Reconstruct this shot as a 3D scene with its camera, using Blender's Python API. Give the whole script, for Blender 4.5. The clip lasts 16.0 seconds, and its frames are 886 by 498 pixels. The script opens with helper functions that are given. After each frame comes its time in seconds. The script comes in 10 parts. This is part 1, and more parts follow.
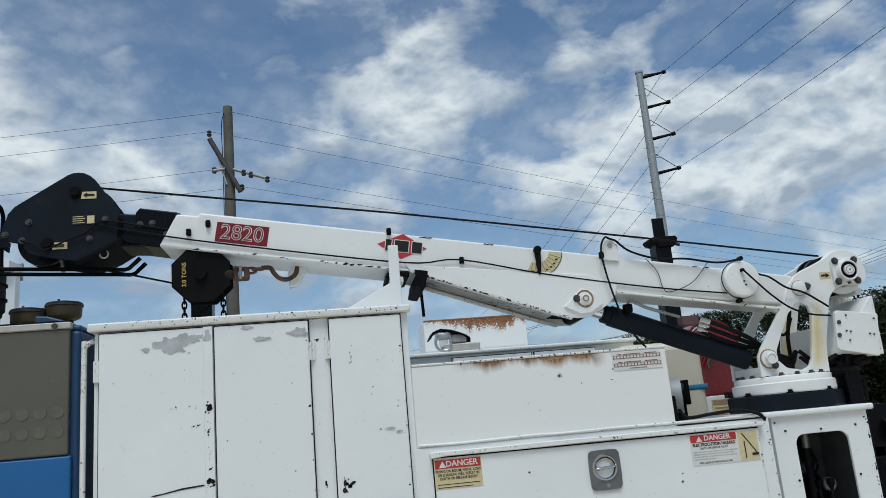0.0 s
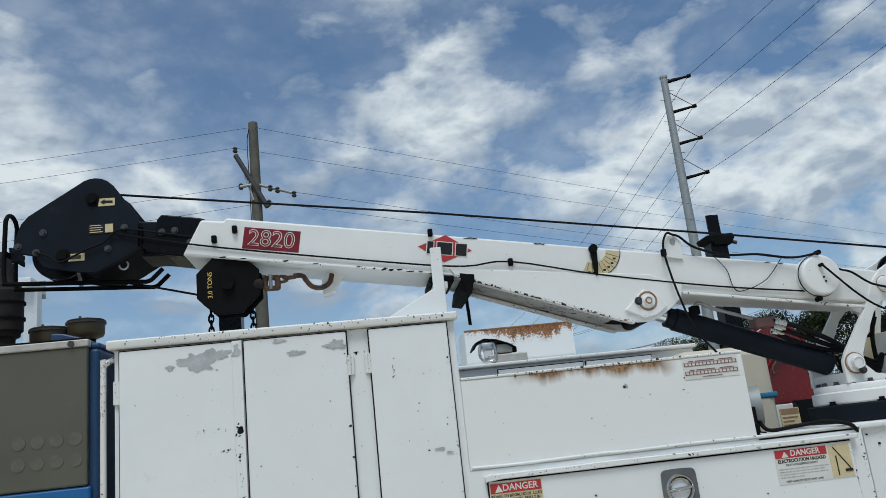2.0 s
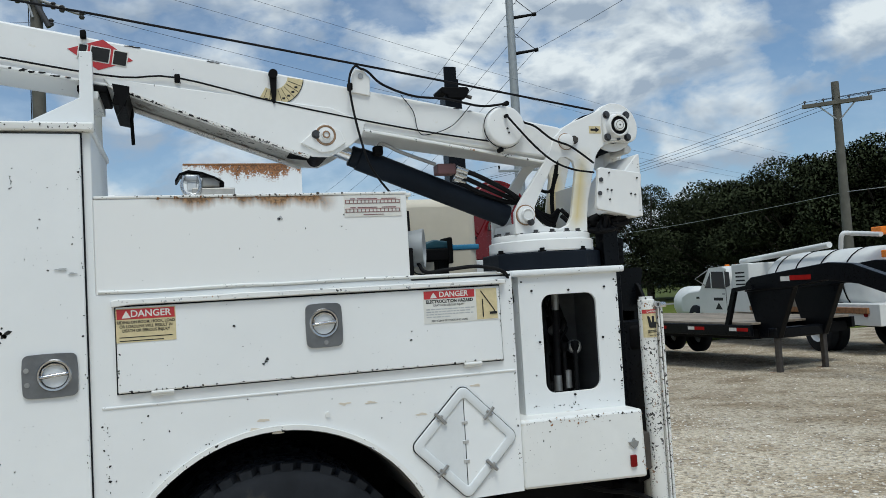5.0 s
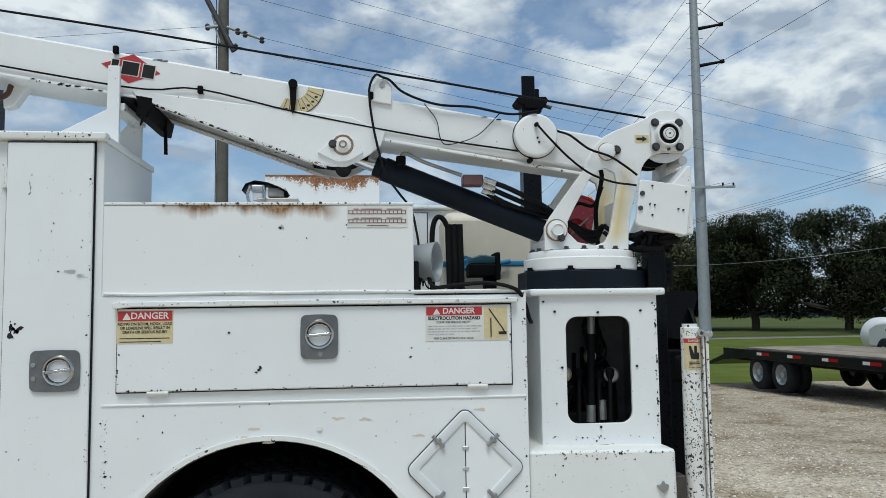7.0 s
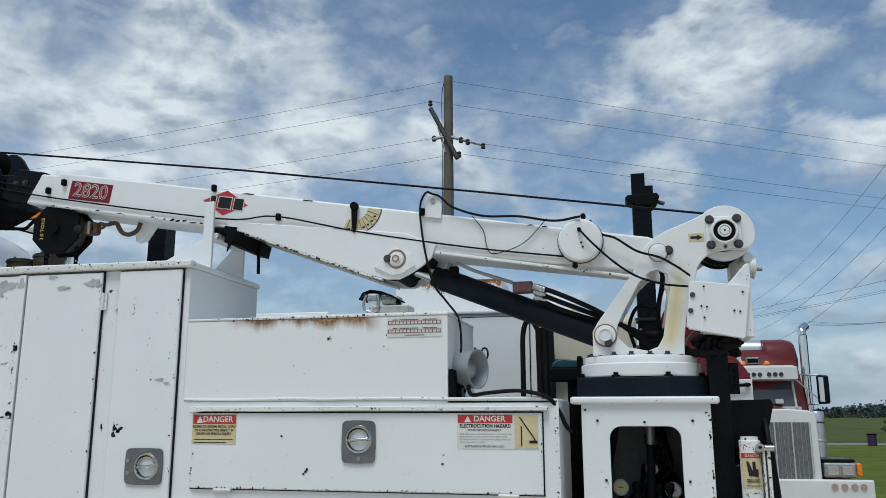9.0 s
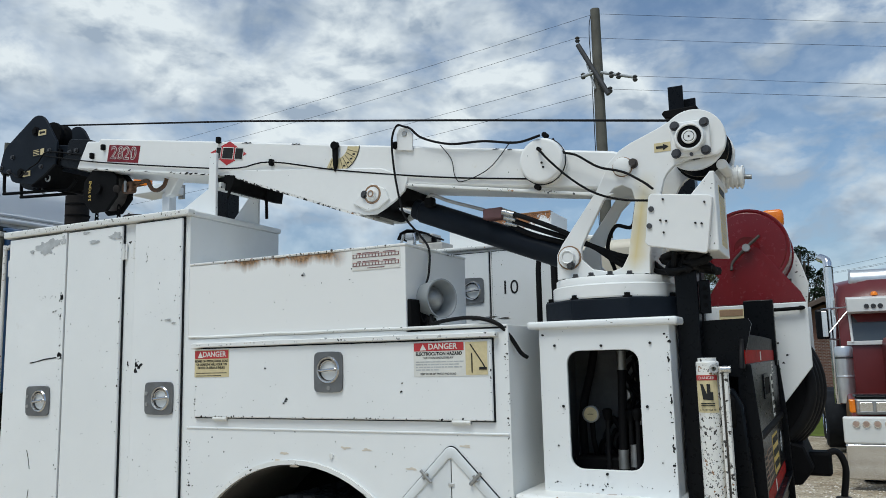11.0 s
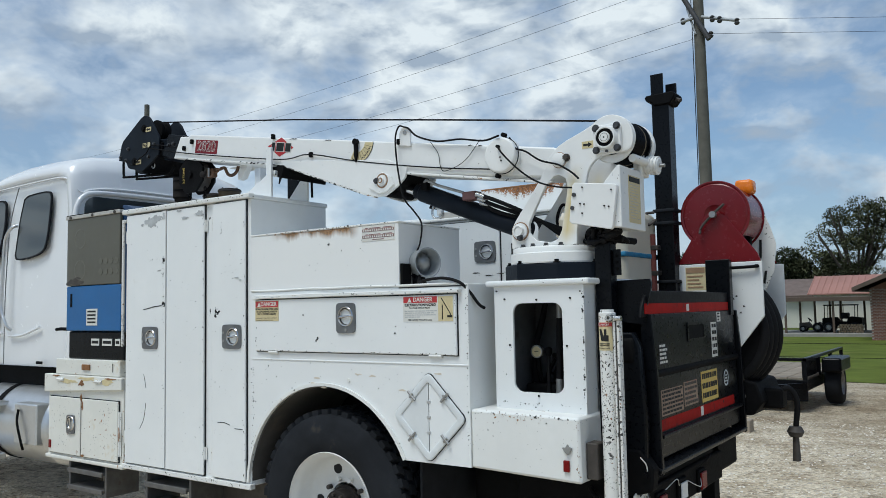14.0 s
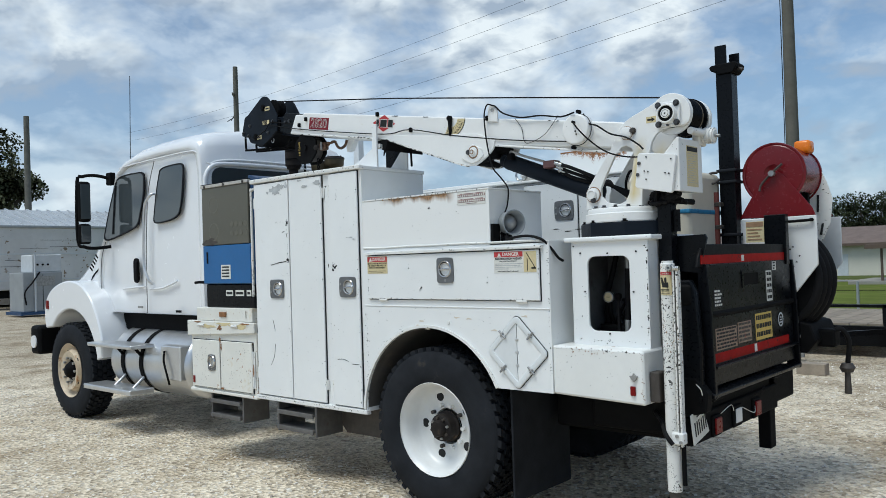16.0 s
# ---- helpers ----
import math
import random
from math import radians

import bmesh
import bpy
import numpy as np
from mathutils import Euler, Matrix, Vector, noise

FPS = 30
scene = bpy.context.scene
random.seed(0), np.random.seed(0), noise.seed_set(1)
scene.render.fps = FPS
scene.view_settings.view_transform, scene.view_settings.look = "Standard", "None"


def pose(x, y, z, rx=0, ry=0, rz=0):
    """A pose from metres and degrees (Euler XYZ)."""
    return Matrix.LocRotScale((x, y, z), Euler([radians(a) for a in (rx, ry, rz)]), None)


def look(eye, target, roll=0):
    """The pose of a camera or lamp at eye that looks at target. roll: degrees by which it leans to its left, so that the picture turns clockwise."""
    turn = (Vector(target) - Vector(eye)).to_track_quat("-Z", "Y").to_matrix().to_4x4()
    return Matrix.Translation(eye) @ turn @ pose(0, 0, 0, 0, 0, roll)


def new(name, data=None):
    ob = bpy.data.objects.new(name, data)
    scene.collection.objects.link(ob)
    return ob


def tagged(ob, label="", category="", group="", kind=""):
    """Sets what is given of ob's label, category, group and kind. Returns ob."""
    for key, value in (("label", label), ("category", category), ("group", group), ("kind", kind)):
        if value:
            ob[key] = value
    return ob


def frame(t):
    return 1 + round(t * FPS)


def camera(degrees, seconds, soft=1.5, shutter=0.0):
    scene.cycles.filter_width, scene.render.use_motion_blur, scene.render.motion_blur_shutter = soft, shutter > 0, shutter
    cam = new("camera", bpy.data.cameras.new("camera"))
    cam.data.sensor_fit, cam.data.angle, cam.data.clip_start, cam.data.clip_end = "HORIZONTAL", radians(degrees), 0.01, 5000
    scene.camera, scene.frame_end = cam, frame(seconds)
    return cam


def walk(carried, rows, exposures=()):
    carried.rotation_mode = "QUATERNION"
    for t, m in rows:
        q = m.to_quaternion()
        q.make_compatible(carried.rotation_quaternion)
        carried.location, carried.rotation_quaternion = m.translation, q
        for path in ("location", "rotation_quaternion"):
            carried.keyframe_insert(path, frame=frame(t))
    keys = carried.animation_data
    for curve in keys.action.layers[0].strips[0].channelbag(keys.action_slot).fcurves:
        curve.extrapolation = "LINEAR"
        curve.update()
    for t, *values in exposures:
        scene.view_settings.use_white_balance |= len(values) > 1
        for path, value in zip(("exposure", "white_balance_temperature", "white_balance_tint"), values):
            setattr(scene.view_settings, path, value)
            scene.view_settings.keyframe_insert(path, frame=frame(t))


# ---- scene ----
cam = camera(58.6, 16.0, soft=0.7)
PATH = [
    (0, (-0.324, -3.345, 1.799), (-0.03, -1.418, 2.246), -5.2),
    (0.5, (-0.327, -3.192, 1.806), (-0.112, -1.263, 2.29), -5.0),
    (1, (-0.354, -3.067, 1.827), (-0.213, -1.138, 2.333), -4.7),
    (1.5, (-0.402, -3.024, 1.81), (-0.273, -1.1, 2.34), -5.1),
    (2, (-0.367, -3.023, 1.834), (-0.137, -1.096, 2.318), -6.3),
    (2.5, (-0.253, -2.99, 1.816), (0.17, -1.082, 2.241), -7.6),
    (3, (-0.088, -3.03, 1.813), (0.493, -1.147, 2.151), -8.5),
    (3.5, (0.053, -3.089, 1.741), (0.733, -1.226, 2.006), -7.9),
    (4, (0.139, -3.112, 1.721), (0.849, -1.251, 1.907), -6.2),
    (4.5, (0.221, -3.034, 1.685), (0.899, -1.157, 1.81), -4.4),
    (4.7, (0.237, -2.975, 1.684), (0.901, -1.091, 1.793), -3.9),
    (6.8, (0.898, -2.962, 1.651), (1.138, -0.982, 1.791), -1.2),
    (7, (0.955, -2.966, 1.66), (1.151, -0.983, 1.822), -0.8),
    (7.5, (1.16, -2.917, 1.692), (1.221, -0.931, 1.912), 0.4),
    (8, (1.395, -2.951, 1.697), (1.304, -0.975, 1.991), 0.7),
    (8.5, (1.641, -3.061, 1.713), (1.381, -1.111, 2.071), 0.3),
    (9, (1.798, -3.04, 1.702), (1.371, -1.127, 2.101), -0.1),
    (9.2, (1.874, -2.983, 1.696), (1.384, -1.087, 2.103), -0.2),
    (11.3, (2.739, -2.668, 1.617), (1.823, -0.906, 1.857), -1.8),
    (11.5, (2.792, -2.647, 1.635), (1.854, -0.894, 1.854), -2.1),
    (12, (2.941, -2.659, 1.653), (1.946, -0.935, 1.856), -2.5),
    (12.5, (3.147, -2.71, 1.667), (2.099, -1.018, 1.869), -2.4),
    (13, (3.309, -2.83, 1.649), (2.217, -1.167, 1.852), -1.9),
    (13.5, (3.493, -3.04, 1.635), (2.367, -1.397, 1.819), -1.3),
    (14, (3.679, -3.192, 1.628), (2.527, -1.564, 1.775), -1.1),
    (14.5, (3.872, -3.336, 1.622), (2.695, -1.722, 1.721), -1.2),
    (15, (3.983, -3.519, 1.628), (2.769, -1.93, 1.694), -1.6),
    (15.5, (4.036, -3.718, 1.62), (2.773, -2.167, 1.662), -1.9),
    (16, (4.094, -3.801, 1.641), (2.774, -2.298, 1.671), -1.8),
]
walk(cam, [(t, look(eye, target, roll)) for t, eye, target, roll in PATH], exposures=[(0.0, 0.09, 6050, 3), (2.0, 0.07, 6050, 3), (3.5, 0.06, 6050, 3), (4.5, 0.16, 6100, 3), (7.0, 0.19, 6100, 3), (8.0, 0.11, 6050, 3), (9.0, 0.08, 6000, 3), (11.5, 0.20, 6100, 3), (13.0, 0.20, 6050, 3), (14.5, 0.25, 6000, 3), (16.0, 0.31, 6000, 3)])

# ---- world and sun ----
SUN_EL, SUN_AZ = 64.0, 190.0      # degrees; azimuth from +y towards +x
world = bpy.data.worlds.new("sky")
scene.world = world
world.use_nodes = True
wn, wl = world.node_tree.nodes, world.node_tree.links
wn.clear()
sky = wn.new("ShaderNodeTexSky")
sky.sky_type, sky.sun_disc = "NISHITA", False
sky.sun_elevation, sky.sun_rotation = radians(SUN_EL), radians(SUN_AZ)
sky.air_density, sky.dust_density, sky.ozone_density = 1.0, 0.5, 3.0


def wmath(op, a, b=None, c=None, clamp=False):
    n = wn.new("ShaderNodeMath")
    n.operation, n.use_clamp = op, clamp
    for i, v in enumerate((a, b, c)):
        if v is None:
            continue
        if isinstance(v, (int, float)):
            n.inputs[i].default_value = v
        else:
            wl.new(v, n.inputs[i])
    return n.outputs[0]


tc = wn.new("ShaderNodeTexCoord")
sep = wn.new("ShaderNodeSeparateXYZ")
wl.new(tc.outputs["Generated"], sep.inputs[0])
# heaps of cloud, a little wider than high; drop > 0 looks lower in the sky
up = wmath("MAXIMUM", sep.outputs[2], 0.0)


def heap(drop=0.0):
    n = wn.new("ShaderNodeMapping")
    n.inputs["Scale"].default_value = (1.0, 1.0, 1.75)
    n.inputs["Location"].default_value = (3.1, 1.7, 0.4 - drop)
    wl.new(tc.outputs["Generated"], n.inputs[0])
    return n.outputs[0]


def wnoise(where, scale, detail, rough, dist=0.0):
    n = wn.new("ShaderNodeTexNoise")
    n.inputs["Scale"].default_value, n.inputs["Detail"].default_value = scale, detail
    n.inputs["Roughness"].default_value, n.inputs["Distortion"].default_value = rough, dist
    wl.new(where, n.inputs["Vector"])
    return n.outputs[0]


# banks of cloud (+) and open blue (-): azimuth, height, breadth in degrees, weight
BANKS = ((7, 24, 5, 0.20), (20, 26, 3, 0.10), (30, 19, 6, 0.15), (39, 15, 7, 0.13), (-15, 18, 6, 0.13), (-33, 24, 8, 0.17), (-21, 21, 5, 0.10), (-47, 20, 8, 0.16), (-29, 17, 7, 0.10), (-3, 17, 4, 0.06), (-52, 17, 4, 0.05),
         (-9, 30, 5, -0.16), (10, 31, 4, -0.14), (17, 29, 4, -0.16), (-4, 22, 3, -0.16), (10, 9, 7, -0.12), (-17, 26, 3, -0.12), (1, 29, 3, -0.10), (-19, 9, 8, -0.14), (-58, 14, 7, -0.04), (-45, 14, 4, -0.08), (-62, 20, 9, 0.05), (45, 20, 4, -0.20), (31, 25, 4, -0.16), (24, 29, 4, -0.12), (14, 13, 5, -0.10))
banks = None
for az_, el_, breadth, weight in BANKS:
    a_, e_, s_ = radians(az_), radians(el_), radians(breadth)
    n = wn.new("ShaderNodeVectorMath")
    n.operation = "DISTANCE"
    wl.new(tc.outputs["Generated"], n.inputs[0])
    n.inputs[1].default_value = (math.sin(a_) * math.cos(e_), math.cos(a_) * math.cos(e_), math.sin(e_))
    q = wmath("MULTIPLY", wmath("POWER", n.outputs["Value"], 2.0), -1.0 / (s_ * s_))
    q = wmath("MULTIPLY", wmath("EXPONENT", q), weight)
    banks = q if banks is None else wmath("ADD", banks, q)

here = heap()
puff, puff_low = wnoise(here, 9.0, 8.0, 0.56, 0.2), wnoise(heap(0.028), 9.0, 4.0, 0.5, 0.2)
broad, veil = wnoise(here, 2.6, 3.0, 0.5), wnoise(here, 4.0, 6.0, 0.6)
dense = wmath("ADD", wmath("ADD", wmath("MULTIPLY", puff, 1.05), wmath("MULTIPLY", broad, 0.30)), wmath("MULTIPLY", banks, 0.85))
cover = wmath("MULTIPLY", wmath("SUBTRACT", dense, 0.634), 5.8, clamp=True)
cover = wmath("SMOOTH_MIN", cover, 0.96, 0.15)
# a thin veil, thicker low down and towards -x
low = wmath("POWER", wmath("SUBTRACT", 1.0, up), 4.0)
thin = wmath("MULTIPLY", wmath("ADD", wmath("SUBTRACT", veil, wmath("MULTIPLY_ADD", sep.outputs[0], 0.26, 0.38)), wmath("MULTIPLY", low, 0.27)), 1.0, clamp=True)
cover = wmath("SUBTRACT", 1.0, wmath("MULTIPLY", wmath("SUBTRACT", 1.0, cover), wmath("SUBTRACT", 1.0, thin)))
ramp = wn.new("ShaderNodeValToRGB")
ramp.color_ramp.elements[0].position, ramp.color_ramp.elements[0].color = 0.25, (0.44, 0.50, 0.60, 1)
ramp.color_ramp.elements[1].position, ramp.color_ramp.elements[1].color = 0.72, (0.98, 0.99, 1.0, 1)
# upper sides bright, lower sides and thick middles grey
lit = wmath("ADD", 0.50, wmath("MULTIPLY", wmath("SUBTRACT", puff_low, puff), 2.4))
lit = wmath("ADD", lit, wmath("MULTIPLY", wmath("SUBTRACT", veil, 0.5), 1.0))
lit = wmath("ADD", lit, wmath("MULTIPLY", wmath("SUBTRACT", cover, 0.7), 0.25))
wl.new(lit, ramp.inputs[0])
bg_sky, bg_cloud, wmix, wout = wn.new("ShaderNodeBackground"), wn.new("ShaderNodeBackground"), wn.new("ShaderNodeMixShader"), wn.new("ShaderNodeOutputWorld")
bg_sky.inputs[1].default_value = 0.093
bg_cloud.inputs[1].default_value = 0.74
haze = wn.new("ShaderNodeMix")
haze.data_type = "RGBA"
wl.new(wmath("MULTIPLY", wmath("POWER", wmath("SUBTRACT", 1.0, up), 7.0), 0.80), haze.inputs[0])
wl.new(sky.outputs[0], haze.inputs[6])
haze.inputs[7].default_value = (2.8, 3.7, 5.0, 1)
wl.new(haze.outputs[2], bg_sky.inputs[0])
wl.new(ramp.outputs[0], bg_cloud.inputs[0])
wl.new(cover, wmix.inputs[0])
wl.new(bg_sky.outputs[0], wmix.inputs[1])
wl.new(bg_cloud.outputs[0], wmix.inputs[2])
wl.new(wmix.outputs[0], wout.inputs[0])

sun = new("sun", bpy.data.lights.new("sun", "SUN"))
sun.data.energy, sun.data.angle, sun.data.color = 1.9, radians(26), (1.0, 0.96, 0.9)
_el, _az = radians(SUN_EL), radians(SUN_AZ)
sun.matrix_world = look((60 * math.sin(_az) * math.cos(_el), 60 * math.cos(_az) * math.cos(_el), 60 * math.sin(_el)), (0, 0, 0))


# ---- materials ----
def material(name, color, rough=0.6, metal=0.0, vary=0.15, scale=6.0, bump=0.0, bump_scale=80.0, second=None, spots=None, coat=0.0, random_tint=0.0):
    """Base colour with variation at two scales; second: (colour, amount, scale) for stains; spots: (colour, size scale, threshold) for chips."""
    m = bpy.data.materials.new(name)
    m.use_nodes = True
    n, l = m.node_tree.nodes, m.node_tree.links
    bsdf = n["Principled BSDF"]
    bsdf.inputs["Roughness"].default_value, bsdf.inputs["Metallic"].default_value = rough, metal
    bsdf.inputs["Coat Weight"].default_value = coat
    bsdf.inputs["Specular IOR Level"].default_value = 0.09 if max(color) < 0.05 else 0.5
    co = n.new("ShaderNodeTexCoord").outputs["Object"]

    def noise_at(s, d=4.0, r=0.55, vec=co):
        t = n.new("ShaderNodeTexNoise")
        t.inputs["Scale"].default_value, t.inputs["Detail"].default_value, t.inputs["Roughness"].default_value = s, d, r
        l.new(vec, t.inputs["Vector"])
        return t.outputs[0]

    def mixed(fac, a, b):
        x = n.new("ShaderNodeMix")
        x.data_type = "RGBA"
        for v, i in ((fac, 0), (a, 6), (b, 7)):
            if isinstance(v, (int, float)):
                x.inputs[i].default_value = v
            elif isinstance(v, tuple):
                x.inputs[i].default_value = (*v[:3], 1)
            else:
                l.new(v, x.inputs[i])
        return x.outputs[2]

    def steps(v, lo, hi):
        r = n.new("ShaderNodeMapRange")
        r.inputs["From Min"].default_value, r.inputs["From Max"].default_value = lo, hi
        l.new(v, r.inputs["Value"])
        return r.outputs[0]

    dark = tuple(c * (1 - vary) for c in color)
    lite = tuple(min(1.0, c * (1 + vary * 0.6)) for c in color)
    col = mixed(steps(noise_at(scale), 0.3, 0.7), dark, lite)
    fine = noise_at(scale * 9, 3.0)
    col = mixed(steps(fine, 0.25, 0.75), mixed(0.5, col, dark), col)
    if random_tint:
        info = n.new("ShaderNodeObjectInfo")
        col = mixed(steps(info.outputs["Random"], 0.0, 1.0), mixed(random_tint, col, (0, 0, 0)), col)
    if second:
        c2, amount, s2 = second
        col = mixed(steps(noise_at(s2, 6.0, 0.65), 0.72 - amount * 0.4, 0.80 - amount * 0.3), col, c2)
    if spots:
        for c3, s3, thr in spots:
            reg = steps(noise_at(s3 * 0.07, 3.0), 0.50, 0.545)
            mul = n.new("ShaderNodeMath")
            mul.operation = "MULTIPLY"
            l.new(steps(noise_at(s3, 2.0, 0.5), thr, thr + 0.015), mul.inputs[0])
            l.new(reg, mul.inputs[1])
            col = mixed(mul.outputs[0], col, c3)
    l.new(col, bsdf.inputs["Base Color"])
    rr = steps(fine, 0.2, 0.8)
    mr = n.new("ShaderNodeMath")
    mr.operation = "MULTIPLY_ADD"
    l.new(rr, mr.inputs[0])
    mr.inputs[1].default_value, mr.inputs[2].default_value = 0.16, max(0.02, rough - 0.08)
    l.new(mr.outputs[0], bsdf.inputs["Roughness"])
    if bump:
        b = n.new("ShaderNodeBump")
        b.inputs["Strength"].default_value, b.inputs["Distance"].default_value = bump, 0.004
        l.new(noise_at(bump_scale, 5.0, 0.6), b.inputs["Height"])
        l.new(b.outputs[0], bsdf.inputs["Normal"])
    return m


CHIP = (0.035, 0.03, 0.028)
white_paint = material("white_body_paint", (0.80, 0.81, 0.80), 0.42, vary=0.05, scale=1.6, bump=0.06, bump_scale=5.0, second=((0.62, 0.60, 0.55), 0.10, 3.0), spots=((CHIP, 120.0, 0.725), ((0.45, 0.46, 0.47), 16.0, 0.755)))
white_worn = material("white_worn_paint", (0.78, 0.78, 0.75), 0.5, vary=0.08, scale=3.0, bump=0.1, bump_scale=8.0, second=((0.55, 0.40, 0.24), 0.10, 6.0), spots=((CHIP, 55.0, 0.66), (CHIP, 110.0, 0.66), ((0.30, 0.14, 0.06), 30.0, 0.70)))
crane_paint = material("white_crane_paint", (0.80, 0.80, 0.78), 0.4, vary=0.05, scale=3.0, second=((0.66, 0.62, 0.50), 0.10, 4.0), spots=((CHIP, 60.0, 0.74),))
heavy_chips = material("heavily_chipped_white_paint", (0.76, 0.75, 0.71), 0.5, vary=0.1, scale=4.0, bump=0.12, bump_scale=30.0, second=((0.50, 0.40, 0.28), 0.16, 5.0), spots=((CHIP, 46.0, 0.63), (CHIP, 95.0, 0.60), (CHIP, 170.0, 0.61), ((0.22, 0.11, 0.05), 60.0, 0.66)))
dark_inside = material("dark_dusty_steel", (0.20, 0.205, 0.21), 0.7, vary=0.3, scale=6.0)
cab_paint = material("white_cab_paint", (0.80, 0.81, 0.82), 0.22, vary=0.03, scale=1.2, coat=0.4)
grey_primer = material("grey_primer", (0.46, 0.475, 0.48), 0.6, vary=0.3, scale=18.0, second=((0.62, 0.63, 0.63), 0.3, 30.0))
rusty = material("rust", (0.30, 0.14, 0.055), 0.85, vary=0.45, scale=14.0, bump=0.4, second=((0.10, 0.05, 0.03), 0.3, 20.0))
rust_stain = material("rust_stained_white_paint", (0.34, 0.21, 0.12), 0.6, vary=0.35, scale=9.0, second=((0.24, 0.11, 0.045), 0.3, 12.0))
pale_stain = material("faint_rust_stained_white_paint", (0.66, 0.59, 0.49), 0.55, vary=0.15, scale=9.0)
leaf_pale = material("pale_grey_plate", (0.70, 0.72, 0.72), 0.5, vary=0.08, scale=5.0)
number_red = material("faded_dark_red_decal", (0.20, 0.022, 0.032), 0.5, vary=0.2, scale=14.0)
number_dark = material("dark_red_number_print", (0.16, 0.02, 0.03), 0.5, vary=0.15, scale=16.0)
leaf_grey = material("light_grey_plate", (0.56, 0.59, 0.61), 0.5, vary=0.1, scale=5.0)
latch_plate = material("brushed_grey_latch_plate", (0.19, 0.195, 0.20), 0.42, metal=0.6, vary=0.25, scale=20.0)
latch_dish = material("worn_bright_latch_dish", (0.13, 0.13, 0.135), 0.34, metal=1.0, vary=0.3, scale=25.0)
latch_ring = material("polished_latch_ring", (0.58, 0.58, 0.59), 0.18, metal=1.0, vary=0.2, scale=25.0)
bolt_dark = material("dark_oiled_bolt_steel", (0.085, 0.085, 0.088), 0.45, metal=0.6, vary=0.3, scale=40.0)
rust_red = material("worn_red_primer", (0.20, 0.045, 0.03), 0.6, vary=0.35, scale=12.0, second=((0.05, 0.035, 0.03), 0.3, 14.0))
rope_tan = material("greasy_wire_rope", (0.20, 0.16, 0.11), 0.55, metal=0.4, vary=0.35, scale=60.0)
# grey base holds the underside's shade as well as dirt; chips on top
worn_shaded_under = material("shaded_dirty_chipped_underside", (0.42, 0.40, 0.36), 0.7, vary=0.25, scale=6.0, second=((0.14, 0.11, 0.085), 0.35, 9.0), spots=((CHIP, 30.0, 0.60), (CHIP, 80.0, 0.60)))
valve_red = material("dull_brown_red_paint", (0.15, 0.070, 0.068), 0.5, vary=0.2, scale=12.0)
smoke_light = material("faint_print_under_smoke", (0.122, 0.116, 0.088), 0.45, vary=0.25, scale=30.0)
black_paint = material("black_paint", (0.0040, 0.0048, 0.0065), 0.30, vary=0.3, scale=6.0, bump=0.05, bump_scale=6.0, second=((0.016, 0.016, 0.017), 0.10, 9.0))
black_dull = material("dull_black", (0.0055, 0.0055, 0.006), 0.7, vary=0.35, scale=8.0, bump=0.15)
navy_steel = material("blue_black_steel", (0.012, 0.016, 0.023), 0.45, vary=0.25, scale=5.0, second=((0.03, 0.03, 0.03), 0.10, 10.0))
rubber = material("tyre_rubber", (0.021, 0.023, 0.027), 0.75, vary=0.35, scale=5.0, bump=0.25, bump_scale=60.0, second=((0.05, 0.046, 0.04), 0.20, 5.0))
steel = material("bright_steel", (0.62, 0.62, 0.61), 0.28, metal=1.0, vary=0.15, scale=20.0)
dull_steel = material("dull_steel", (0.40, 0.40, 0.39), 0.5, metal=0.8, vary=0.3, scale=16.0)
chrome = material("chrome", (0.75, 0.75, 0.76), 0.1, metal=1.0, vary=0.05)
alloy = material("brushed_aluminium", (0.66, 0.67, 0.68), 0.36, metal=0.85, vary=0.12, scale=6.0, bump=0.08, bump_scale=200.0)
maroon = material("dark_red_paint", (0.16, 0.005, 0.009), 0.24, vary=0.15, scale=5.0)
red_paint = material("red_marking", (0.38, 0.014, 0.012), 0.5, vary=0.3, scale=10.0, second=((0.10, 0.02, 0.02), 0.25, 14.0), spots=((CHIP, 40.0, 0.68),))
amber = material("amber_plastic", (0.85, 0.22, 0.01), 0.25, vary=0.1)
red_lens = material("red_lens", (0.17, 0.003, 0.004), 0.3, vary=0.1)
clear_lens = material("clear_lens", (0.75, 0.76, 0.76), 0.12, vary=0.08)
dull_alloy = material("weathered_aluminium", (0.50, 0.48, 0.44), 0.5, metal=0.2, vary=0.2, scale=20.0)
blue_paint = material("welder_blue_paint", (0.013, 0.115, 0.32), 0.4, vary=0.12, scale=4.0)
dark_blue = material("dark_blue_paint", (0.014, 0.055, 0.14), 0.45, vary=0.2, scale=4.0)
smoke = material("brown_smoked_plastic", (0.105, 0.10, 0.075), 0.42, vary=0.16, scale=2.0, second=((0.17, 0.16, 0.125), 0.16, 4.0))
yellowed = material("yellowed_decal", (0.64, 0.54, 0.31), 0.6, vary=0.12, scale=70.0)
decal_white = material("pale_decal", (0.72, 0.71, 0.66), 0.5, vary=0.12, scale=14.0)
decal_red = material("red_decal", (0.46, 0.03, 0.035), 0.45, vary=0.12, scale=12.0)
for _m, _v in ((red_paint, 0.05), (number_red, 0.15), (red_lens, 0.2), (black_paint, 0.14)):
    _m.node_tree.nodes["Principled BSDF"].inputs["Specular IOR Level"].default_value = _v
decal_black = material("black_print", (0.03, 0.03, 0.03), 0.5, vary=0.2, scale=20.0)
decal_yellow = material("yellow_decal", (0.70, 0.50, 0.12), 0.55, vary=0.15, scale=60.0)
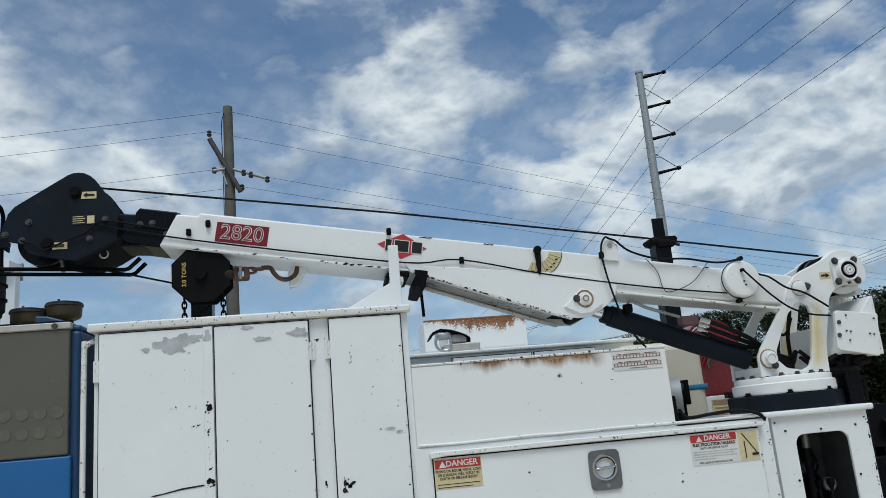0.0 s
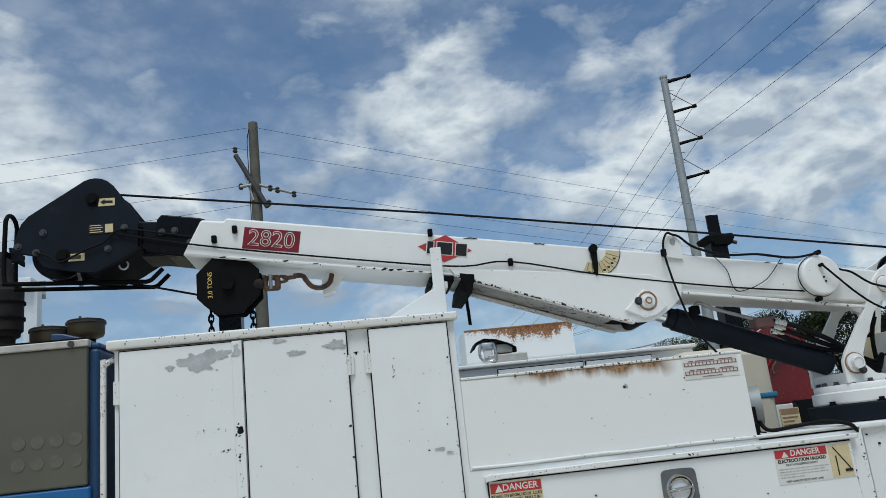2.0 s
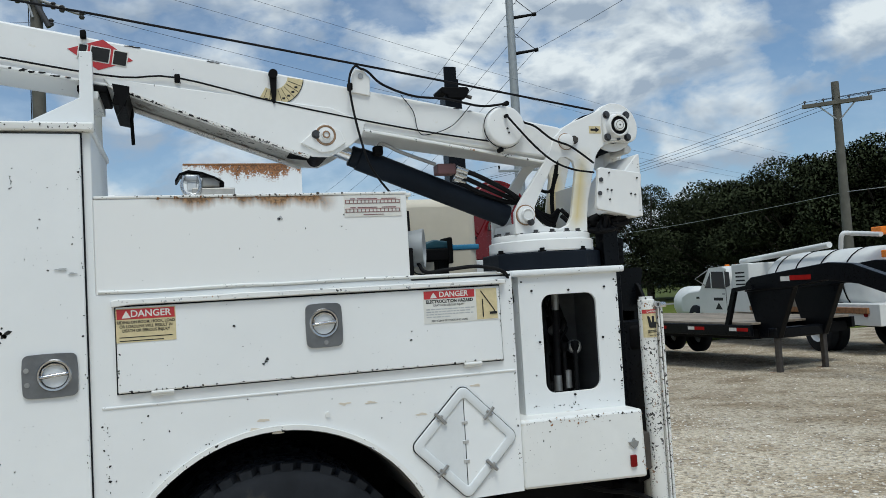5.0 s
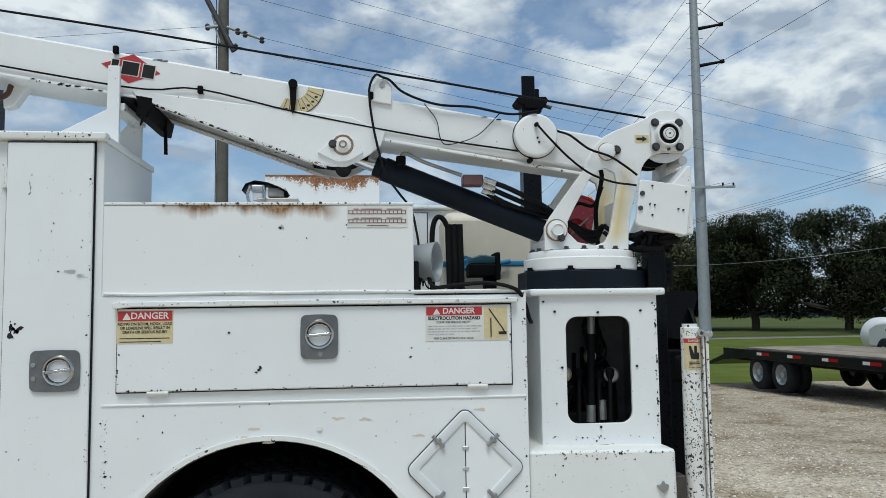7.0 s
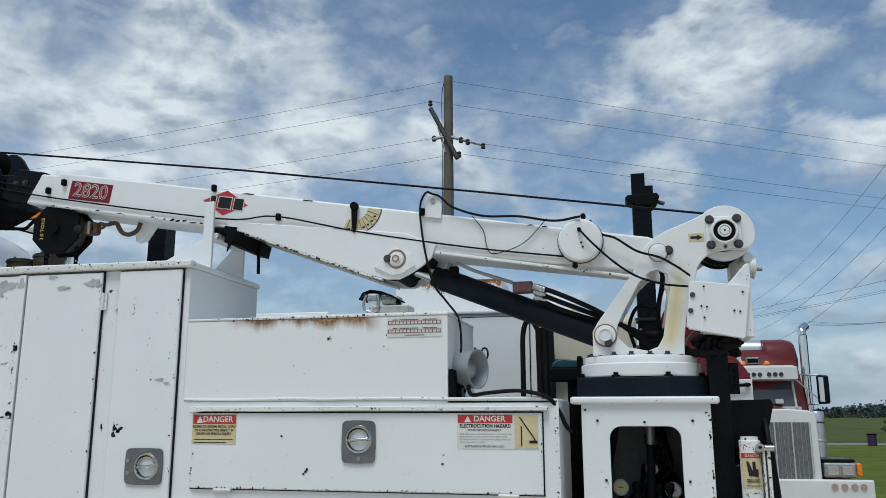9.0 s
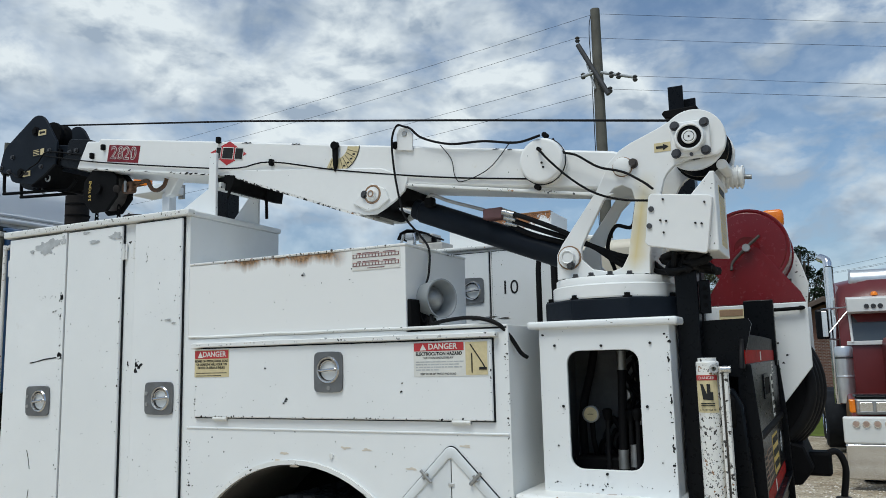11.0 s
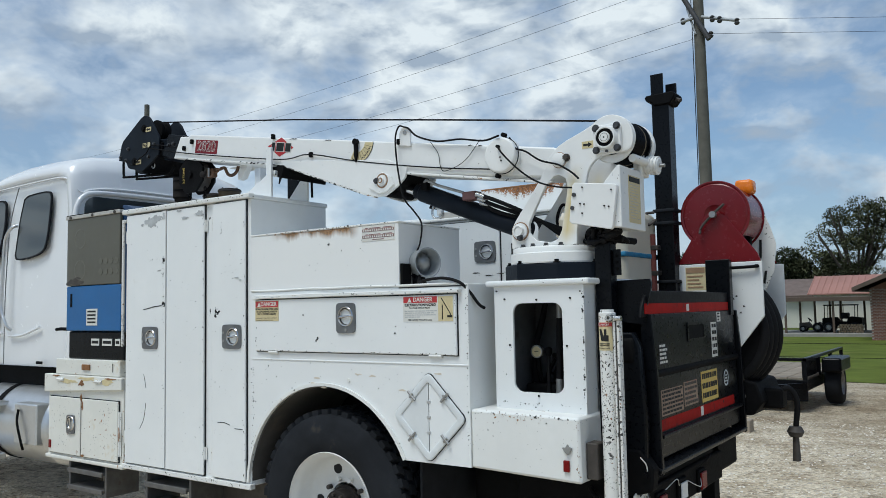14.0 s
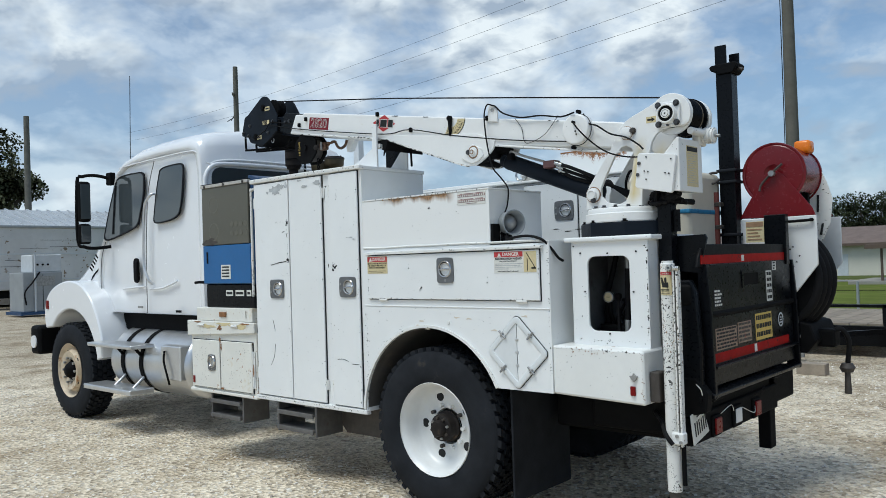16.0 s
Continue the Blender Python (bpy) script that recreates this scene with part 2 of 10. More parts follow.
poly = material("cream_polyethylene", (0.66, 0.60, 0.48), 0.45, vary=0.12, scale=2.0)
rim_white = material("white_rim_paint", (0.76, 0.76, 0.74), 0.35, vary=0.08, scale=5.0, second=((0.45, 0.35, 0.24), 0.12, 7.0))
rim_rusty = material("rusty_white_rim_paint", (0.60, 0.50, 0.36), 0.55, vary=0.25, scale=8.0, second=((0.33, 0.17, 0.07), 0.4, 10.0))
# very dark grey-brown with slightly browner blotches, for the arch liner
dark_liner = material("dark_grey_brown_liner", (0.085, 0.080, 0.074), 0.8, vary=0.35, scale=5.0, second=((0.12, 0.10, 0.08), 0.35, 3.0))
block_rust = material("dark_rusty_forged_steel", (0.13, 0.065, 0.032), 0.75, vary=0.5, scale=25.0, bump=0.3, second=((0.045, 0.032, 0.026), 0.45, 30.0))
soot = material("sooty_exhaust_steel", (0.030, 0.026, 0.024), 0.65, vary=0.4, scale=12.0, second=((0.075, 0.052, 0.036), 0.25, 9.0))
hub_rust = material("dark_greasy_hub", (0.06, 0.05, 0.042), 0.6, vary=0.4, scale=20.0, bump=0.3)
wood = material("weathered_planks", (0.36, 0.30, 0.23), 0.8, vary=0.35, scale=5.0, bump=0.3, random_tint=0.3)
pole_wood = material("weathered_pole_wood", (0.125, 0.12, 0.098), 0.85, vary=0.3, scale=3.0, bump=0.4, bump_scale=40.0)
tractor_maroon = material("dark_maroon_truck_paint", (0.13, 0.016, 0.016), 0.35, vary=0.15, scale=4.0)
step_steel = material("dirty_step_steel", (0.16, 0.155, 0.15), 0.55, metal=0.5, vary=0.3, scale=14.0, second=((0.10, 0.07, 0.05), 0.25, 9.0))
lower_paint = material("white_paint_with_rust_seep", (0.78, 0.78, 0.75), 0.45, vary=0.06, scale=3.0, bump=0.08, bump_scale=8.0, second=((0.62, 0.54, 0.38), 0.14, 5.0), spots=((CHIP, 120.0, 0.715),))
# shade inside the pedestal opening, put into the colour
pedestal_shade = material("shaded_pedestal_inside", (0.12, 0.124, 0.13), 0.55, vary=0.4, scale=7.0, second=((0.06, 0.06, 0.06), 0.3, 9.0))
stained_white = material("stained_white_paint", (0.74, 0.73, 0.67), 0.5, vary=0.08, scale=4.0, second=((0.58, 0.47, 0.28), 0.24, 3.5), spots=((CHIP, 80.0, 0.68), ((0.30, 0.14, 0.06), 26.0, 0.68)))
galvanised = material("galvanised_steel", (0.36, 0.38, 0.39), 0.55, metal=0.3, vary=0.15, scale=2.0)
cable_black = material("black_cable", (0.012, 0.012, 0.013), 0.6, vary=0.3)
teal_dark = material("dark_teal_paint", (0.012, 0.07, 0.10), 0.5, vary=0.2, scale=10.0)
rating_brown = material("faded_brown_red_print", (0.22, 0.10, 0.10), 0.5, vary=0.2, scale=60.0)
faded_red = material("faded_red_print", (0.52, 0.26, 0.25), 0.5, vary=0.15, scale=60.0)
strap_blue = material("blue_strap", (0.03, 0.20, 0.36), 0.7, vary=0.25, scale=30.0)


def rust_run(name, top, depth, speckle, stain=(0.26, 0.13, 0.055), gain=1.6, power=1.3, ever=0.0, span=None):
    """White paint with rust that creeps unevenly down from the height top (in the thing's own places)."""
    m = bpy.data.materials.new(name)
    m.use_nodes = True
    n, l = m.node_tree.nodes, m.node_tree.links
    b = n["Principled BSDF"]
    b.inputs["Roughness"].default_value = 0.6
    co = n.new("ShaderNodeTexCoord").outputs["Object"]
    xyz = n.new("ShaderNodeSeparateXYZ")
    l.new(co, xyz.inputs[0])

    def op(kind, a, c=None, clamp=False):
        k = n.new("ShaderNodeMath")
        k.operation, k.use_clamp = kind, clamp
        for i, v in enumerate((a, c)):
            if isinstance(v, (int, float)):
                k.inputs[i].default_value = v
            elif v is not None:
                l.new(v, k.inputs[i])
        return k.outputs[0]

    def noise(scale, stretch=1.0, detail=5.0):
        mp = n.new("ShaderNodeMapping")
        mp.inputs["Scale"].default_value = (1.0, 1.0, stretch)
        l.new(co, mp.inputs[0])
        t = n.new("ShaderNodeTexNoise")
        t.inputs["Scale"].default_value, t.inputs["Detail"].default_value = scale, detail
        l.new(mp.outputs[0], t.inputs["Vector"])
        return t.outputs[0]

    wide, fine, grain = noise(5.0, 0.2), noise(28.0, 0.15), noise(90.0)
    reach = op("MULTIPLY", op("ADD", op("MULTIPLY", op("SUBTRACT", wide, 0.36), 2.6, True), op("MULTIPLY", op("SUBTRACT", fine, 0.42), 1.2)), depth)
    fall = op("DIVIDE", op("SUBTRACT", op("ADD", xyz.outputs[2], op("MAXIMUM", reach, 0.004)), top), depth)
    soft = op("POWER", op("MULTIPLY", op("ADD", fall, ever), gain, True), power)
    if span:
        inside = op("MULTIPLY", op("MULTIPLY", op("SUBTRACT", xyz.outputs[0], span[0]), 7.0, True), op("MULTIPLY", op("SUBTRACT", span[1], xyz.outputs[0]), 12.0, True))
        soft = op("MULTIPLY", soft, inside)
    spots = op("MULTIPLY", op("SUBTRACT", op("ADD", grain, op("MULTIPLY", soft, 0.35)), 0.62), 7.0, True)
    amount = op("ADD", op("MULTIPLY", soft, 1.0 - speckle), op("MULTIPLY", op("MULTIPLY", spots, soft), speckle * 1.6), True)
    mx = n.new("ShaderNodeMix")
    mx.data_type = "RGBA"
    l.new(amount, mx.inputs[0])
    mx.inputs[6].default_value = (0.79, 0.79, 0.77, 1)
    rr = n.new("ShaderNodeValToRGB")
    rr.color_ramp.elements[0].position, rr.color_ramp.elements[0].color = 0.35, (*[c * 0.35 for c in stain], 1)
    rr.color_ramp.elements[1].position, rr.color_ramp.elements[1].color = 0.62, (*[min(1, c * 1.5) for c in stain], 1)
    l.new(grain, rr.inputs[0])
    l.new(rr.outputs[0], mx.inputs[7])
    l.new(mx.outputs[2], b.inputs["Base Color"])
    bp = n.new("ShaderNodeBump")
    bp.inputs["Strength"].default_value, bp.inputs["Distance"].default_value = 0.06, 0.004
    l.new(noise(4.0), bp.inputs["Height"])
    l.new(bp.outputs[0], b.inputs["Normal"])
    return m


def stained_turret_paint():
    """White crane paint with an oily yellow run down the inner edge of the rear leg."""
    m = material("white_turret_paint", (0.80, 0.80, 0.78), 0.4, vary=0.05, scale=3.0, second=((0.66, 0.62, 0.50), 0.10, 4.0), spots=((CHIP, 60.0, 0.72),))
    n, l = m.node_tree.nodes, m.node_tree.links
    b = n["Principled BSDF"]
    base = b.inputs["Base Color"].links[0].from_socket
    co = n.new("ShaderNodeTexCoord").outputs["Object"]
    xyz = n.new("ShaderNodeSeparateXYZ")
    l.new(co, xyz.inputs[0])

    def op(kind, a, c=None, clamp=False):
        k = n.new("ShaderNodeMath")
        k.operation, k.use_clamp = kind, clamp
        for i, v in enumerate((a, c)):
            if isinstance(v, (int, float)):
                k.inputs[i].default_value = v
            elif v is not None:
                l.new(v, k.inputs[i])
        return k.outputs[0]

    t = n.new("ShaderNodeTexNoise")
    t.inputs["Scale"].default_value, t.inputs["Detail"].default_value = 14.0, 4.0
    l.new(co, t.inputs["Vector"])
    x, z = xyz.outputs[0], xyz.outputs[2]
    # the edge of the leg leans: it lies farther back the higher it is
    off = op("ABSOLUTE", op("SUBTRACT", op("SUBTRACT", x, op("MULTIPLY", z, 0.18)), 0.078))
    run = op("SUBTRACT", 1.0, op("DIVIDE", off, op("ADD", 0.012, op("MULTIPLY", t.outputs[0], 0.075))), True)
    run = op("MULTIPLY", op("MULTIPLY", run, op("MULTIPLY", op("SUBTRACT", z, 0.165), 14.0, True)), op("MULTIPLY", op("SUBTRACT", 0.56, z), 7.0, True))
    mx = n.new("ShaderNodeMix")
    mx.data_type = "RGBA"
    l.new(op("MULTIPLY", run, 0.85), mx.inputs[0])
    l.new(base, mx.inputs[6])
    mx.inputs[7].default_value = (0.66, 0.53, 0.22, 1)
    l.new(mx.outputs[2], b.inputs["Base Color"])
    return m


turret_paint = stained_turret_paint()


def glass_material():
    m = bpy.data.materials.new("tinted_glass")
    m.use_nodes = True
    b = m.node_tree.nodes["Principled BSDF"]
    b.inputs["Base Color"].default_value = (0.05, 0.06, 0.065, 1)
    b.inputs["Roughness"].default_value = 0.04
    b.inputs["Specular IOR Level"].default_value = 0.8
    return m


dark_glass = glass_material()

# ---- builders ----
ORIGIN = {}


def thing(name, at, label, category, group="", kind="", m=None):
    """An Empty at the base of a thing whose parts are given in world places, or in its own places if a pose m is given."""
    ob = new(name)
    ob.empty_display_size = 0.2
    if m is None:
        ob.location = at
        ORIGIN[ob.name] = Vector(at)
    else:
        ob.matrix_basis = m
        ORIGIN[ob.name] = Vector((0, 0, 0))
    return tagged(ob, label, category, group, kind)


def crease(bm):
    """Sharp edges: steep ones, and those where a wide face meets a narrow bevel."""
    bm.normal_update()
    for e in bm.edges:
        if len(e.link_faces) == 2:
            a = e.calc_face_angle(0.0)
            if a > radians(52):
                e.smooth = False
            elif a > radians(12):
                s0, s1 = sorted(f.calc_area() for f in e.link_faces)
                if s1 > 6 * s0:
                    e.smooth = False
    for f in bm.faces:
        f.smooth = any(e.smooth and len(e.link_faces) == 2 and e.calc_face_angle(0.0) > radians(0.5) for e in f.edges)


def flatten(me):
    me.polygons.foreach_set("use_smooth", [False] * len(me.polygons))


def part(name, bm, mat, parent, label="", smooth=True):
    """Links a bmesh as one mesh under a thing or a part."""
    me = bpy.data.meshes.new(name)
    org = ORIGIN[parent.name]
    if org.length:
        bmesh.ops.translate(bm, verts=bm.verts, vec=-org)
    bmesh.ops.recalc_face_normals(bm, faces=bm.faces)
    crease(bm)
    bm.to_mesh(me)
    bm.free()
    me.materials.append(mat)
    if not smooth:
        flatten(me)
    ob = new(name, me)
    ob.parent = parent
    ORIGIN[ob.name] = org
    return tagged(ob, label) if label else ob


def solo(name, bm, mat, label, category, group="", kind="", smooth=True):
    """A thing or piece of the setting that is one mesh."""
    me = bpy.data.meshes.new(name)
    bmesh.ops.recalc_face_normals(bm, faces=bm.faces)
    crease(bm)
    bm.to_mesh(me)
    bm.free()
    me.materials.append(mat)
    if not smooth:
        flatten(me)
    ob = new(name, me)
    ORIGIN[ob.name] = Vector((0, 0, 0))
    return tagged(ob, label, category, group, kind)


def B():
    return bmesh.new()


def merge(bm, tmp, m=None):
    if m is not None:
        bmesh.ops.transform(tmp, matrix=m, verts=tmp.verts)
    me = bpy.data.meshes.new("tmp")
    tmp.to_mesh(me)
    tmp.free()
    bm.from_mesh(me)
    bpy.data.meshes.remove(me)
    return bm


def box(x0, x1, y0, y1, z0, z1, bev=0.0, bm=None, seg=2, m=None):
    t = B()
    bmesh.ops.create_cube(t, size=1.0, matrix=Matrix.Translation(((x0 + x1) / 2, (y0 + y1) / 2, (z0 + z1) / 2)) @ Matrix.Diagonal((abs(x1 - x0), abs(y1 - y0), abs(z1 - z0), 1)))
    if bev:
        bmesh.ops.bevel(t, geom=list(t.edges), offset=bev, segments=seg, profile=0.5, affect="EDGES", clamp_overlap=True)
    return merge(bm if bm is not None else B(), t, m)


def cyl(p0, p1, r, r2=None, seg=20, bm=None, bev=0.0):
    p0, p1 = Vector(p0), Vector(p1)
    d = p1 - p0
    t = B()
    bmesh.ops.create_cone(t, cap_ends=True, segments=seg, radius1=r, radius2=r if r2 is None else r2, depth=d.length)
    if bev:
        rim = [e for e in t.edges if any(len(f.verts) > 4 for f in e.link_faces)]
        bmesh.ops.bevel(t, geom=rim, offset=bev, segments=2, profile=0.5, affect="EDGES")
    q = d.to_track_quat("Z", "Y").to_matrix().to_4x4()
    return merge(bm if bm is not None else B(), t, Matrix.Translation((p0 + p1) / 2) @ q)


def tube(points, r, seg=8, bm=None, closed=False):
    """A round tube along smooth points."""
    bm = bm if bm is not None else B()
    pts = [Vector(p) for p in points]
    up, rings = Vector((0.13, 0.31, 0.94)).normalized(), []
    for i, p in enumerate(pts):
        a, b = pts[i - 1 if i or closed else 0], pts[(i + 1) % len(pts) if i < len(pts) - 1 or closed else i]
        d = (b - a).normalized()
        side = d.cross(up)
        if side.length < 1e-3:
            side = d.cross(Vector((1, 0, 0)))
        side.normalize()
        nrm = side.cross(d)
        rings.append([bm.verts.new(p + r * (math.cos(2 * math.pi * k / seg) * side + math.sin(2 * math.pi * k / seg) * nrm)) for k in range(seg)])
    n = len(rings)
    for i in range(n if closed else n - 1):
        r0, r1 = rings[i], rings[(i + 1) % n]
        for k in range(seg):
            bm.faces.new((r0[k], r0[(k + 1) % seg], r1[(k + 1) % seg], r1[k]))
    if not closed:
        bm.faces.new(rings[0])
        bm.faces.new(rings[-1][::-1])
    return bm


def curve_pts(points, n=6):
    """Catmull-Rom through the points."""
    p = [Vector(q) for q in points]
    p = [2 * p[0] - p[1]] + p + [2 * p[-1] - p[-2]]
    out = []
    for i in range(1, len(p) - 2):
        for k in range(n):
            t = k / n
            a, b, c, d = p[i - 1], p[i], p[i + 1], p[i + 2]
            out.append(0.5 * (2 * b + (c - a) * t + (2 * a - 5 * b + 4 * c - d) * t * t + (3 * b - a - 3 * c + d) * t ** 3))
    return out + [p[-2]]


def rrect(cx, cy, w, h, r, n=5):
    pts = []
    for sx, sy, a0 in ((1, 1, 0), (-1, 1, 90), (-1, -1, 180), (1, -1, 270)):
        for k in range(n + 1):
            a = radians(a0 + 90 * k / n)
            pts.append((cx + sx * (w / 2 - r) + r * math.cos(a), cy + sy * (h / 2 - r) + r * math.sin(a)))
    return pts


def circle(cx, cy, r, n=24):
    return [(cx + r * math.cos(2 * math.pi * k / n), cy + r * math.sin(2 * math.pi * k / n)) for k in range(n)]


def prism(outer, a0, a1, axis="y", holes=(), bm=None, bev=0.0):
    """A flat outline extruded from a0 to a1 along an axis; outlines as (x, z) for y, (y, z) for x, (x, y) for z."""
    put = {"y": lambda u, v, a: (u, a, v), "x": lambda u, v, a: (a, u, v), "z": lambda u, v, a: (u, v, a)}[axis]
    t = B()
    loops = []
    for loop in (outer, *holes):
        loops.append([t.verts.new(put(u, v, a0)) for u, v in loop])
    if holes:
        edges = []
        for vs in loops:
            edges += [t.edges.new((vs[i], vs[(i + 1) % len(vs)])) for i in range(len(vs))]
        bmesh.ops.triangle_fill(t, use_beauty=True, use_dissolve=False, edges=edges)
    else:
        t.faces.new(loops[0])
    base = list(t.faces)
    ret = bmesh.ops.extrude_face_region(t, geom=base)
    vs = [g for g in ret["geom"] if isinstance(g, bmesh.types.BMVert)]
    shift = {"y": (0, a1 - a0, 0), "x": (a1 - a0, 0, 0), "z": (0, 0, a1 - a0)}[axis]
    bmesh.ops.translate(t, verts=vs, vec=shift)
    bmesh.ops.recalc_face_normals(t, faces=t.faces)
    if bev:
        ed = [e for e in t.edges if len(e.link_faces) == 2 and e.calc_face_angle(0) > radians(30)]
        bmesh.ops.bevel(t, geom=ed, offset=bev, segments=2, profile=0.5, affect="EDGES", clamp_overlap=True)
    return merge(bm if bm is not None else B(), t)


def lathe(profile, origin, axis, seg=32, bm=None):
    """Profile points (radius, along) turned round an axis."""
    q = Vector(axis).normalized().to_track_quat("Z", "Y").to_matrix().to_4x4()
    t = B()
    rings = []
    for r, a in profile:
        rings.append([t.verts.new((max(r, 1e-4) * math.cos(2 * math.pi * k / seg), max(r, 1e-4) * math.sin(2 * math.pi * k / seg), a)) for k in range(seg)])
    for r0, r1 in zip(rings, rings[1:]):
        for k in range(seg):
            t.faces.new((r0[k], r0[(k + 1) % seg], r1[(k + 1) % seg], r1[k]))
    bmesh.ops.remove_doubles(t, verts=t.verts, dist=0.0003)
    return merge(bm if bm is not None else B(), t, Matrix.Translation(origin) @ q)


def words(text, size, m, mat, parent, name="lettering", squeeze=1.0, grow=0.0):
    """Flat lettering as a mesh, centred, on the pose m (x to the right of the writing, z out of it)."""
    cu = bpy.data.curves.new("lettering", "FONT")
    cu.body, cu.size, cu.align_x, cu.align_y, cu.extrude = text, size, "CENTER", "CENTER", 0.0004
    cu.resolution_u = 3
    cu.offset = grow
    tmp = new("lettering", cu)
    bpy.context.view_layer.update()
    me = bpy.data.meshes.new_from_object(tmp)
    bpy.data.objects.remove(tmp)
    bm = B()
    bm.from_mesh(me)
    bpy.data.meshes.remove(me)
    bmesh.ops.transform(bm, matrix=m @ Matrix.Diagonal((squeeze, 1, 1, 1)), verts=bm.verts)
    return part(name, bm, mat, parent, smooth=False)


def facing_side(x, y, z, tilt=0.0):
    """Pose of writing on a face that looks towards -y; tilt: degrees, positive turns it clockwise as read."""
    return pose(x, y, z, 90, tilt, 0)


# ---- ground ----
def ground_z(x, y):
    """The yard is level round the truck and falls gently away behind it."""
    return -0.016 * max(0.0, y - 4.0) if y < 70 else -0.016 * 66


def ground_material():
    m = bpy.data.materials.new("gravel")
    m.use_nodes = True
    n, l = m.node_tree.nodes, m.node_tree.links
    b = n["Principled BSDF"]
    b.inputs["Roughness"].default_value = 0.9
    co = n.new("ShaderNodeTexCoord").outputs["Object"]

    def tex(kind, s, **kw):
        t = n.new(kind)
        t.inputs["Scale"].default_value = s
        l.new(co, t.inputs["Vector"])
        if kind == "ShaderNodeTexNoise":
            t.inputs["Detail"].default_value = 5.0
        return t

    def ramp(v, stops):
        r = n.new("ShaderNodeValToRGB")
        while len(r.color_ramp.elements) < len(stops):
            r.color_ramp.elements.new(0.5)
        for e, (p, c) in zip(r.color_ramp.elements, stops):
            e.position, e.color = p, (*c, 1)
        l.new(v, r.inputs[0])
        return r.outputs[0]

    def mix(f, a, c, mode="MIX"):
        x = n.new("ShaderNodeMix")
        x.data_type, x.blend_type = "RGBA", mode
        if isinstance(f, float):
            x.inputs[0].default_value = f
        else:
            l.new(f, x.inputs[0])
        l.new(a, x.inputs[6])
        l.new(c, x.inputs[7])
        return x.outputs[2]

    v1, v2 = tex("ShaderNodeTexVoronoi", 24.0), tex("ShaderNodeTexVoronoi", 60.0)
    g1 = ramp(v1.outputs["Color"], [(0.16, (0.26, 0.22, 0.165)), (0.36, (0.68, 0.60, 0.475)), (0.60, (0.86, 0.78, 0.65)), (0.85, (1.0, 0.95, 0.85))])
    g2 = ramp(v2.outputs["Color"], [(0.15, (0.30, 0.26, 0.20)), (0.42, (0.70, 0.62, 0.50)), (0.8, (0.99, 0.93, 0.81))])
    col = mix(0.42, g1, g2)
    big = ramp(tex("ShaderNodeTexNoise", 0.35).outputs[0], [(0.35, (0.88, 0.86, 0.83)), (0.62, (1.0, 1.0, 1.0))])
    col = mix(1.0, col, big, "MULTIPLY")
    patch = ramp(tex("ShaderNodeTexNoise", 1.3).outputs[0], [(0.46, (1, 1, 1)), (0.66, (0.62, 0.57, 0.50))])
    col = mix(1.0, col, patch, "MULTIPLY")
    # paler stone round the parking place, darker stone farther out, with an uneven border
    sp = n.new("ShaderNodeVectorMath")
    sp.operation = "DISTANCE"
    l.new(co, sp.inputs[0])
    sp.inputs[1].default_value = (-2.0, -1.0, 0.0)
    ad = n.new("ShaderNodeMath")
    ad.operation = "MULTIPLY_ADD"
    l.new(tex("ShaderNodeTexNoise", 0.5).outputs[0], ad.inputs[0])
    ad.inputs[1].default_value = 5.0
    l.new(sp.outputs["Value"], ad.inputs[2])
    mr = n.new("ShaderNodeMapRange")
    mr.inputs["From Min"].default_value, mr.inputs["From Max"].default_value = 8.5, 13.0
    l.new(ad.outputs[0], mr.inputs["Value"])
    far_tone = ramp(mr.outputs[0], [(0.0, (1.0, 0.955, 0.875)), (1.0, (0.66, 0.615, 0.54))])
    col = mix(1.0, col, far_tone, "MULTIPLY")
    l.new(col, b.inputs["Base Color"])
    bp = n.new("ShaderNodeBump")
    bp.inputs["Strength"].default_value, bp.inputs["Distance"].default_value = 1.0, 0.032
    l.new(v1.outputs["Distance"], bp.inputs["Height"])
    l.new(bp.outputs[0], b.inputs["Normal"])
    return m


gravel = ground_material()
stone_mat = material("pale_gravel_stone", (0.62, 0.56, 0.47), 0.9, vary=0.2, scale=60.0, bump=0.3)
# every loose stone has a tone of its own
_n, _l = stone_mat.node_tree.nodes, stone_mat.node_tree.links
_tone = _n.new("ShaderNodeValToRGB")
_tone.color_ramp.elements.new(0.5)
for _e, (_p, _c) in zip(_tone.color_ramp.elements, ((0.0, (0.34, 0.30, 0.25, 1)), (0.45, (0.60, 0.54, 0.45, 1)), (1.0, (0.86, 0.81, 0.72, 1)))):
    _e.position, _e.color = _p, _c
_l.new(_n.new("ShaderNodeNewGeometry").outputs["Random Per Island"], _tone.inputs[0])
_l.new(_tone.outputs[0], _n["Principled BSDF"].inputs["Base Color"])
grass_mat = material("mown_grass", (0.120, 0.150, 0.028), 0.9, vary=0.35, scale=0.8, bump=0.6, bump_scale=30.0, second=((0.165, 0.155, 0.055), 0.35, 0.22))
grass_mat.node_tree.nodes["Principled BSDF"].inputs["Specular IOR Level"].default_value = 0.05
field_mat = material("distant_field", (0.095, 0.115, 0.036), 0.95, vary=0.3, scale=0.05, second=((0.16, 0.155, 0.075), 0.30, 0.03))
field_mat.node_tree.nodes["Principled BSDF"].inputs["Specular IOR Level"].default_value = 0.05
road_mat = material("grey_road", (0.23, 0.225, 0.22), 0.85, vary=0.15, scale=0.6)


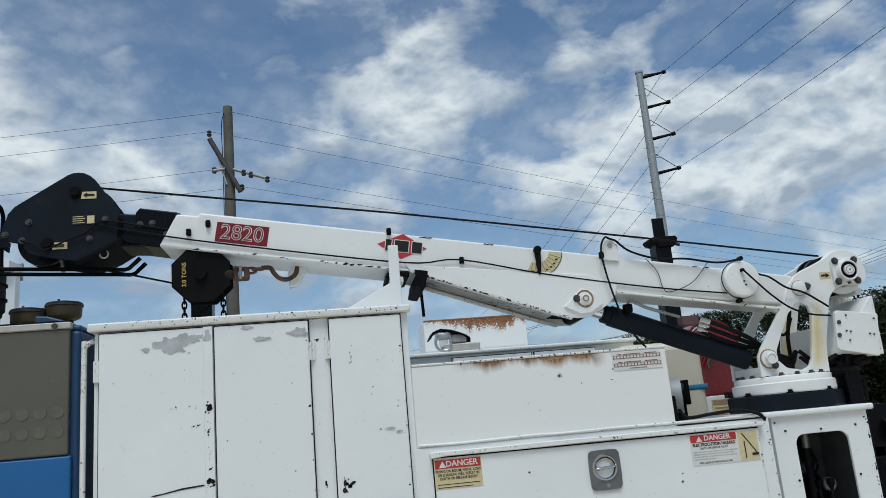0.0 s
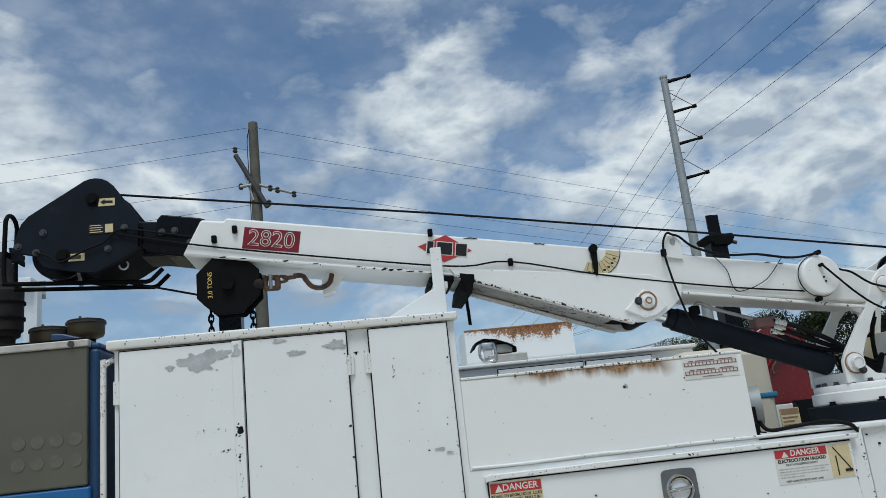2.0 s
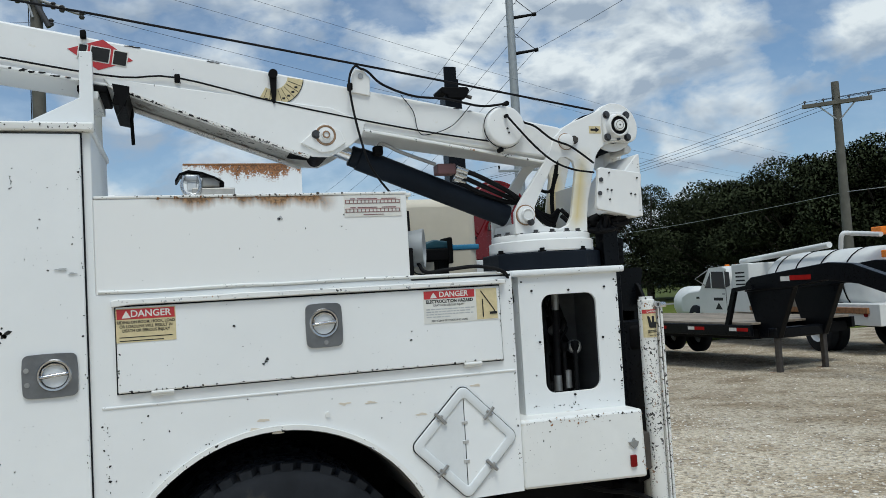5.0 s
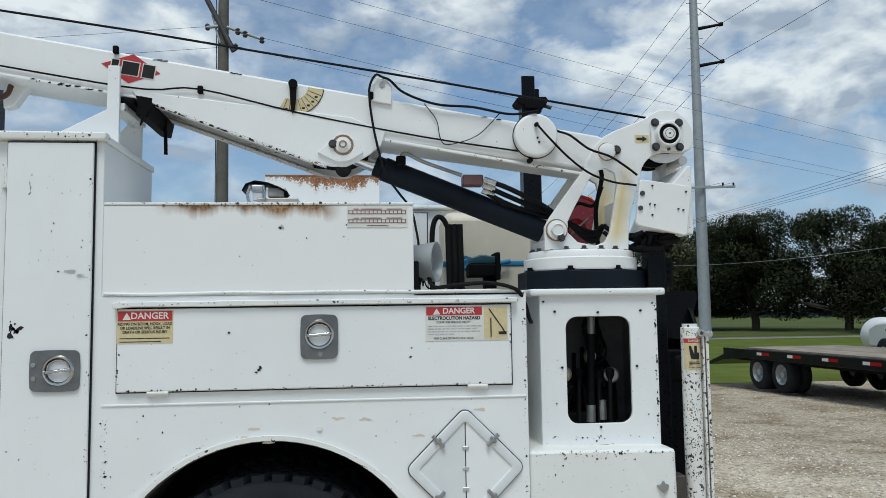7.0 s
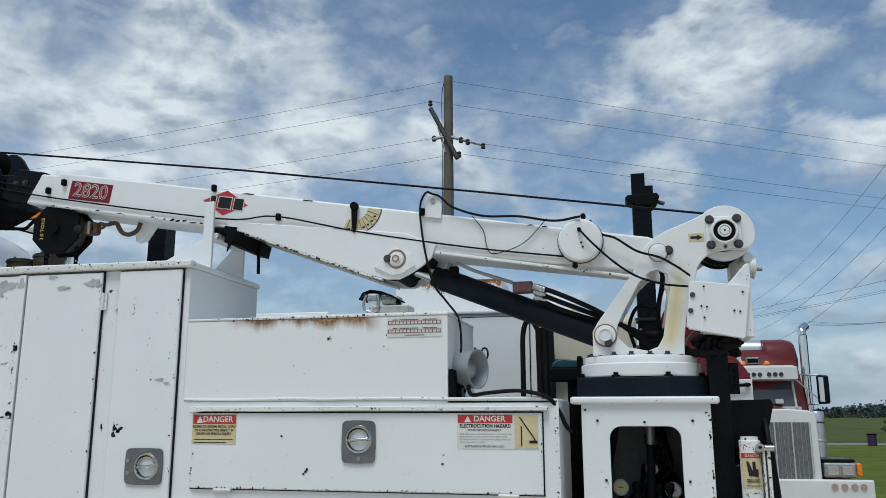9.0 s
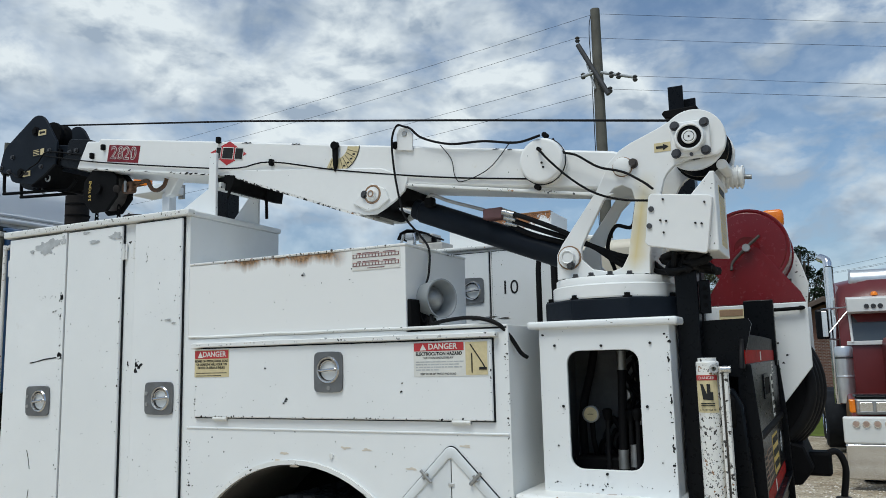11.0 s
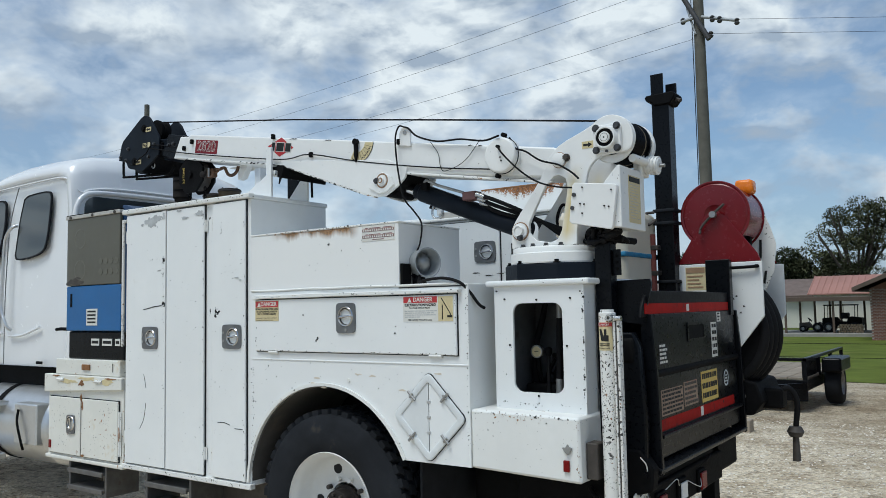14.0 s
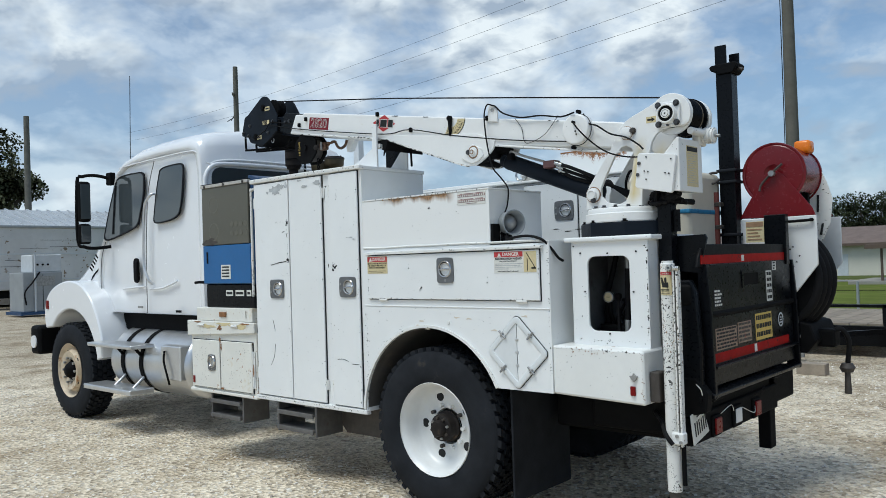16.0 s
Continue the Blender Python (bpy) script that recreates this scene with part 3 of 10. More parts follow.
g_bm = B()
edges_y = [-900, -60, -10, 4, 14, 30, 70, 900]
g_rows = [[g_bm.verts.new((x, y, ground_z(x, y))) for x in (-900, -60, 0, 60, 900)] for y in edges_y]
for ra, rb in zip(g_rows, g_rows[1:]):
    for k in range(4):
        g_bm.faces.new((ra[k], ra[k + 1], rb[k + 1], rb[k]))
solo("ground", g_bm, gravel, "pale tan crushed stone yard with scattered darker patches", "ground", kind="structure")

# ---- service truck: shared fittings ----
def latch(cx, cz, y, parent, w=0.140, h=0.167, turn=8, across=False):
    """A recessed folding-ring latch on a face that looks towards -y; across: its long side lies level."""
    if across:
        w, h = h + 0.008, w + 0.010

    def barrel(u, v):
        k = 1 + 0.05 * math.cos(math.pi * v / h) * abs(u) / (w / 2)
        q = 1 + 0.05 * math.cos(math.pi * u / w) * abs(v) / (h / 2)
        return cx + u * k, cz + v * q

    outline = []
    for (u0, v0), (u1, v1) in zip(*(lambda r: (r, r[1:] + r[:1]))(rrect(0, 0, w * 0.94, h * 0.94, 0.017))):
        for k in range(3):
            outline.append(barrel(u0 + (u1 - u0) * k / 3, v0 + (v1 - v0) * k / 3))
    ox, oz = (0.012, 0.0) if across else (0.0, 0.008)
    p = part("latch", prism(outline, y - 0.009, y, holes=[circle(cx + ox, cz + oz, 0.050)], bev=0.002), latch_plate, parent, "steel paddle latch with a folding ring")
    o = (cx + ox, y, cz + oz)
    part("dish", lathe([(0.0, 0.010), (0.030, 0.009), (0.040, 0.002), (0.045, -0.008), (0.0505, -0.009)], o, (0, 1, 0), 28), latch_dish, p)
    part("dish_ring", lathe([(0.0445, -0.008), (0.046, -0.014), (0.051, -0.0145), (0.0555, -0.009)], o, (0, 1, 0), 28), latch_ring, p)
    d = Vector((math.cos(radians(turn)), 0, math.sin(radians(turn))))
    e = Vector((-d.z, 0, d.x))
    c = Vector((o[0], y - 0.006, o[2]))
    b = tube([c + 0.043 * d, c + 0.036 * d + Vector((0, -0.005, 0)), c - 0.036 * d + Vector((0, -0.005, 0)), c - 0.043 * d], 0.0065)
    part("ring_handle", tube(curve_pts([c + 0.040 * d, c + 0.030 * d + 0.026 * e, c + 0.038 * e, c - 0.030 * d + 0.026 * e, c - 0.040 * d], 4), 0.0038, 6, b), latch_ring, p)
    for kx, kz in (((-0.072, 0.022), (-0.070, -0.026)) if across else ((0.004, -0.064),)):
        part("keyhole", cyl((cx + kx, y - 0.012, cz + kz), (cx + kx, y - 0.008, cz + kz), 0.0085, seg=12), dull_steel, p)
    return p


def door_panel(x0, x1, z0, z1, parent, y=0.0, name="door", mat=None, thick=0.016):
    """A flush door on a dark seal, on a face that looks towards -y."""
    d = part(name, box(x0, x1, y - thick, y - 0.003, z0, z1, 0.004), mat or white_paint, parent)
    part("seal", box(x0 - 0.005, x1 + 0.005, y - 0.003, y + 0.002, z0 - 0.0050, z1 + 0.005), rubber, d)
    return d


def hinge(x, z, y, parent, vertical=True, length=0.09):
    if vertical:
        b = cyl((x, y - 0.006, z - length / 2), (x, y - 0.006, z + length / 2), 0.008, seg=10)
        box(x - 0.018, x + 0.018, y - 0.005, y, z - length / 2, z + length / 2, 0.001, b)
    else:
        b = cyl((x - length / 2, y - 0.006, z), (x + length / 2, y - 0.006, z), 0.008, seg=10)
        box(x - length / 2, x + length / 2, y - 0.005, y, z - 0.014, z + 0.014, 0.001, b)
    for k in (-0.33, 0.33):
        o = (x, y - 0.012, z + k * length) if vertical else (x + k * length, y - 0.012, z)
        e = (o[0], y - 0.004, o[2])
        cyl(o, e, 0.004, seg=6, bm=b)
    part("hinge", b, white_worn, parent)


def bolts(points, axis, r, h, parent, mat=None, name="bolt"):
    for p in points:
        p = Vector(p)
        b = cyl(p, p + Vector(axis) * h, r, seg=6)
        cyl(p, p + Vector(axis) * h * 0.3, r * 1.5, seg=12, bm=b)
        part(name, b, mat or dull_steel, parent)


def blotch(cx, cz, rx, rz, y, mat, parent, seed, name="worn_patch", n=26):
    """An uneven flat patch of worn or stained paint on a face that looks towards -y."""
    rnd = random.Random(seed)
    a = [rnd.uniform(0, 6.28) for _ in range(4)]
    pts = []
    for k in range(n):
        t = 2 * math.pi * k / n
        f = 1 + 0.22 * math.sin(3 * t + a[0]) + 0.16 * math.sin(5 * t + a[1]) + 0.14 * math.sin(9 * t + a[2]) + rnd.uniform(-0.14, 0.14)
        pts.append((cx + rx * f * math.cos(t), cz + rz * f * math.sin(t)))
    return part(name, prism(pts, y - 0.0012, y + 0.001), mat, parent, smooth=False)


def chips(spread, n, size, y, parent, seed, mat=None, name="chipped_paint"):
    """Small ragged flakes knocked out of the paint of a face that looks towards -y; spread(rnd) gives their places."""
    rnd = random.Random(seed)
    verts, faces = [], []
    for _ in range(n):
        cx, cz = spread(rnd)
        r = size * (0.35 + 1.1 * rnd.random() ** 3)
        k, tilt, flat = rnd.randint(5, 8), rnd.uniform(0, 6.28), rnd.uniform(0.35, 1.0)
        i = len(verts)
        for j in range(k):
            a = 6.2832 * j / k
            q = r * rnd.uniform(0.55, 1.25)
            u, v = q * math.cos(a), q * flat * math.sin(a)
            verts.append((cx + u * math.cos(tilt) - v * math.sin(tilt), y - 0.0009, cz + u * math.sin(tilt) + v * math.cos(tilt)))
        faces.append(tuple(range(i, i + k)))
    bm = B()
    me = bpy.data.meshes.new("tmp")
    me.from_pydata(verts, [], faces)
    bm.from_mesh(me)
    bpy.data.meshes.remove(me)
    bmesh.ops.solidify(bm, geom=list(bm.faces), thickness=0.0007)
    return tagged(part(name, bm, mat or decal_black, parent, smooth=False), kind="stuff")


def along(x0, z0, x1, z1, wide):
    """Places scattered along a line."""
    return lambda r: (lambda k: (x0 + (x1 - x0) * k + r.gauss(0, wide), z0 + (z1 - z0) * k + r.gauss(0, wide)))(r.random())


def round_about(cx, cz, rx, rz):
    return lambda r: (cx + r.gauss(0, rx), cz + r.gauss(0, rz))


# ---- tall cabinet ----
def tall_cabinet():
    t = thing("tall_tool_cabinet", (-0.63, 0.3, 0.6), "tall chipped white steel tool cabinet with three doors", "cabinet")
    part("body", box(-1.268, 0.004, 0.004, 0.65, 0.598, 2.306, 0.003), white_paint, t)
    part("drip_rail", prism([(-1.290, 2.309), (-1.290, 2.343), (-0.64, 2.341), (0.018, 2.337), (0.018, 2.306), (-0.3, 2.3075)], -0.026, 0.02, bev=0.006), white_worn, t, "bent rain rail along the top edge")
    part("top", box(-1.285, 0.012, 0.0205, 0.66, 2.307, 2.334, 0.006), white_paint, t)
    part("bottom_rail", box(-1.285, 0.012, -0.012, 0.03, 0.578, 0.612, 0.005), white_worn, t)
    d1 = door_panel(-1.246, -0.838, 0.622, 2.298, t)
    d2 = door_panel(-0.796, -0.415, 0.622, 2.298, t)
    d3 = door_panel(-0.328, -0.028, 0.622, 2.298, t)
    latch(-0.965, 1.462, -0.016, d1, turn=6, across=True)
    latch(-0.143, 1.475, -0.016, d3, turn=6, across=True)
    for z in (2.17, 0.755):
        hinge(-0.410, z, 0.0, d2, length=0.075)
        hinge(-0.333, z, 0.0, d3, length=0.075)
    for z in (2.15, 0.79):
        hinge(-1.252, z, 0.0, d1, length=0.085)
    part("seam_cover", box(-0.840, -0.803, -0.0205, -0.006, 0.626, 2.300, 0.002), white_paint, d1)
    for i, (x, z, rx, rz) in enumerate(((-0.965, 2.235, 0.060, 0.032), (-0.900, 2.255, 0.050, 0.022), (-1.065, 2.222, 0.013, 0.009), (-0.665, 2.285, 0.022, 0.006), (-0.605, 2.235, 0.030, 0.008), (-0.455, 2.252, 0.036, 0.016), (-0.10, 1.83, 0.016, 0.004), (-0.065, 1.815, 0.012, 0.003))):
        blotch(x, z, rx, rz, -0.0166 - 0.0004 * i, grey_primer, d1 if x < -0.83 else d2 if x < -0.35 else d3, i, n=40)
    blotch(-0.822, 2.262, 0.014, 0.024, -0.0213, grey_primer, d1, 9)
    part("scratch", prism([(-1.048, 1.652), (-1.035, 1.648), (-0.93, 1.664), (-0.846, 1.671), (-0.846, 1.677), (-0.93, 1.671), (-1.0, 1.658)], -0.0178, -0.0155), decal_black, d1)
    part("scratch", tube(curve_pts([(-1.035, -0.0165, 1.22), (-1.02, -0.0165, 1.175), (-1.01, -0.0165, 1.13)]), 0.0018, 5), decal_black, d1)
    part("scratch", tube(curve_pts([(-1.01, -0.0165, 1.03), (-1.03, -0.0165, 0.93), (-1.075, -0.0165, 0.86)]), 0.0018, 5), decal_black, d1)
    part("scratch", tube(curve_pts([(-0.275, -0.0165, 0.952), (-0.22, -0.0165, 0.957), (-0.16, -0.0165, 0.945)]), 0.002, 5), decal_black, d3)
    part("scratch", box(-0.12, -0.05, -0.0178, -0.0155, 0.925, 0.929), decal_black, d3)
    # flakes along the door edges and the seam
    chips(along(-0.822, 1.55, -0.822, 2.02, 0.007), 20, 0.006, -0.0205, d1, 41)
    chips(along(-0.822, 0.75, -0.822, 1.5, 0.007), 12, 0.005, -0.0205, d1, 42)
    chips(round_about(-0.822, 1.672, 0.007, 0.012), 10, 0.010, -0.0205, d1, 43)
    chips(round_about(-0.822, 1.975, 0.006, 0.010), 9, 0.009, -0.0205, d1, 44)
    chips(along(-1.0, 1.975, -0.86, 1.98, 0.006), 12, 0.004, -0.016, d1, 45)
    chips(along(-0.93, 1.90, -0.845, 1.905, 0.004), 9, 0.004, -0.016, d1, 46)
    chips(lambda r: (r.uniform(-1.23, -0.86), r.uniform(0.66, 2.2)), 22, 0.0026, -0.016, d1, 47)
    chips(lambda r: (r.uniform(-0.78, -0.43), r.uniform(0.66, 2.2)), 22, 0.0030, -0.016, d2, 48)
    chips(along(-0.420, 0.65, -0.420, 2.28, 0.003), 26, 0.0040, -0.016, d2, 49)
    chips(along(-0.036, 0.65, -0.036, 2.28, 0.004), 42, 0.0042, -0.016, d3, 50)
    chips(lambda r: (r.uniform(-0.31, -0.04), r.uniform(0.66, 2.2)), 34, 0.0030, -0.016, d3, 51)
    chips(round_about(-0.292, 1.625, 0.010, 0.014), 16, 0.011, -0.016, d3, 52)
    chips(round_about(-0.245, 2.14, 0.003, 0.022), 7, 0.008, -0.016, d3, 53)
    chips(round_about(-0.372, 1.63, 0.004, 0.010), 8, 0.009, 0.004, t, 54)
    chips(round_about(-0.375, 2.215, 0.012, 0.003), 8, 0.006, 0.004, t, 55)
    chips(along(0.0, 0.65, 0.0, 1.70, 0.003), 60, 0.0032, 0.004, t, 56)
    chips(along(-1.25, 0.600, 0.0, 0.600, 0.004), 30, 0.006, -0.012, t, 57)
    chips(along(-1.28, 2.335, 0.01, 2.331, 0.003), 14, 0.0034, -0.026, t, 58)
    for i in range(12):
        x = -1.22 + i * 0.107
        part("rivet", cyl((x, -0.0285, 2.325), (x, -0.0255, 2.325), 0.0026, seg=8), hub_rust, t)
    # bent pipe at the front corner
    part("edge_pipe", tube(curve_pts([(-1.27, 0.02, 2.28), (-1.300, 0.0, 2.255), (-1.306, 0.0, 2.2), (-1.306, 0.0, 1.4)]), 0.011), heavy_chips, t)


# ---- drawer cabinet over the rear wheel ----
def drawer_cabinet():
    t = thing("drawer_cabinet", (0.8, 0.3, 0.86), "white steel side cabinet with a long drop door", "cabinet")
    cx, cz, r = 0.605, 0.60, 0.612
    a0, a1 = math.asin((0.86 - cz) / r), math.pi - math.asin((0.62 - cz) / r)
    arc = [(cx + r * math.cos(a0 + (a1 - a0) * k / 28), cz + r * math.sin(a0 + (a1 - a0) * k / 28)) for k in range(29)]
    part("body", prism([(1.562, 0.862), (1.562, 1.735), (-0.010, 1.735), (-0.010, 0.62)] + arc[::-1], 0.0, 0.62), white_paint, t)
    lip = [(cx + (r + s) * math.cos(a0 + (a1 - a0) * k / 28), cz + (r + s) * math.sin(a0 + (a1 - a0) * k / 28)) for s, ks in ((0.014, range(29)), (-0.004, range(28, -1, -1))) for k in ks]
    part("arch_lip", prism(lip, -0.012, 0.01), white_worn, t)
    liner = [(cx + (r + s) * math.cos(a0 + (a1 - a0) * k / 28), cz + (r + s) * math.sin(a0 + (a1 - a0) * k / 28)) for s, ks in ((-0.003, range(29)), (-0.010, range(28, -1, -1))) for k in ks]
    part("arch_liner", prism(liner, 0.012, 0.60), dark_liner, t)
    part("rain_rail", prism([(0.052, 1.690), (0.052, 1.712), (0.066, 1.717), (0.40, 1.716), (0.48, 1.7185), (0.80, 1.716), (1.10, 1.7175), (1.30, 1.715), (1.525, 1.716), (1.525, 1.698), (1.10, 1.6965), (0.75, 1.698), (0.42, 1.6955), (0.12, 1.697)], -0.03, 0.0, bev=0.003), white_worn, t, "dented rain rail above the drop door")
    part("top_seam", tube(curve_pts([(0.012, 0.0, 1.746), (0.2, -0.003, 1.743), (0.5, -0.001, 1.747), (0.62, -0.004, 1.744), (0.9, -0.002, 1.746), (1.15, -0.004, 1.743), (1.5, -0.001, 1.745)], 4), 0.006), white_worn, t)
    part("crease", box(0.012, 1.556, -0.004, 0.004, 1.342, 1.35, 0.002), white_paint, t)
    d = door_panel(0.066, 1.500, 1.393, 1.690, t, name="drop_door")
    latch(0.785, 1.580, -0.016, d, turn=5)
    for x in (0.21, 1.37):
        hinge(x, 1.388, -0.004, d, vertical=False, length=0.075)
    for i, (x, z, s) in enumerate(((0.567, 1.463, 0.007), (0.572, 1.472, 0.008), (0.558, 1.455, 0.006), (0.46, 1.60, 0.006), (1.12, 1.50, 0.006))):
        blotch(x, z, s * 0.8, s * 0.6, -0.0168, decal_black, d, 60 + i, "paint_chip", 11)
    for i, (x, z) in enumerate(((0.55, 1.25), (0.60, 1.20), (0.85, 1.28), (0.95, 1.275), (1.15, 1.21), (0.52, 1.22), (1.38, 1.30))):
        blotch(x, z, 0.022, 0.005, 0.0, pale_stain, t, 80 + i, "scuff", 12)
    chips(along(0.08, 1.397, 1.49, 1.397, 0.002), 70, 0.0040, -0.016, d, 61)
    chips(along(0.07, 1.42, 0.07, 1.68, 0.002), 14, 0.0035, -0.016, d, 62)
    chips(along(1.495, 1.42, 1.495, 1.68, 0.002), 18, 0.0035, -0.016, d, 63)
    chips(lambda r: (r.uniform(0.1, 1.46), r.uniform(1.42, 1.66)), 22, 0.0028, -0.016, d, 64)
    chips(along(0.06, 1.705, 1.52, 1.705, 0.004), 34, 0.0045, -0.030, t, 65, grey_primer)
    chips(along(0.02, 0.66, 0.03, 1.30, 0.008), 70, 0.0042, 0.0, t, 66)
    chips(lambda r: (r.uniform(0.05, 1.5), r.uniform(1.2, 1.34)), 26, 0.0035, 0.0, t, 67)
    chips(along(1.552, 0.9, 1.552, 1.70, 0.004), 40, 0.0042, 0.0, t, 68)
    chips(along(0.10, 1.03, 0.40, 1.22, 0.010), 18, 0.0032, 0.0, t, 69)
    danger_long(t)
    danger_shock(t)
    diamond(t)
    part("side_marker", cyl((0.785, -0.006, 1.247), (0.785, 0.0, 1.247), 0.010, seg=14), white_worn, t)


def danger_long(parent):
    """The decal about riding on boom and hook."""
    x0, x1, z0, z1, y = 0.066, 0.262, 1.567, 1.690, -0.0168
    z1 = 1.685
    p = part("danger_decal", box(x0, x1, y - 0.001, y + 0.0008, z0, z1), yellowed, parent, "yellowed danger decal with a red header")
    part("header", box(x0 + 0.003, x1 - 0.003, y - 0.002, y, z1 - 0.038, z1 - 0.003), decal_red, p)
    words("DANGER", 0.033, facing_side(0.180, y - 0.0024, z1 - 0.0205), decal_white, p, grow=0.0006)
    part("warning_triangle", prism([(0.085, z1 - 0.034), (0.115, z1 - 0.034), (0.100, z1 - 0.008)], y - 0.003, y - 0.001), decal_white, p)
    for i, s in enumerate(("RIDING ON BOOM, HOOK, LOAD", "OR LOADLINE WILL RESULT IN", "DEATH OR SERIOUS INJURY")):
        words(s, 0.0145, facing_side(0.164, y - 0.0016, z1 - 0.049 - i * 0.0145), decal_black, p, squeeze=0.86, grow=0.0003)
    for i in range(2):
        part("small_print", box(x0 + 0.01, x1 - 0.012 - 0.03 * i, y - 0.0016, y, z0 + 0.016 - i * 0.012, z0 + 0.019 - i * 0.012), decal_black, p)


def danger_shock(parent):
    """The electrocution decal."""
    x0, x1, z0, z1, y = 1.177, 1.489, 1.557, 1.686, -0.0168
    p = part("danger_decal", box(x0, x1, y - 0.001, y + 0.0008, z0, z1), decal_white, parent, "wide electrocution danger decal with a crane pictogram")
    part("header", box(x0 + 0.003, x0 + 0.213, y - 0.002, y, z1 - 0.034, z1 - 0.003), decal_red, p)
    words("DANGER", 0.030, facing_side(x0 + 0.125, y - 0.0024, z1 - 0.0185), decal_white, p, grow=0.0006)
    part("warning_triangle", prism([(x0 + 0.028, z1 - 0.031), (x0 + 0.056, z1 - 0.031), (x0 + 0.042, z1 - 0.008)], y - 0.003, y - 0.001), decal_white, p)
    words("ELECTROCUTION HAZARD", 0.0175, facing_side(x0 + 0.108, y - 0.0016, z1 - 0.045), decal_black, p, squeeze=0.9, grow=0.0006)
    words("DEATH OR SERIOUS INJURY", 0.0115, facing_side(x0 + 0.105, y - 0.0016, z1 - 0.060), decal_black, p, squeeze=0.9)
    rp = random.Random(5)
    for i in range(4):
        b, xa = B(), x0 + 0.010
        while xa < x0 + 0.195 - 0.09 * (i == 3):
            w_ = rp.uniform(0.006, 0.022)
            box(xa, xa + w_, y - 0.0016, y, z1 - 0.077 - i * 0.010, z1 - 0.0725 - i * 0.010, bm=b)
            xa += w_ + 0.0035
        part("small_print", b, grey_primer, p)
    words("KEEP CLEAR OF TRUCK AND LOAD", 0.0105, facing_side(x0 + 0.105, y - 0.0016, z0 + 0.009), decal_black, p, squeeze=0.9)
    part("pictogram_field", box(x0 + 0.220, x1 - 0.004, y - 0.0018, y, z0 + 0.004, z1 - 0.004), yellowed, p)
    b = tube([(x0 + 0.240, y - 0.003, z1 - 0.012), (x0 + 0.290, y - 0.003, z0 + 0.045), (x0 + 0.298, y - 0.003, z0 + 0.030)], 0.0022, 5)
    box(x0 + 0.275, x0 + 0.305, y - 0.004, y - 0.001, z0 + 0.022, z0 + 0.032, 0, b)
    box(x0 + 0.244, x0 + 0.248, y - 0.004, y - 0.001, z0 + 0.012, z1 - 0.045, 0, b)
    part("pictogram", b, decal_black, p)


def diamond(parent):
    """The diamond-shaped placard holder, hinged down the middle."""
    cx, cz, h = 1.321, 1.086, 0.213

    def rot(s, r):
        return [(cx + (u - v) * 0.7071, cz + (u + v) * 0.7071) for u, v in rrect(0, 0, s, s, r)]

    p = part("placard_holder", prism(rot(0.316, 0.03), -0.014, 0.0, holes=[rot(0.246, 0.012)], bev=0.004), leaf_pale, parent, "diamond-shaped aluminium placard holder")
    part("left_leaf", prism([(cx - h * 0.86, cz), (cx - 0.002, cz + h * 0.86), (cx - 0.002, cz - h * 0.86)], -0.008, -0.004), leaf_pale, p, smooth=False)
    part("right_leaf", prism([(cx + h * 0.86, cz), (cx + 0.002, cz + h * 0.86), (cx + 0.002, cz - h * 0.86)], -0.0075, -0.004), white_paint, p, smooth=False)
    part("rim_groove", prism(rot(0.322, 0.032), -0.005, 0.001), rubber, p)
    for a in (45, 135, 225, 315):
        c = Vector((cx + 0.155 * math.cos(radians(a)) * 0.94, -0.017, cz + 0.155 * math.sin(radians(a)) * 0.94))
        d = Vector((math.cos(radians(a)), 0, math.sin(radians(a))))
        b = tube([c - 0.032 * d, c + 0.028 * d], 0.007, 6)
        n = Vector((-d.z, 0, d.x))
        tube([c - 0.014 * n, c + 0.014 * n], 0.006, 6, b)
        part("clip", b, dull_steel, p)
    for z in (cz + 0.075, cz, cz - 0.075):
        part("rod_clip", box(cx - 0.012, cx + 0.012, -0.012, -0.004, z - 0.007, z + 0.007, 0.002), alloy, p)


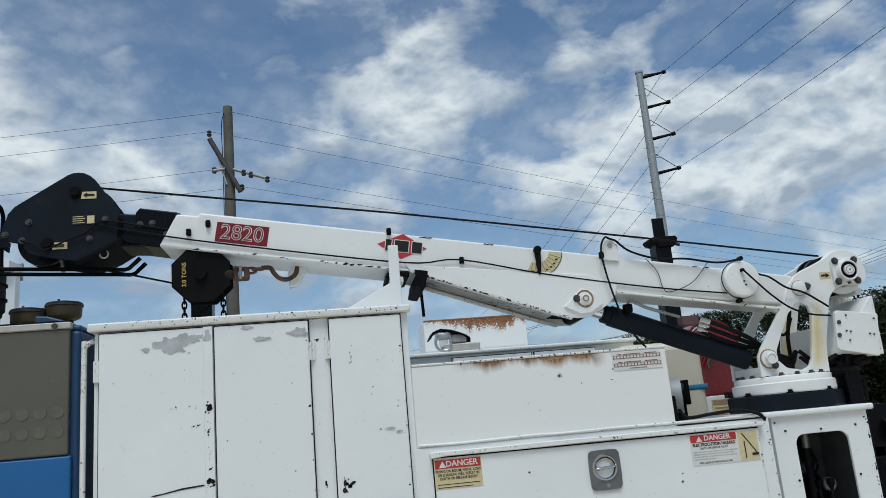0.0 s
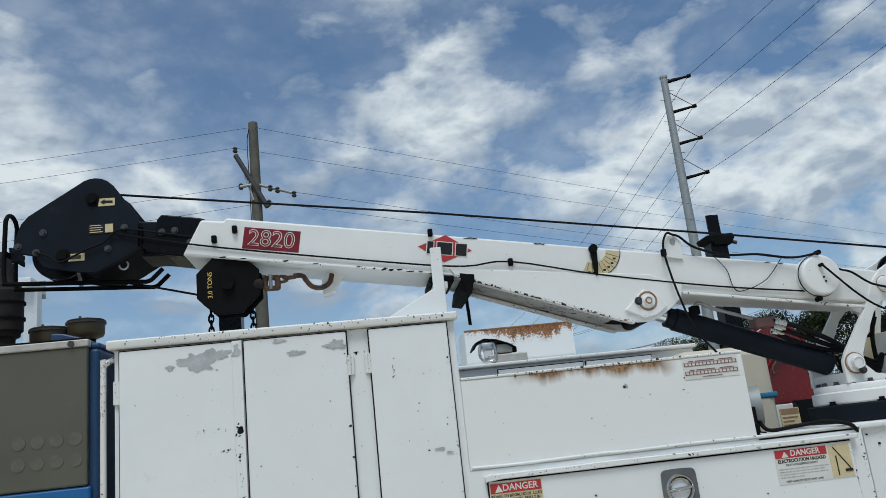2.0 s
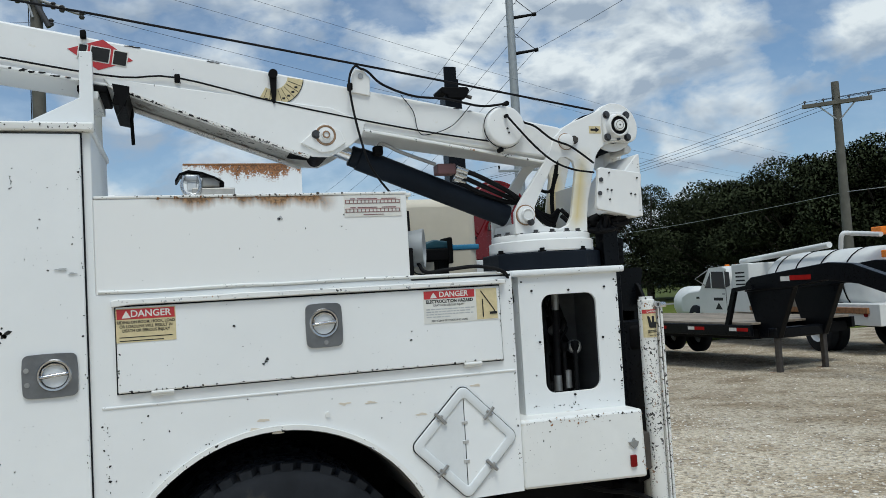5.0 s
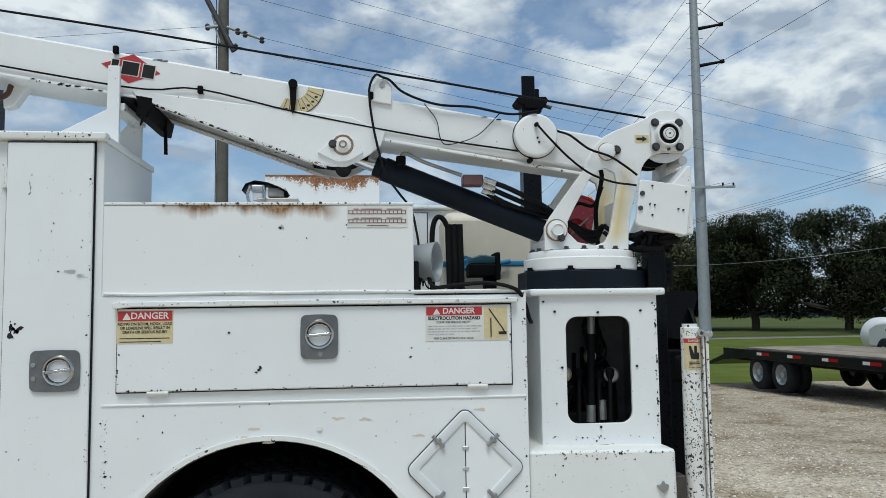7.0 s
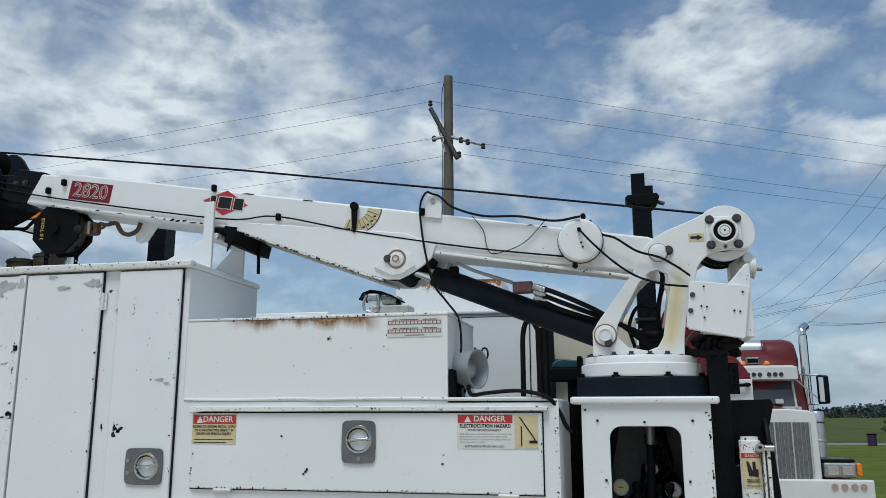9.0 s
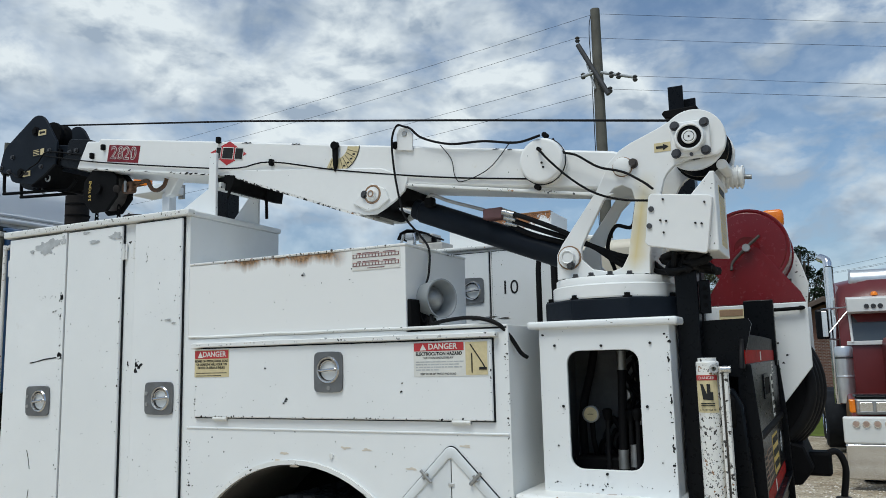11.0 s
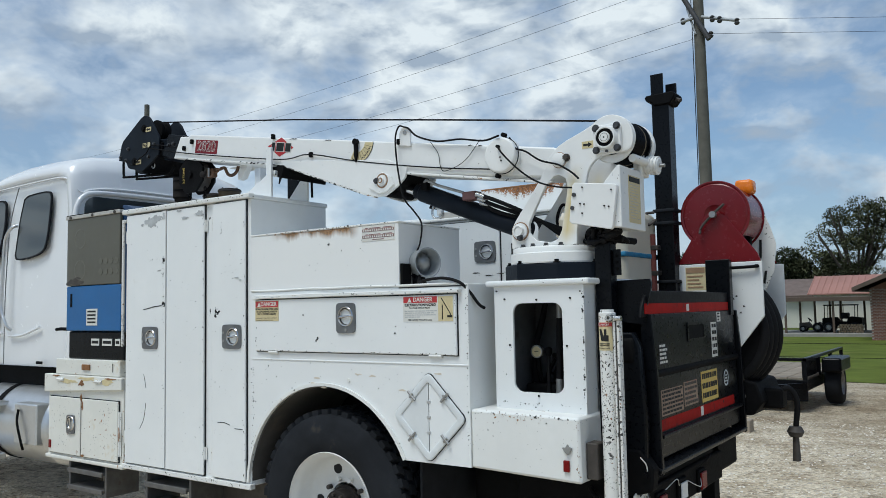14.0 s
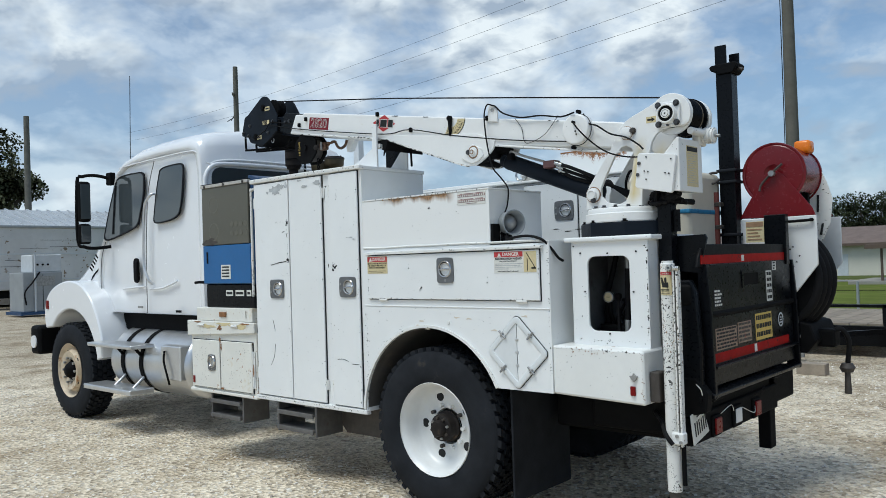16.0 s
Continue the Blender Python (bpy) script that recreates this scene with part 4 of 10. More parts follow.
# ---- upper box ----
def upper_box():
    t = thing("upper_tool_box", (0.57, 0.3, 1.735), "white steel top box with rust along its upper edge", "cabinet")
    part("body", box(0.0045, 1.137, 0.003, 0.565, 1.735, 2.070, 0.003), rust_run("rust_running_down_white_paint", 0.334, 0.060, 0.12, (0.25, 0.145, 0.07), 1.5, 1.0, 0.30, (-0.40, 0.30)), t, "white paint stained brown by rust under the lid")
    part("lid", box(0.006, 1.139, 0.0, 0.57, 2.0705, 2.081, 0.003), white_worn, t)
    chips(along(0.14, 2.076, 0.90, 2.076, 0.003), 46, 0.0045, 0.0, t, 81, hub_rust)
    chips(along(0.20, 2.071, 0.80, 2.071, 0.004), 44, 0.0045, 0.0, t, 82, rusty)
    chips(lambda r: (r.uniform(0.05, 1.1), r.uniform(1.76, 2.03)), 24, 0.0035, 0.003, t, 83)
    blotch(0.645, 1.988, 0.010, 0.007, 0.0024, grey_primer, t, 141, n=12)
    p = part("rating_decal", box(0.888, 1.114, 0.0005, 0.0045, 1.986, 2.068), decal_white, t, "pale load rating decal with faded print")
    for z in (2.046, 2.012):
        part("rule", box(0.892, 1.110, -0.001, 0.001, z + 0.0035, z + 0.0050), faded_red, p)
        for x, w_ in ((0.912, 0.020), (0.940, 0.078), (1.036, 0.058)):
            part("print_bar", box(x, x + w_, -0.001, 0.001, z + 0.0075, z + 0.0105), rating_brown, p)
        part("band", box(0.892, 1.110, -0.001, 0.001, z - 0.0095, z - 0.0075), rating_brown, p)
        for k in range(15):
            part("tick", box(0.893 + k * 0.0152, 0.896 + k * 0.0152, -0.001, 0.001, z - 0.0075, z + 0.0035), rating_brown, p)
    part("print_bar", box(0.962, 1.042, -0.001, 0.001, 1.992, 1.9945), rating_brown, p)
    blotch(0.64, 1.985, 0.006, 0.004, 0.0020, decal_black, t, 140, "paint_chip", 10)
    # ledge between the two levels
    part("ledge", box(1.135, 1.56, 0.0, 0.57, 1.725, 1.742, 0.003), white_worn, t)
    s = thing("siren_speaker", (1.235, 0.16, 1.742), "grey round siren speaker on the cabinet ledge", "speaker")
    ax = Vector((0.92, -0.38, 0.0))
    c = Vector((1.170, 0.150, 1.862))
    part("shell", lathe([(0.0, -0.075), (0.055, -0.07), (0.068, -0.03), (0.078, 0.06), (0.080, 0.072), (0.074, 0.072), (0.068, 0.05), (0.055, 0.0), (0.0, -0.01)], c, ax, 28), galvanised, s)
    part("cone", lathe([(0.052, 0.012), (0.045, 0.02), (0.030, 0.045), (0.0, 0.055)], c, ax, 20), dull_steel, s)
    part("bracket", box(1.138, 1.17, 0.11, 0.19, 1.742, 1.90, 0.004), black_paint, s)
    part("amplifier_plate", box(1.1375, 1.156, 0.010, 0.086, 1.744, 1.858, 0.004), black_dull, s)
    part("coil_wire", tube(curve_pts([(1.15, 0.092, 1.80), (1.165, 0.10, 1.77), (1.175, 0.115, 1.80), (1.18, 0.13, 1.768), (1.185, 0.145, 1.79), (1.20, 0.15, 1.762), (1.23, 0.11, 1.752)]), 0.003, 6), cable_black, s)
    part("cable", tube(curve_pts([(1.2, 0.10, 1.80), (1.22, 0.06, 1.76), (1.30, 0.01, 1.766), (1.42, -0.005, 1.772), (1.52, -0.01, 1.748), (1.56, 0.02, 1.70), (1.585, 0.06, 1.64), (1.60, 0.09, 1.62)]), 0.008), cable_black, s)


# ---- crane pedestal ----
def pedestal():
    t = thing("crane_pedestal", (1.87, 0.4, 0.85), "white steel crane pedestal with a rounded opening onto hoses and gauges", "pedestal")
    part("lower_body", prism([(1.565, 0.862), (1.565, 1.140), (2.13, 1.132), (2.135, 0.845)], 0.0, 0.66, bev=0.012), lower_paint, t)
    x0, x1, z0, z1 = 1.640, 2.118, 1.128, 1.725
    hole = rrect(1.875, 1.429, 0.262, 0.420, 0.045)
    part("front_plate", prism([(x0, z0), (x1, z0), (x1, z1), (x0, z1)], 0.115, 0.130, holes=[hole], bev=0.002), white_paint, t)
    for i, (x, z, rx, rz) in enumerate(((2.110, 1.60, 0.004, 0.009), (2.112, 1.46, 0.003, 0.012), (2.110, 1.30, 0.004, 0.006), (2.10, 1.69, 0.005, 0.003), (1.655, 1.70, 0.005, 0.004), (1.70, 1.30, 0.003, 0.003), (2.07, 1.25, 0.003, 0.002))):
        blotch(x, z, rx, rz, 0.1142, decal_black, t, 160 + i, "paint_chip", 12)
    part("side_plate", box(x1 - 0.012, x1, 0.131, 0.62, z0, z1), white_paint, t)
    part("side_plate", box(x0, x0 + 0.012, 0.131, 0.62, z0, z1), white_paint, t)
    part("back_plate", box(x0 + 0.013, x1 - 0.013, 0.50, 0.512, z0, z1), pedestal_shade, t)
    # dark sheets added over the white side plates to deepen the shade inside
    part("inner_lining", box(x1 - 0.016, x1 - 0.0125, 0.131, 0.498, z0 + 0.002, z1 - 0.002), pedestal_shade, t)
    part("inner_lining", box(x0 + 0.0125, x0 + 0.016, 0.131, 0.498, z0 + 0.002, z1 - 0.002), pedestal_shade, t)
    part("lid", box(1.600, 2.150, 0.095, 0.66, 1.722, 1.750, 0.008), white_paint, t)
    for x, z in ((1.875, 1.655), (1.875, 1.205), (1.725, 1.44), (2.028, 1.44), (1.70, 1.66), (2.05, 1.66)):
        part("screw", cyl((x, 0.110, z), (x, 0.116, z), 0.005, seg=8), decal_black, t)
    v = part("valve_block", box(1.70, 1.90, 0.30, 0.42, 1.14, 1.24, 0.01), black_dull, t)
    part("rod", cyl((1.890, 0.30, 1.26), (1.899, 0.30, 1.565), 0.0165, seg=14), cable_black, t, "black braided hose standing upright")
    part("rod_end", cyl((1.899, 0.30, 1.565), (1.900, 0.30, 1.635), 0.018, seg=8), dull_steel, t)
    part("rod_foot", cyl((1.889, 0.30, 1.20), (1.890, 0.30, 1.27), 0.020, seg=8), dull_steel, t)
    for x, y, top in ((1.838, 0.29, 1.418), (1.925, 0.29, 1.415), (1.960, 0.25, 1.420)):
        lv = part("lever", cyl((x - 0.002, y, 1.20), (x, y, top - 0.03), 0.009, seg=10), cable_black, t)
        part("lever_knob", lathe([(0.0, 0.045), (0.014, 0.043), (0.019, 0.036), (0.018, 0.018), (0.011, 0.0)], (x, y, top - 0.04), (0, 0, 1), 14), black_dull, lv)
    part("filter", lathe([(0.0, 0.0), (0.046, 0.0), (0.048, 0.006), (0.048, 0.12), (0.044, 0.135), (0.0, 0.14)], (1.975, 0.37, 1.20), (0, 0, 1), 24), black_dull, t)
    part("fitting", cyl((1.935, 0.29, 1.21), (1.936, 0.29, 1.29), 0.018, seg=8), dull_steel, t)
    part("supply_hose", tube(curve_pts([(1.72, 0.40, 1.16), (1.715, 0.38, 1.30), (1.72, 0.38, 1.42), (1.75, 0.40, 1.56), (1.77, 0.42, 1.68)]), 0.016), cable_black, t)
    part("supply_hose", tube(curve_pts([(1.83, 0.36, 1.38), (1.85, 0.35, 1.375), (1.875, 0.34, 1.33), (1.885, 0.34, 1.24)]), 0.011), cable_black, t)
    for i in range(9):
        k = (i * 37 % 10) / 10
        part("hose", tube(curve_pts([(1.74 + 0.028 * i, 0.47, 1.14), (1.76 + 0.026 * i, 0.42 - 0.06 * k, 1.22 + 0.05 * k), (1.80 + 0.02 * i, 0.36 + 0.05 * k, 1.30 + 0.08 * k), (1.84 + 0.014 * i, 0.44, 1.24 + 0.2 * k), (1.86 + 0.012 * i, 0.48, 1.30 + 0.25 * k)]), 0.006 + 0.004 * k), cable_black, t)
    for i in range(7):
        k = (i * 53 % 10) / 10
        part("hose", tube(curve_pts([(1.93 + 0.018 * i, 0.46, 1.16), (1.90 + 0.022 * i, 0.38 + 0.06 * k, 1.25 + 0.06 * k), (1.92 + 0.016 * i, 0.37 + 0.07 * k, 1.40), (1.98 - 0.016 * i, 0.36, 1.48 + 0.12 * k), (1.96, 0.44, 1.60 + 0.08 * k)]), 0.007 + 0.003 * k), cable_black, t)
    part("ball_valve", lathe([(0.0, -0.02), (0.022, -0.018), (0.028, 0.0), (0.022, 0.018), (0.0, 0.02)], (1.90, 0.33, 1.47), (0, 1, 0), 18), dull_steel, t)
    for x, y, z, face in ((1.775, 0.281, 1.40, yellowed), (1.976, 0.277, 1.393, decal_white)):
        g = part("gauge", lathe([(0.0, 0.03), (0.030, 0.03), (0.032, 0.0), (0.027, -0.002), (0.026, 0.004)], (x, y, z), (0, 1, 0), 24), dull_steel, t, "round pressure gauge")
        part("dial", cyl((x, y + 0.003, z), (x, y + 0.006, z), 0.026, seg=20), face, g)
        part("needle", box(x - 0.012, x + 0.010, y + 0.001, y + 0.003, z - 0.0012, z + 0.0012), decal_black, g)
        part("stem", tube([(x, y + 0.02, z - 0.028), (x, y + 0.03, z - 0.10), (x, y + 0.07, 1.24)], 0.010), black_dull, g)
    chips(along(2.108, 1.16, 2.112, 1.70, 0.003), 40, 0.0048, 0.115, t, 71)
    chips(along(1.65, 1.165, 2.10, 1.165, 0.010), 26, 0.0035, 0.115, t, 72)
    chips(lambda r: (r.uniform(1.58, 2.11), 0.87 + 0.26 * r.random() ** 0.6), 26, 0.0032, 0.0, t, 73)
    chips(along(1.58, 1.128, 2.12, 1.120, 0.005), 46, 0.0045, 0.0, t, 74, hub_rust)
    chips(along(1.65, 1.118, 1.95, 1.112, 0.012), 34, 0.0050, 0.0, t, 75, rusty)
    chips(along(2.122, 0.87, 2.122, 1.12, 0.004), 24, 0.0045, 0.0, t, 76, rusty)
    part("bullet_light", prism([(2.06, 0.985), (2.075, 0.97), (2.09, 0.985), (2.095, 1.0), (2.08, 1.005), (2.075, 1.015), (2.065, 1.0), (2.05, 1.0)], -0.012, 0.0), dull_steel, t)
    part("red_marker", box(2.053, 2.082, -0.012, 0.0, 0.895, 0.945, 0.004), red_lens, t, "red side marker lens")
    for i, x in enumerate((1.75, 1.80, 1.86)):
        blotch(x, 1.128, 0.05, 0.008, 0.1145, rusty, t, 150 + i, "rust_spot", 14)


# ---- crane ----
CY0, CY1 = 0.215, 0.505     # near and far plate of the turret


def boom_z(x):
    """Height of the boom's upper edge."""
    return 2.715 - 0.1661 * x


def crane():
    t = thing("truck_crane", (1.875, 0.36, 1.745), "white hydraulic truck crane with its boom folded forward", "crane")
    base = part("ring_gear", prism([(1.875 + 0.275 * math.cos(radians(22.5 + 45 * k)), 0.36 + 0.255 * math.sin(radians(22.5 + 45 * k))) for k in range(8)], 1.752, 1.828, "z", bev=0.006), navy_steel, t, "blue-black ring gear housing")
    bolts([(1.875 + 0.25 * math.cos(radians(a)), 0.36 + 0.235 * math.sin(radians(a)), 1.828) for a in (200, 247, 293, 340)], (0, 0, 1), 0.012, 0.016, base, black_dull)
    disc = part("turntable", lathe([(0.0, 0.0), (0.238, 0.0), (0.240, 0.006), (0.240, 0.048), (0.236, 0.052), (0.226, 0.054), (0.226, 0.078), (0.222, 0.082), (0.0, 0.082)], (1.875, 0.36, 1.829), (0, 0, 1), 48), crane_paint, t)
    bolts([(1.875 + 0.205 * math.cos(radians(a)), 0.36 + 0.205 * math.sin(radians(a)), 1.911) for a in range(0, 360, 20)], (0, 0, 1), 0.010, 0.015, disc, bolt_dark)
    outer = [(1.69, 1.912), (1.692, 2.01), (1.715, 2.05), (1.86, 2.245), (1.885, 2.29), (1.905, 2.34), (1.955, 2.39), (2.00, 2.414), (2.05, 2.433), (2.10, 2.453)]
    outer += [(2.226 + 0.116 * math.cos(radians(a)), 2.391 + 0.116 * math.sin(radians(a))) for a in range(134, -34, -8)]
    outer += [(2.312, 2.328), (2.295, 2.325), (2.232, 2.325), (2.205, 2.323), (2.181, 2.317), (2.160, 2.308), (2.142, 2.295), (2.126, 2.277), (2.114, 2.256), (2.102, 2.21), (2.09, 2.17), (2.06, 2.06), (2.048, 1.98), (2.045, 1.912)]
    hole = [(1.93, 2.248), (1.96, 2.255), (1.995, 2.235), (2.005, 2.19), (1.985, 2.08), (1.968, 1.985), (1.945, 1.945), (1.905, 1.93), (1.83, 1.945), (1.79, 1.985), (1.79, 2.03), (1.82, 2.09), (1.885, 2.205)]
    for y in (CY0, CY1 - 0.022):
        part("turret_plate", prism(outer, y, y + 0.022, holes=[hole], bev=0.003), turret_paint, t)
    part("turret_web", box(2.03, 2.045, CY0 + 0.022, CY1 - 0.022, 1.912, 2.13), crane_paint, t)
    part("turret_web", box(1.70, 1.72, CY0 + 0.022, CY1 - 0.022, 1.912, 1.96), crane_paint, t)
    # winch
    w = part("winch", lathe([(0.0, 0.0), (0.075, 0.0), (0.075, 0.20), (0.110, 0.204), (0.110, 0.218), (0.0, 0.222)], (2.226, CY0 + 0.03, 2.397), (0, 1, 0), 36), black_paint, t, "winch drum wound with steel rope")
    part("drum_flange", lathe([(0.0, 0.0), (0.108, 0.0), (0.112, 0.003), (0.112, 0.014), (0.108, 0.017), (0.0, 0.017)], (2.226, CY0 + 0.030, 2.397), (0, 1, 0), 44), crane_paint, w)
    for k in range(14):
        y = CY0 + 0.060 + k * 0.0115
        part("rope_turn", lathe([(0.098 + 0.0062 * math.cos(a), 0.0062 * math.sin(a)) for a in np.linspace(0, 6.283, 7)], (2.226, y, 2.397), (0, 1, 0), 28), rope_tan if k in (0, 12) else black_paint, w)
    wx, wz = 2.221, 2.394
    cap = part("winch_plate", prism(rrect(wx, wz, 0.136, 0.130, 0.016), CY0 - 0.02, CY0, bev=0.004), crane_paint, t)
    part("bearing_boss", lathe([(0.042, -0.026), (0.045, -0.030), (0.050, -0.029), (0.053, -0.022), (0.055, -0.004), (0.060, 0.0)], (wx, CY0 - 0.018, wz), (0, 1, 0), 36), crane_paint, cap)
    part("bearing_cap", lathe([(0.0, -0.022), (0.026, -0.022), (0.030, -0.026), (0.041, -0.025), (0.043, -0.018)], (wx, CY0 - 0.018, wz), (0, 1, 0), 32), black_dull, cap)
    part("shaft_end", lathe([(0.0, -0.034), (0.0165, -0.034), (0.0175, -0.032), (0.0195, -0.032), (0.0205, -0.034), (0.0245, -0.034), (0.026, -0.032), (0.026, -0.018)], (wx, CY0 - 0.018, wz), (0, 1, 0), 28), crane_paint, cap)
    part("shaft_groove", lathe([(0.0178, -0.0328), (0.0195, -0.0328)], (wx, CY0 - 0.018, wz), (0, 1, 0), 28), decal_black, cap)
    part("shaft_centre", cyl((wx, CY0 - 0.0535, wz), (wx, CY0 - 0.051, wz), 0.004, seg=10), decal_black, cap)
    bolts([(wx + dx, CY0 - 0.02, wz + dz_) for dx in (-0.052, 0.052) for dz_ in (-0.052, 0.052)], (0, -1, 0), 0.012, 0.014, cap, bolt_dark)
    part("grease_nipple", cyl((wx + 0.002, CY0 - 0.034, wz - 0.062), (wx + 0.002, CY0 - 0.02, wz - 0.062), 0.006, seg=8), bolt_dark, cap)
    part("rope_roller", cyl((2.315, CY0 + 0.05, 2.30), (2.315, CY1 - 0.05, 2.30), 0.020, seg=16, bev=0.004), crane_paint, t)
    mo = part("hydraulic_motor", cyl((2.300, 0.46, 2.292), (2.372, 0.46, 2.284), 0.040, 0.038, seg=22, bev=0.006), crane_paint, t)
    part("motor_flange", box(2.262, 2.304, 0.40, 0.505, 2.235, 2.345, 0.008), crane_paint, mo)
    part("motor_bracket", prism([(2.262, 2.30), (2.335, 2.335), (2.345, 2.40), (2.31, 2.47), (2.28, 2.49)], 0.470, 0.488, bev=0.003), crane_paint, mo)
    for k in range(4):
        part("motor_fin", cyl((2.312 + 0.016 * k, 0.46, 2.2907 - 0.0018 * k), (2.319 + 0.016 * k, 0.46, 2.2900 - 0.0018 * k), 0.045, seg=22), crane_paint, mo)
    part("motor_port", cyl((2.372, 0.46, 2.284), (2.398, 0.46, 2.281), 0.009, seg=10), dull_steel, mo)
    # boom hinge pin
    pin = part("boom_pin", lathe([(0.0, -0.018), (0.022, -0.018), (0.034, -0.014), (0.036, 0.0)], (1.965, CY0, 2.325), (0, 1, 0), 24), crane_paint, t)
    bolts([(2.005, CY0, 2.332)], (0, -1, 0), 0.013, 0.022, pin, hub_rust)
    part("pin_rim", lathe([(0.035, 0.0), (0.0385, -0.002), (0.040, 0.003)], (1.965, CY0, 2.325), (0, 1, 0), 24), rust_stain, pin)
    d = part("arrow_decal", box(2.087, 2.147, CY0 - 0.0015, CY0 + 0.001, 2.363, 2.397), yellowed, t)
    part("arrow", prism([(2.094, 2.375), (2.120, 2.375), (2.120, 2.368), (2.140, 2.380), (2.120, 2.392), (2.120, 2.385), (2.094, 2.385)], CY0 - 0.0028, CY0 - 0.001), decal_black, d)
    # cylinder
    p0, p1 = Vector((1.742, 0.36, 1.995)), Vector((0.861, 0.36, 2.343))
    u = (p1 - p0).normalized()
    c = part("lift_cylinder", cyl(p0 + 0.03 * u, p0 + 0.765 * u, 0.051, seg=28, bev=0.006), navy_steel, t, "blue-black hydraulic lift cylinder")
    part("gland", cyl(p0 + 0.755 * u, p0 + 0.80 * u, 0.045, seg=28, bev=0.004), navy_steel, c)
    part("rod", cyl(p0 + 0.80 * u, p1, 0.030, seg=20), chrome, c)
    for y in (CY0 - 0.012,):
        pn = part("cylinder_pin", lathe([(0.0, -0.024), (0.020, -0.024), (0.024, -0.010), (0.040, -0.008), (0.042, 0.006)], (1.742, y + 0.008, 1.995), (0, 1, 0), 24), crane_paint, t)
        bolts([(1.742 + 0.012, y - 0.012, 1.995 - 0.034)], (0, -1, 0), 0.011, 0.018, pn, bolt_dark)
        part("pin_washer", lathe([(0.020, -0.026), (0.024, -0.028), (0.027, -0.024), (0.027, -0.012), (0.020, -0.012)], (1.742, y + 0.008, 1.995), (0, 1, 0), 22), crane_paint, pn)
        part("pin_rim", lathe([(0.041, 0.0), (0.0455, -0.002), (0.047, 0.005)], (1.742, y + 0.008, 1.995), (0, 1, 0), 24), rust_stain, pn)
    hv = part("holding_valve", box(1.362, 1.448, 0.265, 0.33, 2.190, 2.236, 0.006), valve_red, t, "dull red holding valve on the cylinder")
    part("pipe", tube(curve_pts([(1.10, 0.29, 2.29), (1.12, 0.275, 2.325), (1.2, 0.28, 2.29), (1.36, 0.285, 2.235)]), 0.008), dull_steel, hv)
    part("elbow", box(1.085, 1.125, 0.27, 0.31, 2.275, 2.315, 0.006), black_dull, hv)
    for i in range(3):
        part("hydraulic_hose", tube(curve_pts([(1.45, 0.27 + 0.02 * i, 2.215 - 0.02 * i), (1.55, 0.27 + 0.02 * i, 2.18 - 0.03 * i), (1.70, 0.29 + 0.02 * i, 2.11 - 0.02 * i), (1.80, 0.32, 2.05), (1.93, 0.36, 2.0 - 0.02 * i), (1.99, 0.38, 2.03)]), 0.011), cable_black, hv)
        part("hose_fitting", cyl((1.45, 0.27 + 0.02 * i, 2.215 - 0.02 * i), (1.50, 0.27 + 0.02 * i, 2.197 - 0.02 * i), 0.014, seg=10), steel, hv)
    # boom
    y0, y1 = 0.222, 0.490

    def beam(xa, xb, up, down, ya, yb, bev=0.012):
        return prism([(xa, boom_z(xa) + up), (xb, boom_z(xb) + up), (xb - 0.03, boom_z(xb) + down), (xa - 0.02, boom_z(xa) + down)], ya, yb, bev=bev)

    boom = part("boom", prism([(-0.88, boom_z(-0.88)), (1.93, boom_z(1.93)), (1.965, 2.38), (1.965, 2.27), (1.88, boom_z(1.88) - 0.150), (0.9, boom_z(0.9) - 0.178), (-0.50, boom_z(-0.5) - 0.182), (-1.06, boom_z(-1.06) - 0.178), (-0.982, boom_z(-0.982) - 0.018), (-0.89, boom_z(-0.89) - 0.016)], y0, y1, bev=0.012), crane_paint, t)
    for ya in (y0 - 0.010, y1 - 0.004):
        part("belly_plate", prism([(0.035, 2.56), (0.055, 2.531), (0.72, 2.289), (0.815, 2.258), (0.878, 2.256), (0.925, 2.277), (0.975, 2.306), (1.022, 2.345), (1.04, 2.40), (0.9, 2.46)], ya, ya + 0.014, bev=0.003), crane_paint, t)
    part("belly_floor", prism([(0.06, 2.54), (0.07, 2.534), (0.70, 2.303), (0.735, 2.292), (0.735, 2.315), (0.70, 2.318)], y0 + 0.0045, y1 - 0.0045), worn_shaded_under, t, "dirty chipped underside of the boom's belly, toned down for shade")
    part("belly_channel", prism([(0.735, 2.30), (0.88, 2.285), (0.965, 2.325), (1.0, 2.40), (0.735, 2.40)], y0 + 0.0045, y1 - 0.0045), black_dull, t)
    part("boss", lathe([(0.02, -0.118), (0.034, -0.116), (0.034, 0.116), (0.02, 0.118)], (0.862, 0.356, 2.292), (0, 1, 0), 20), black_dull, t)
    for ya, yb in ((y0 - 0.016, y0 + 0.020), (y1 - 0.020, y1 + 0.016)):
        part("belly_flange", prism([(0.055, 2.522), (0.72, 2.280), (0.80, 2.254), (0.80, 2.263), (0.72, 2.290), (0.055, 2.533)], ya, yb), heavy_chips, t)
    # paint knocked off along the lower edges of the boom
    rk = random.Random(77)
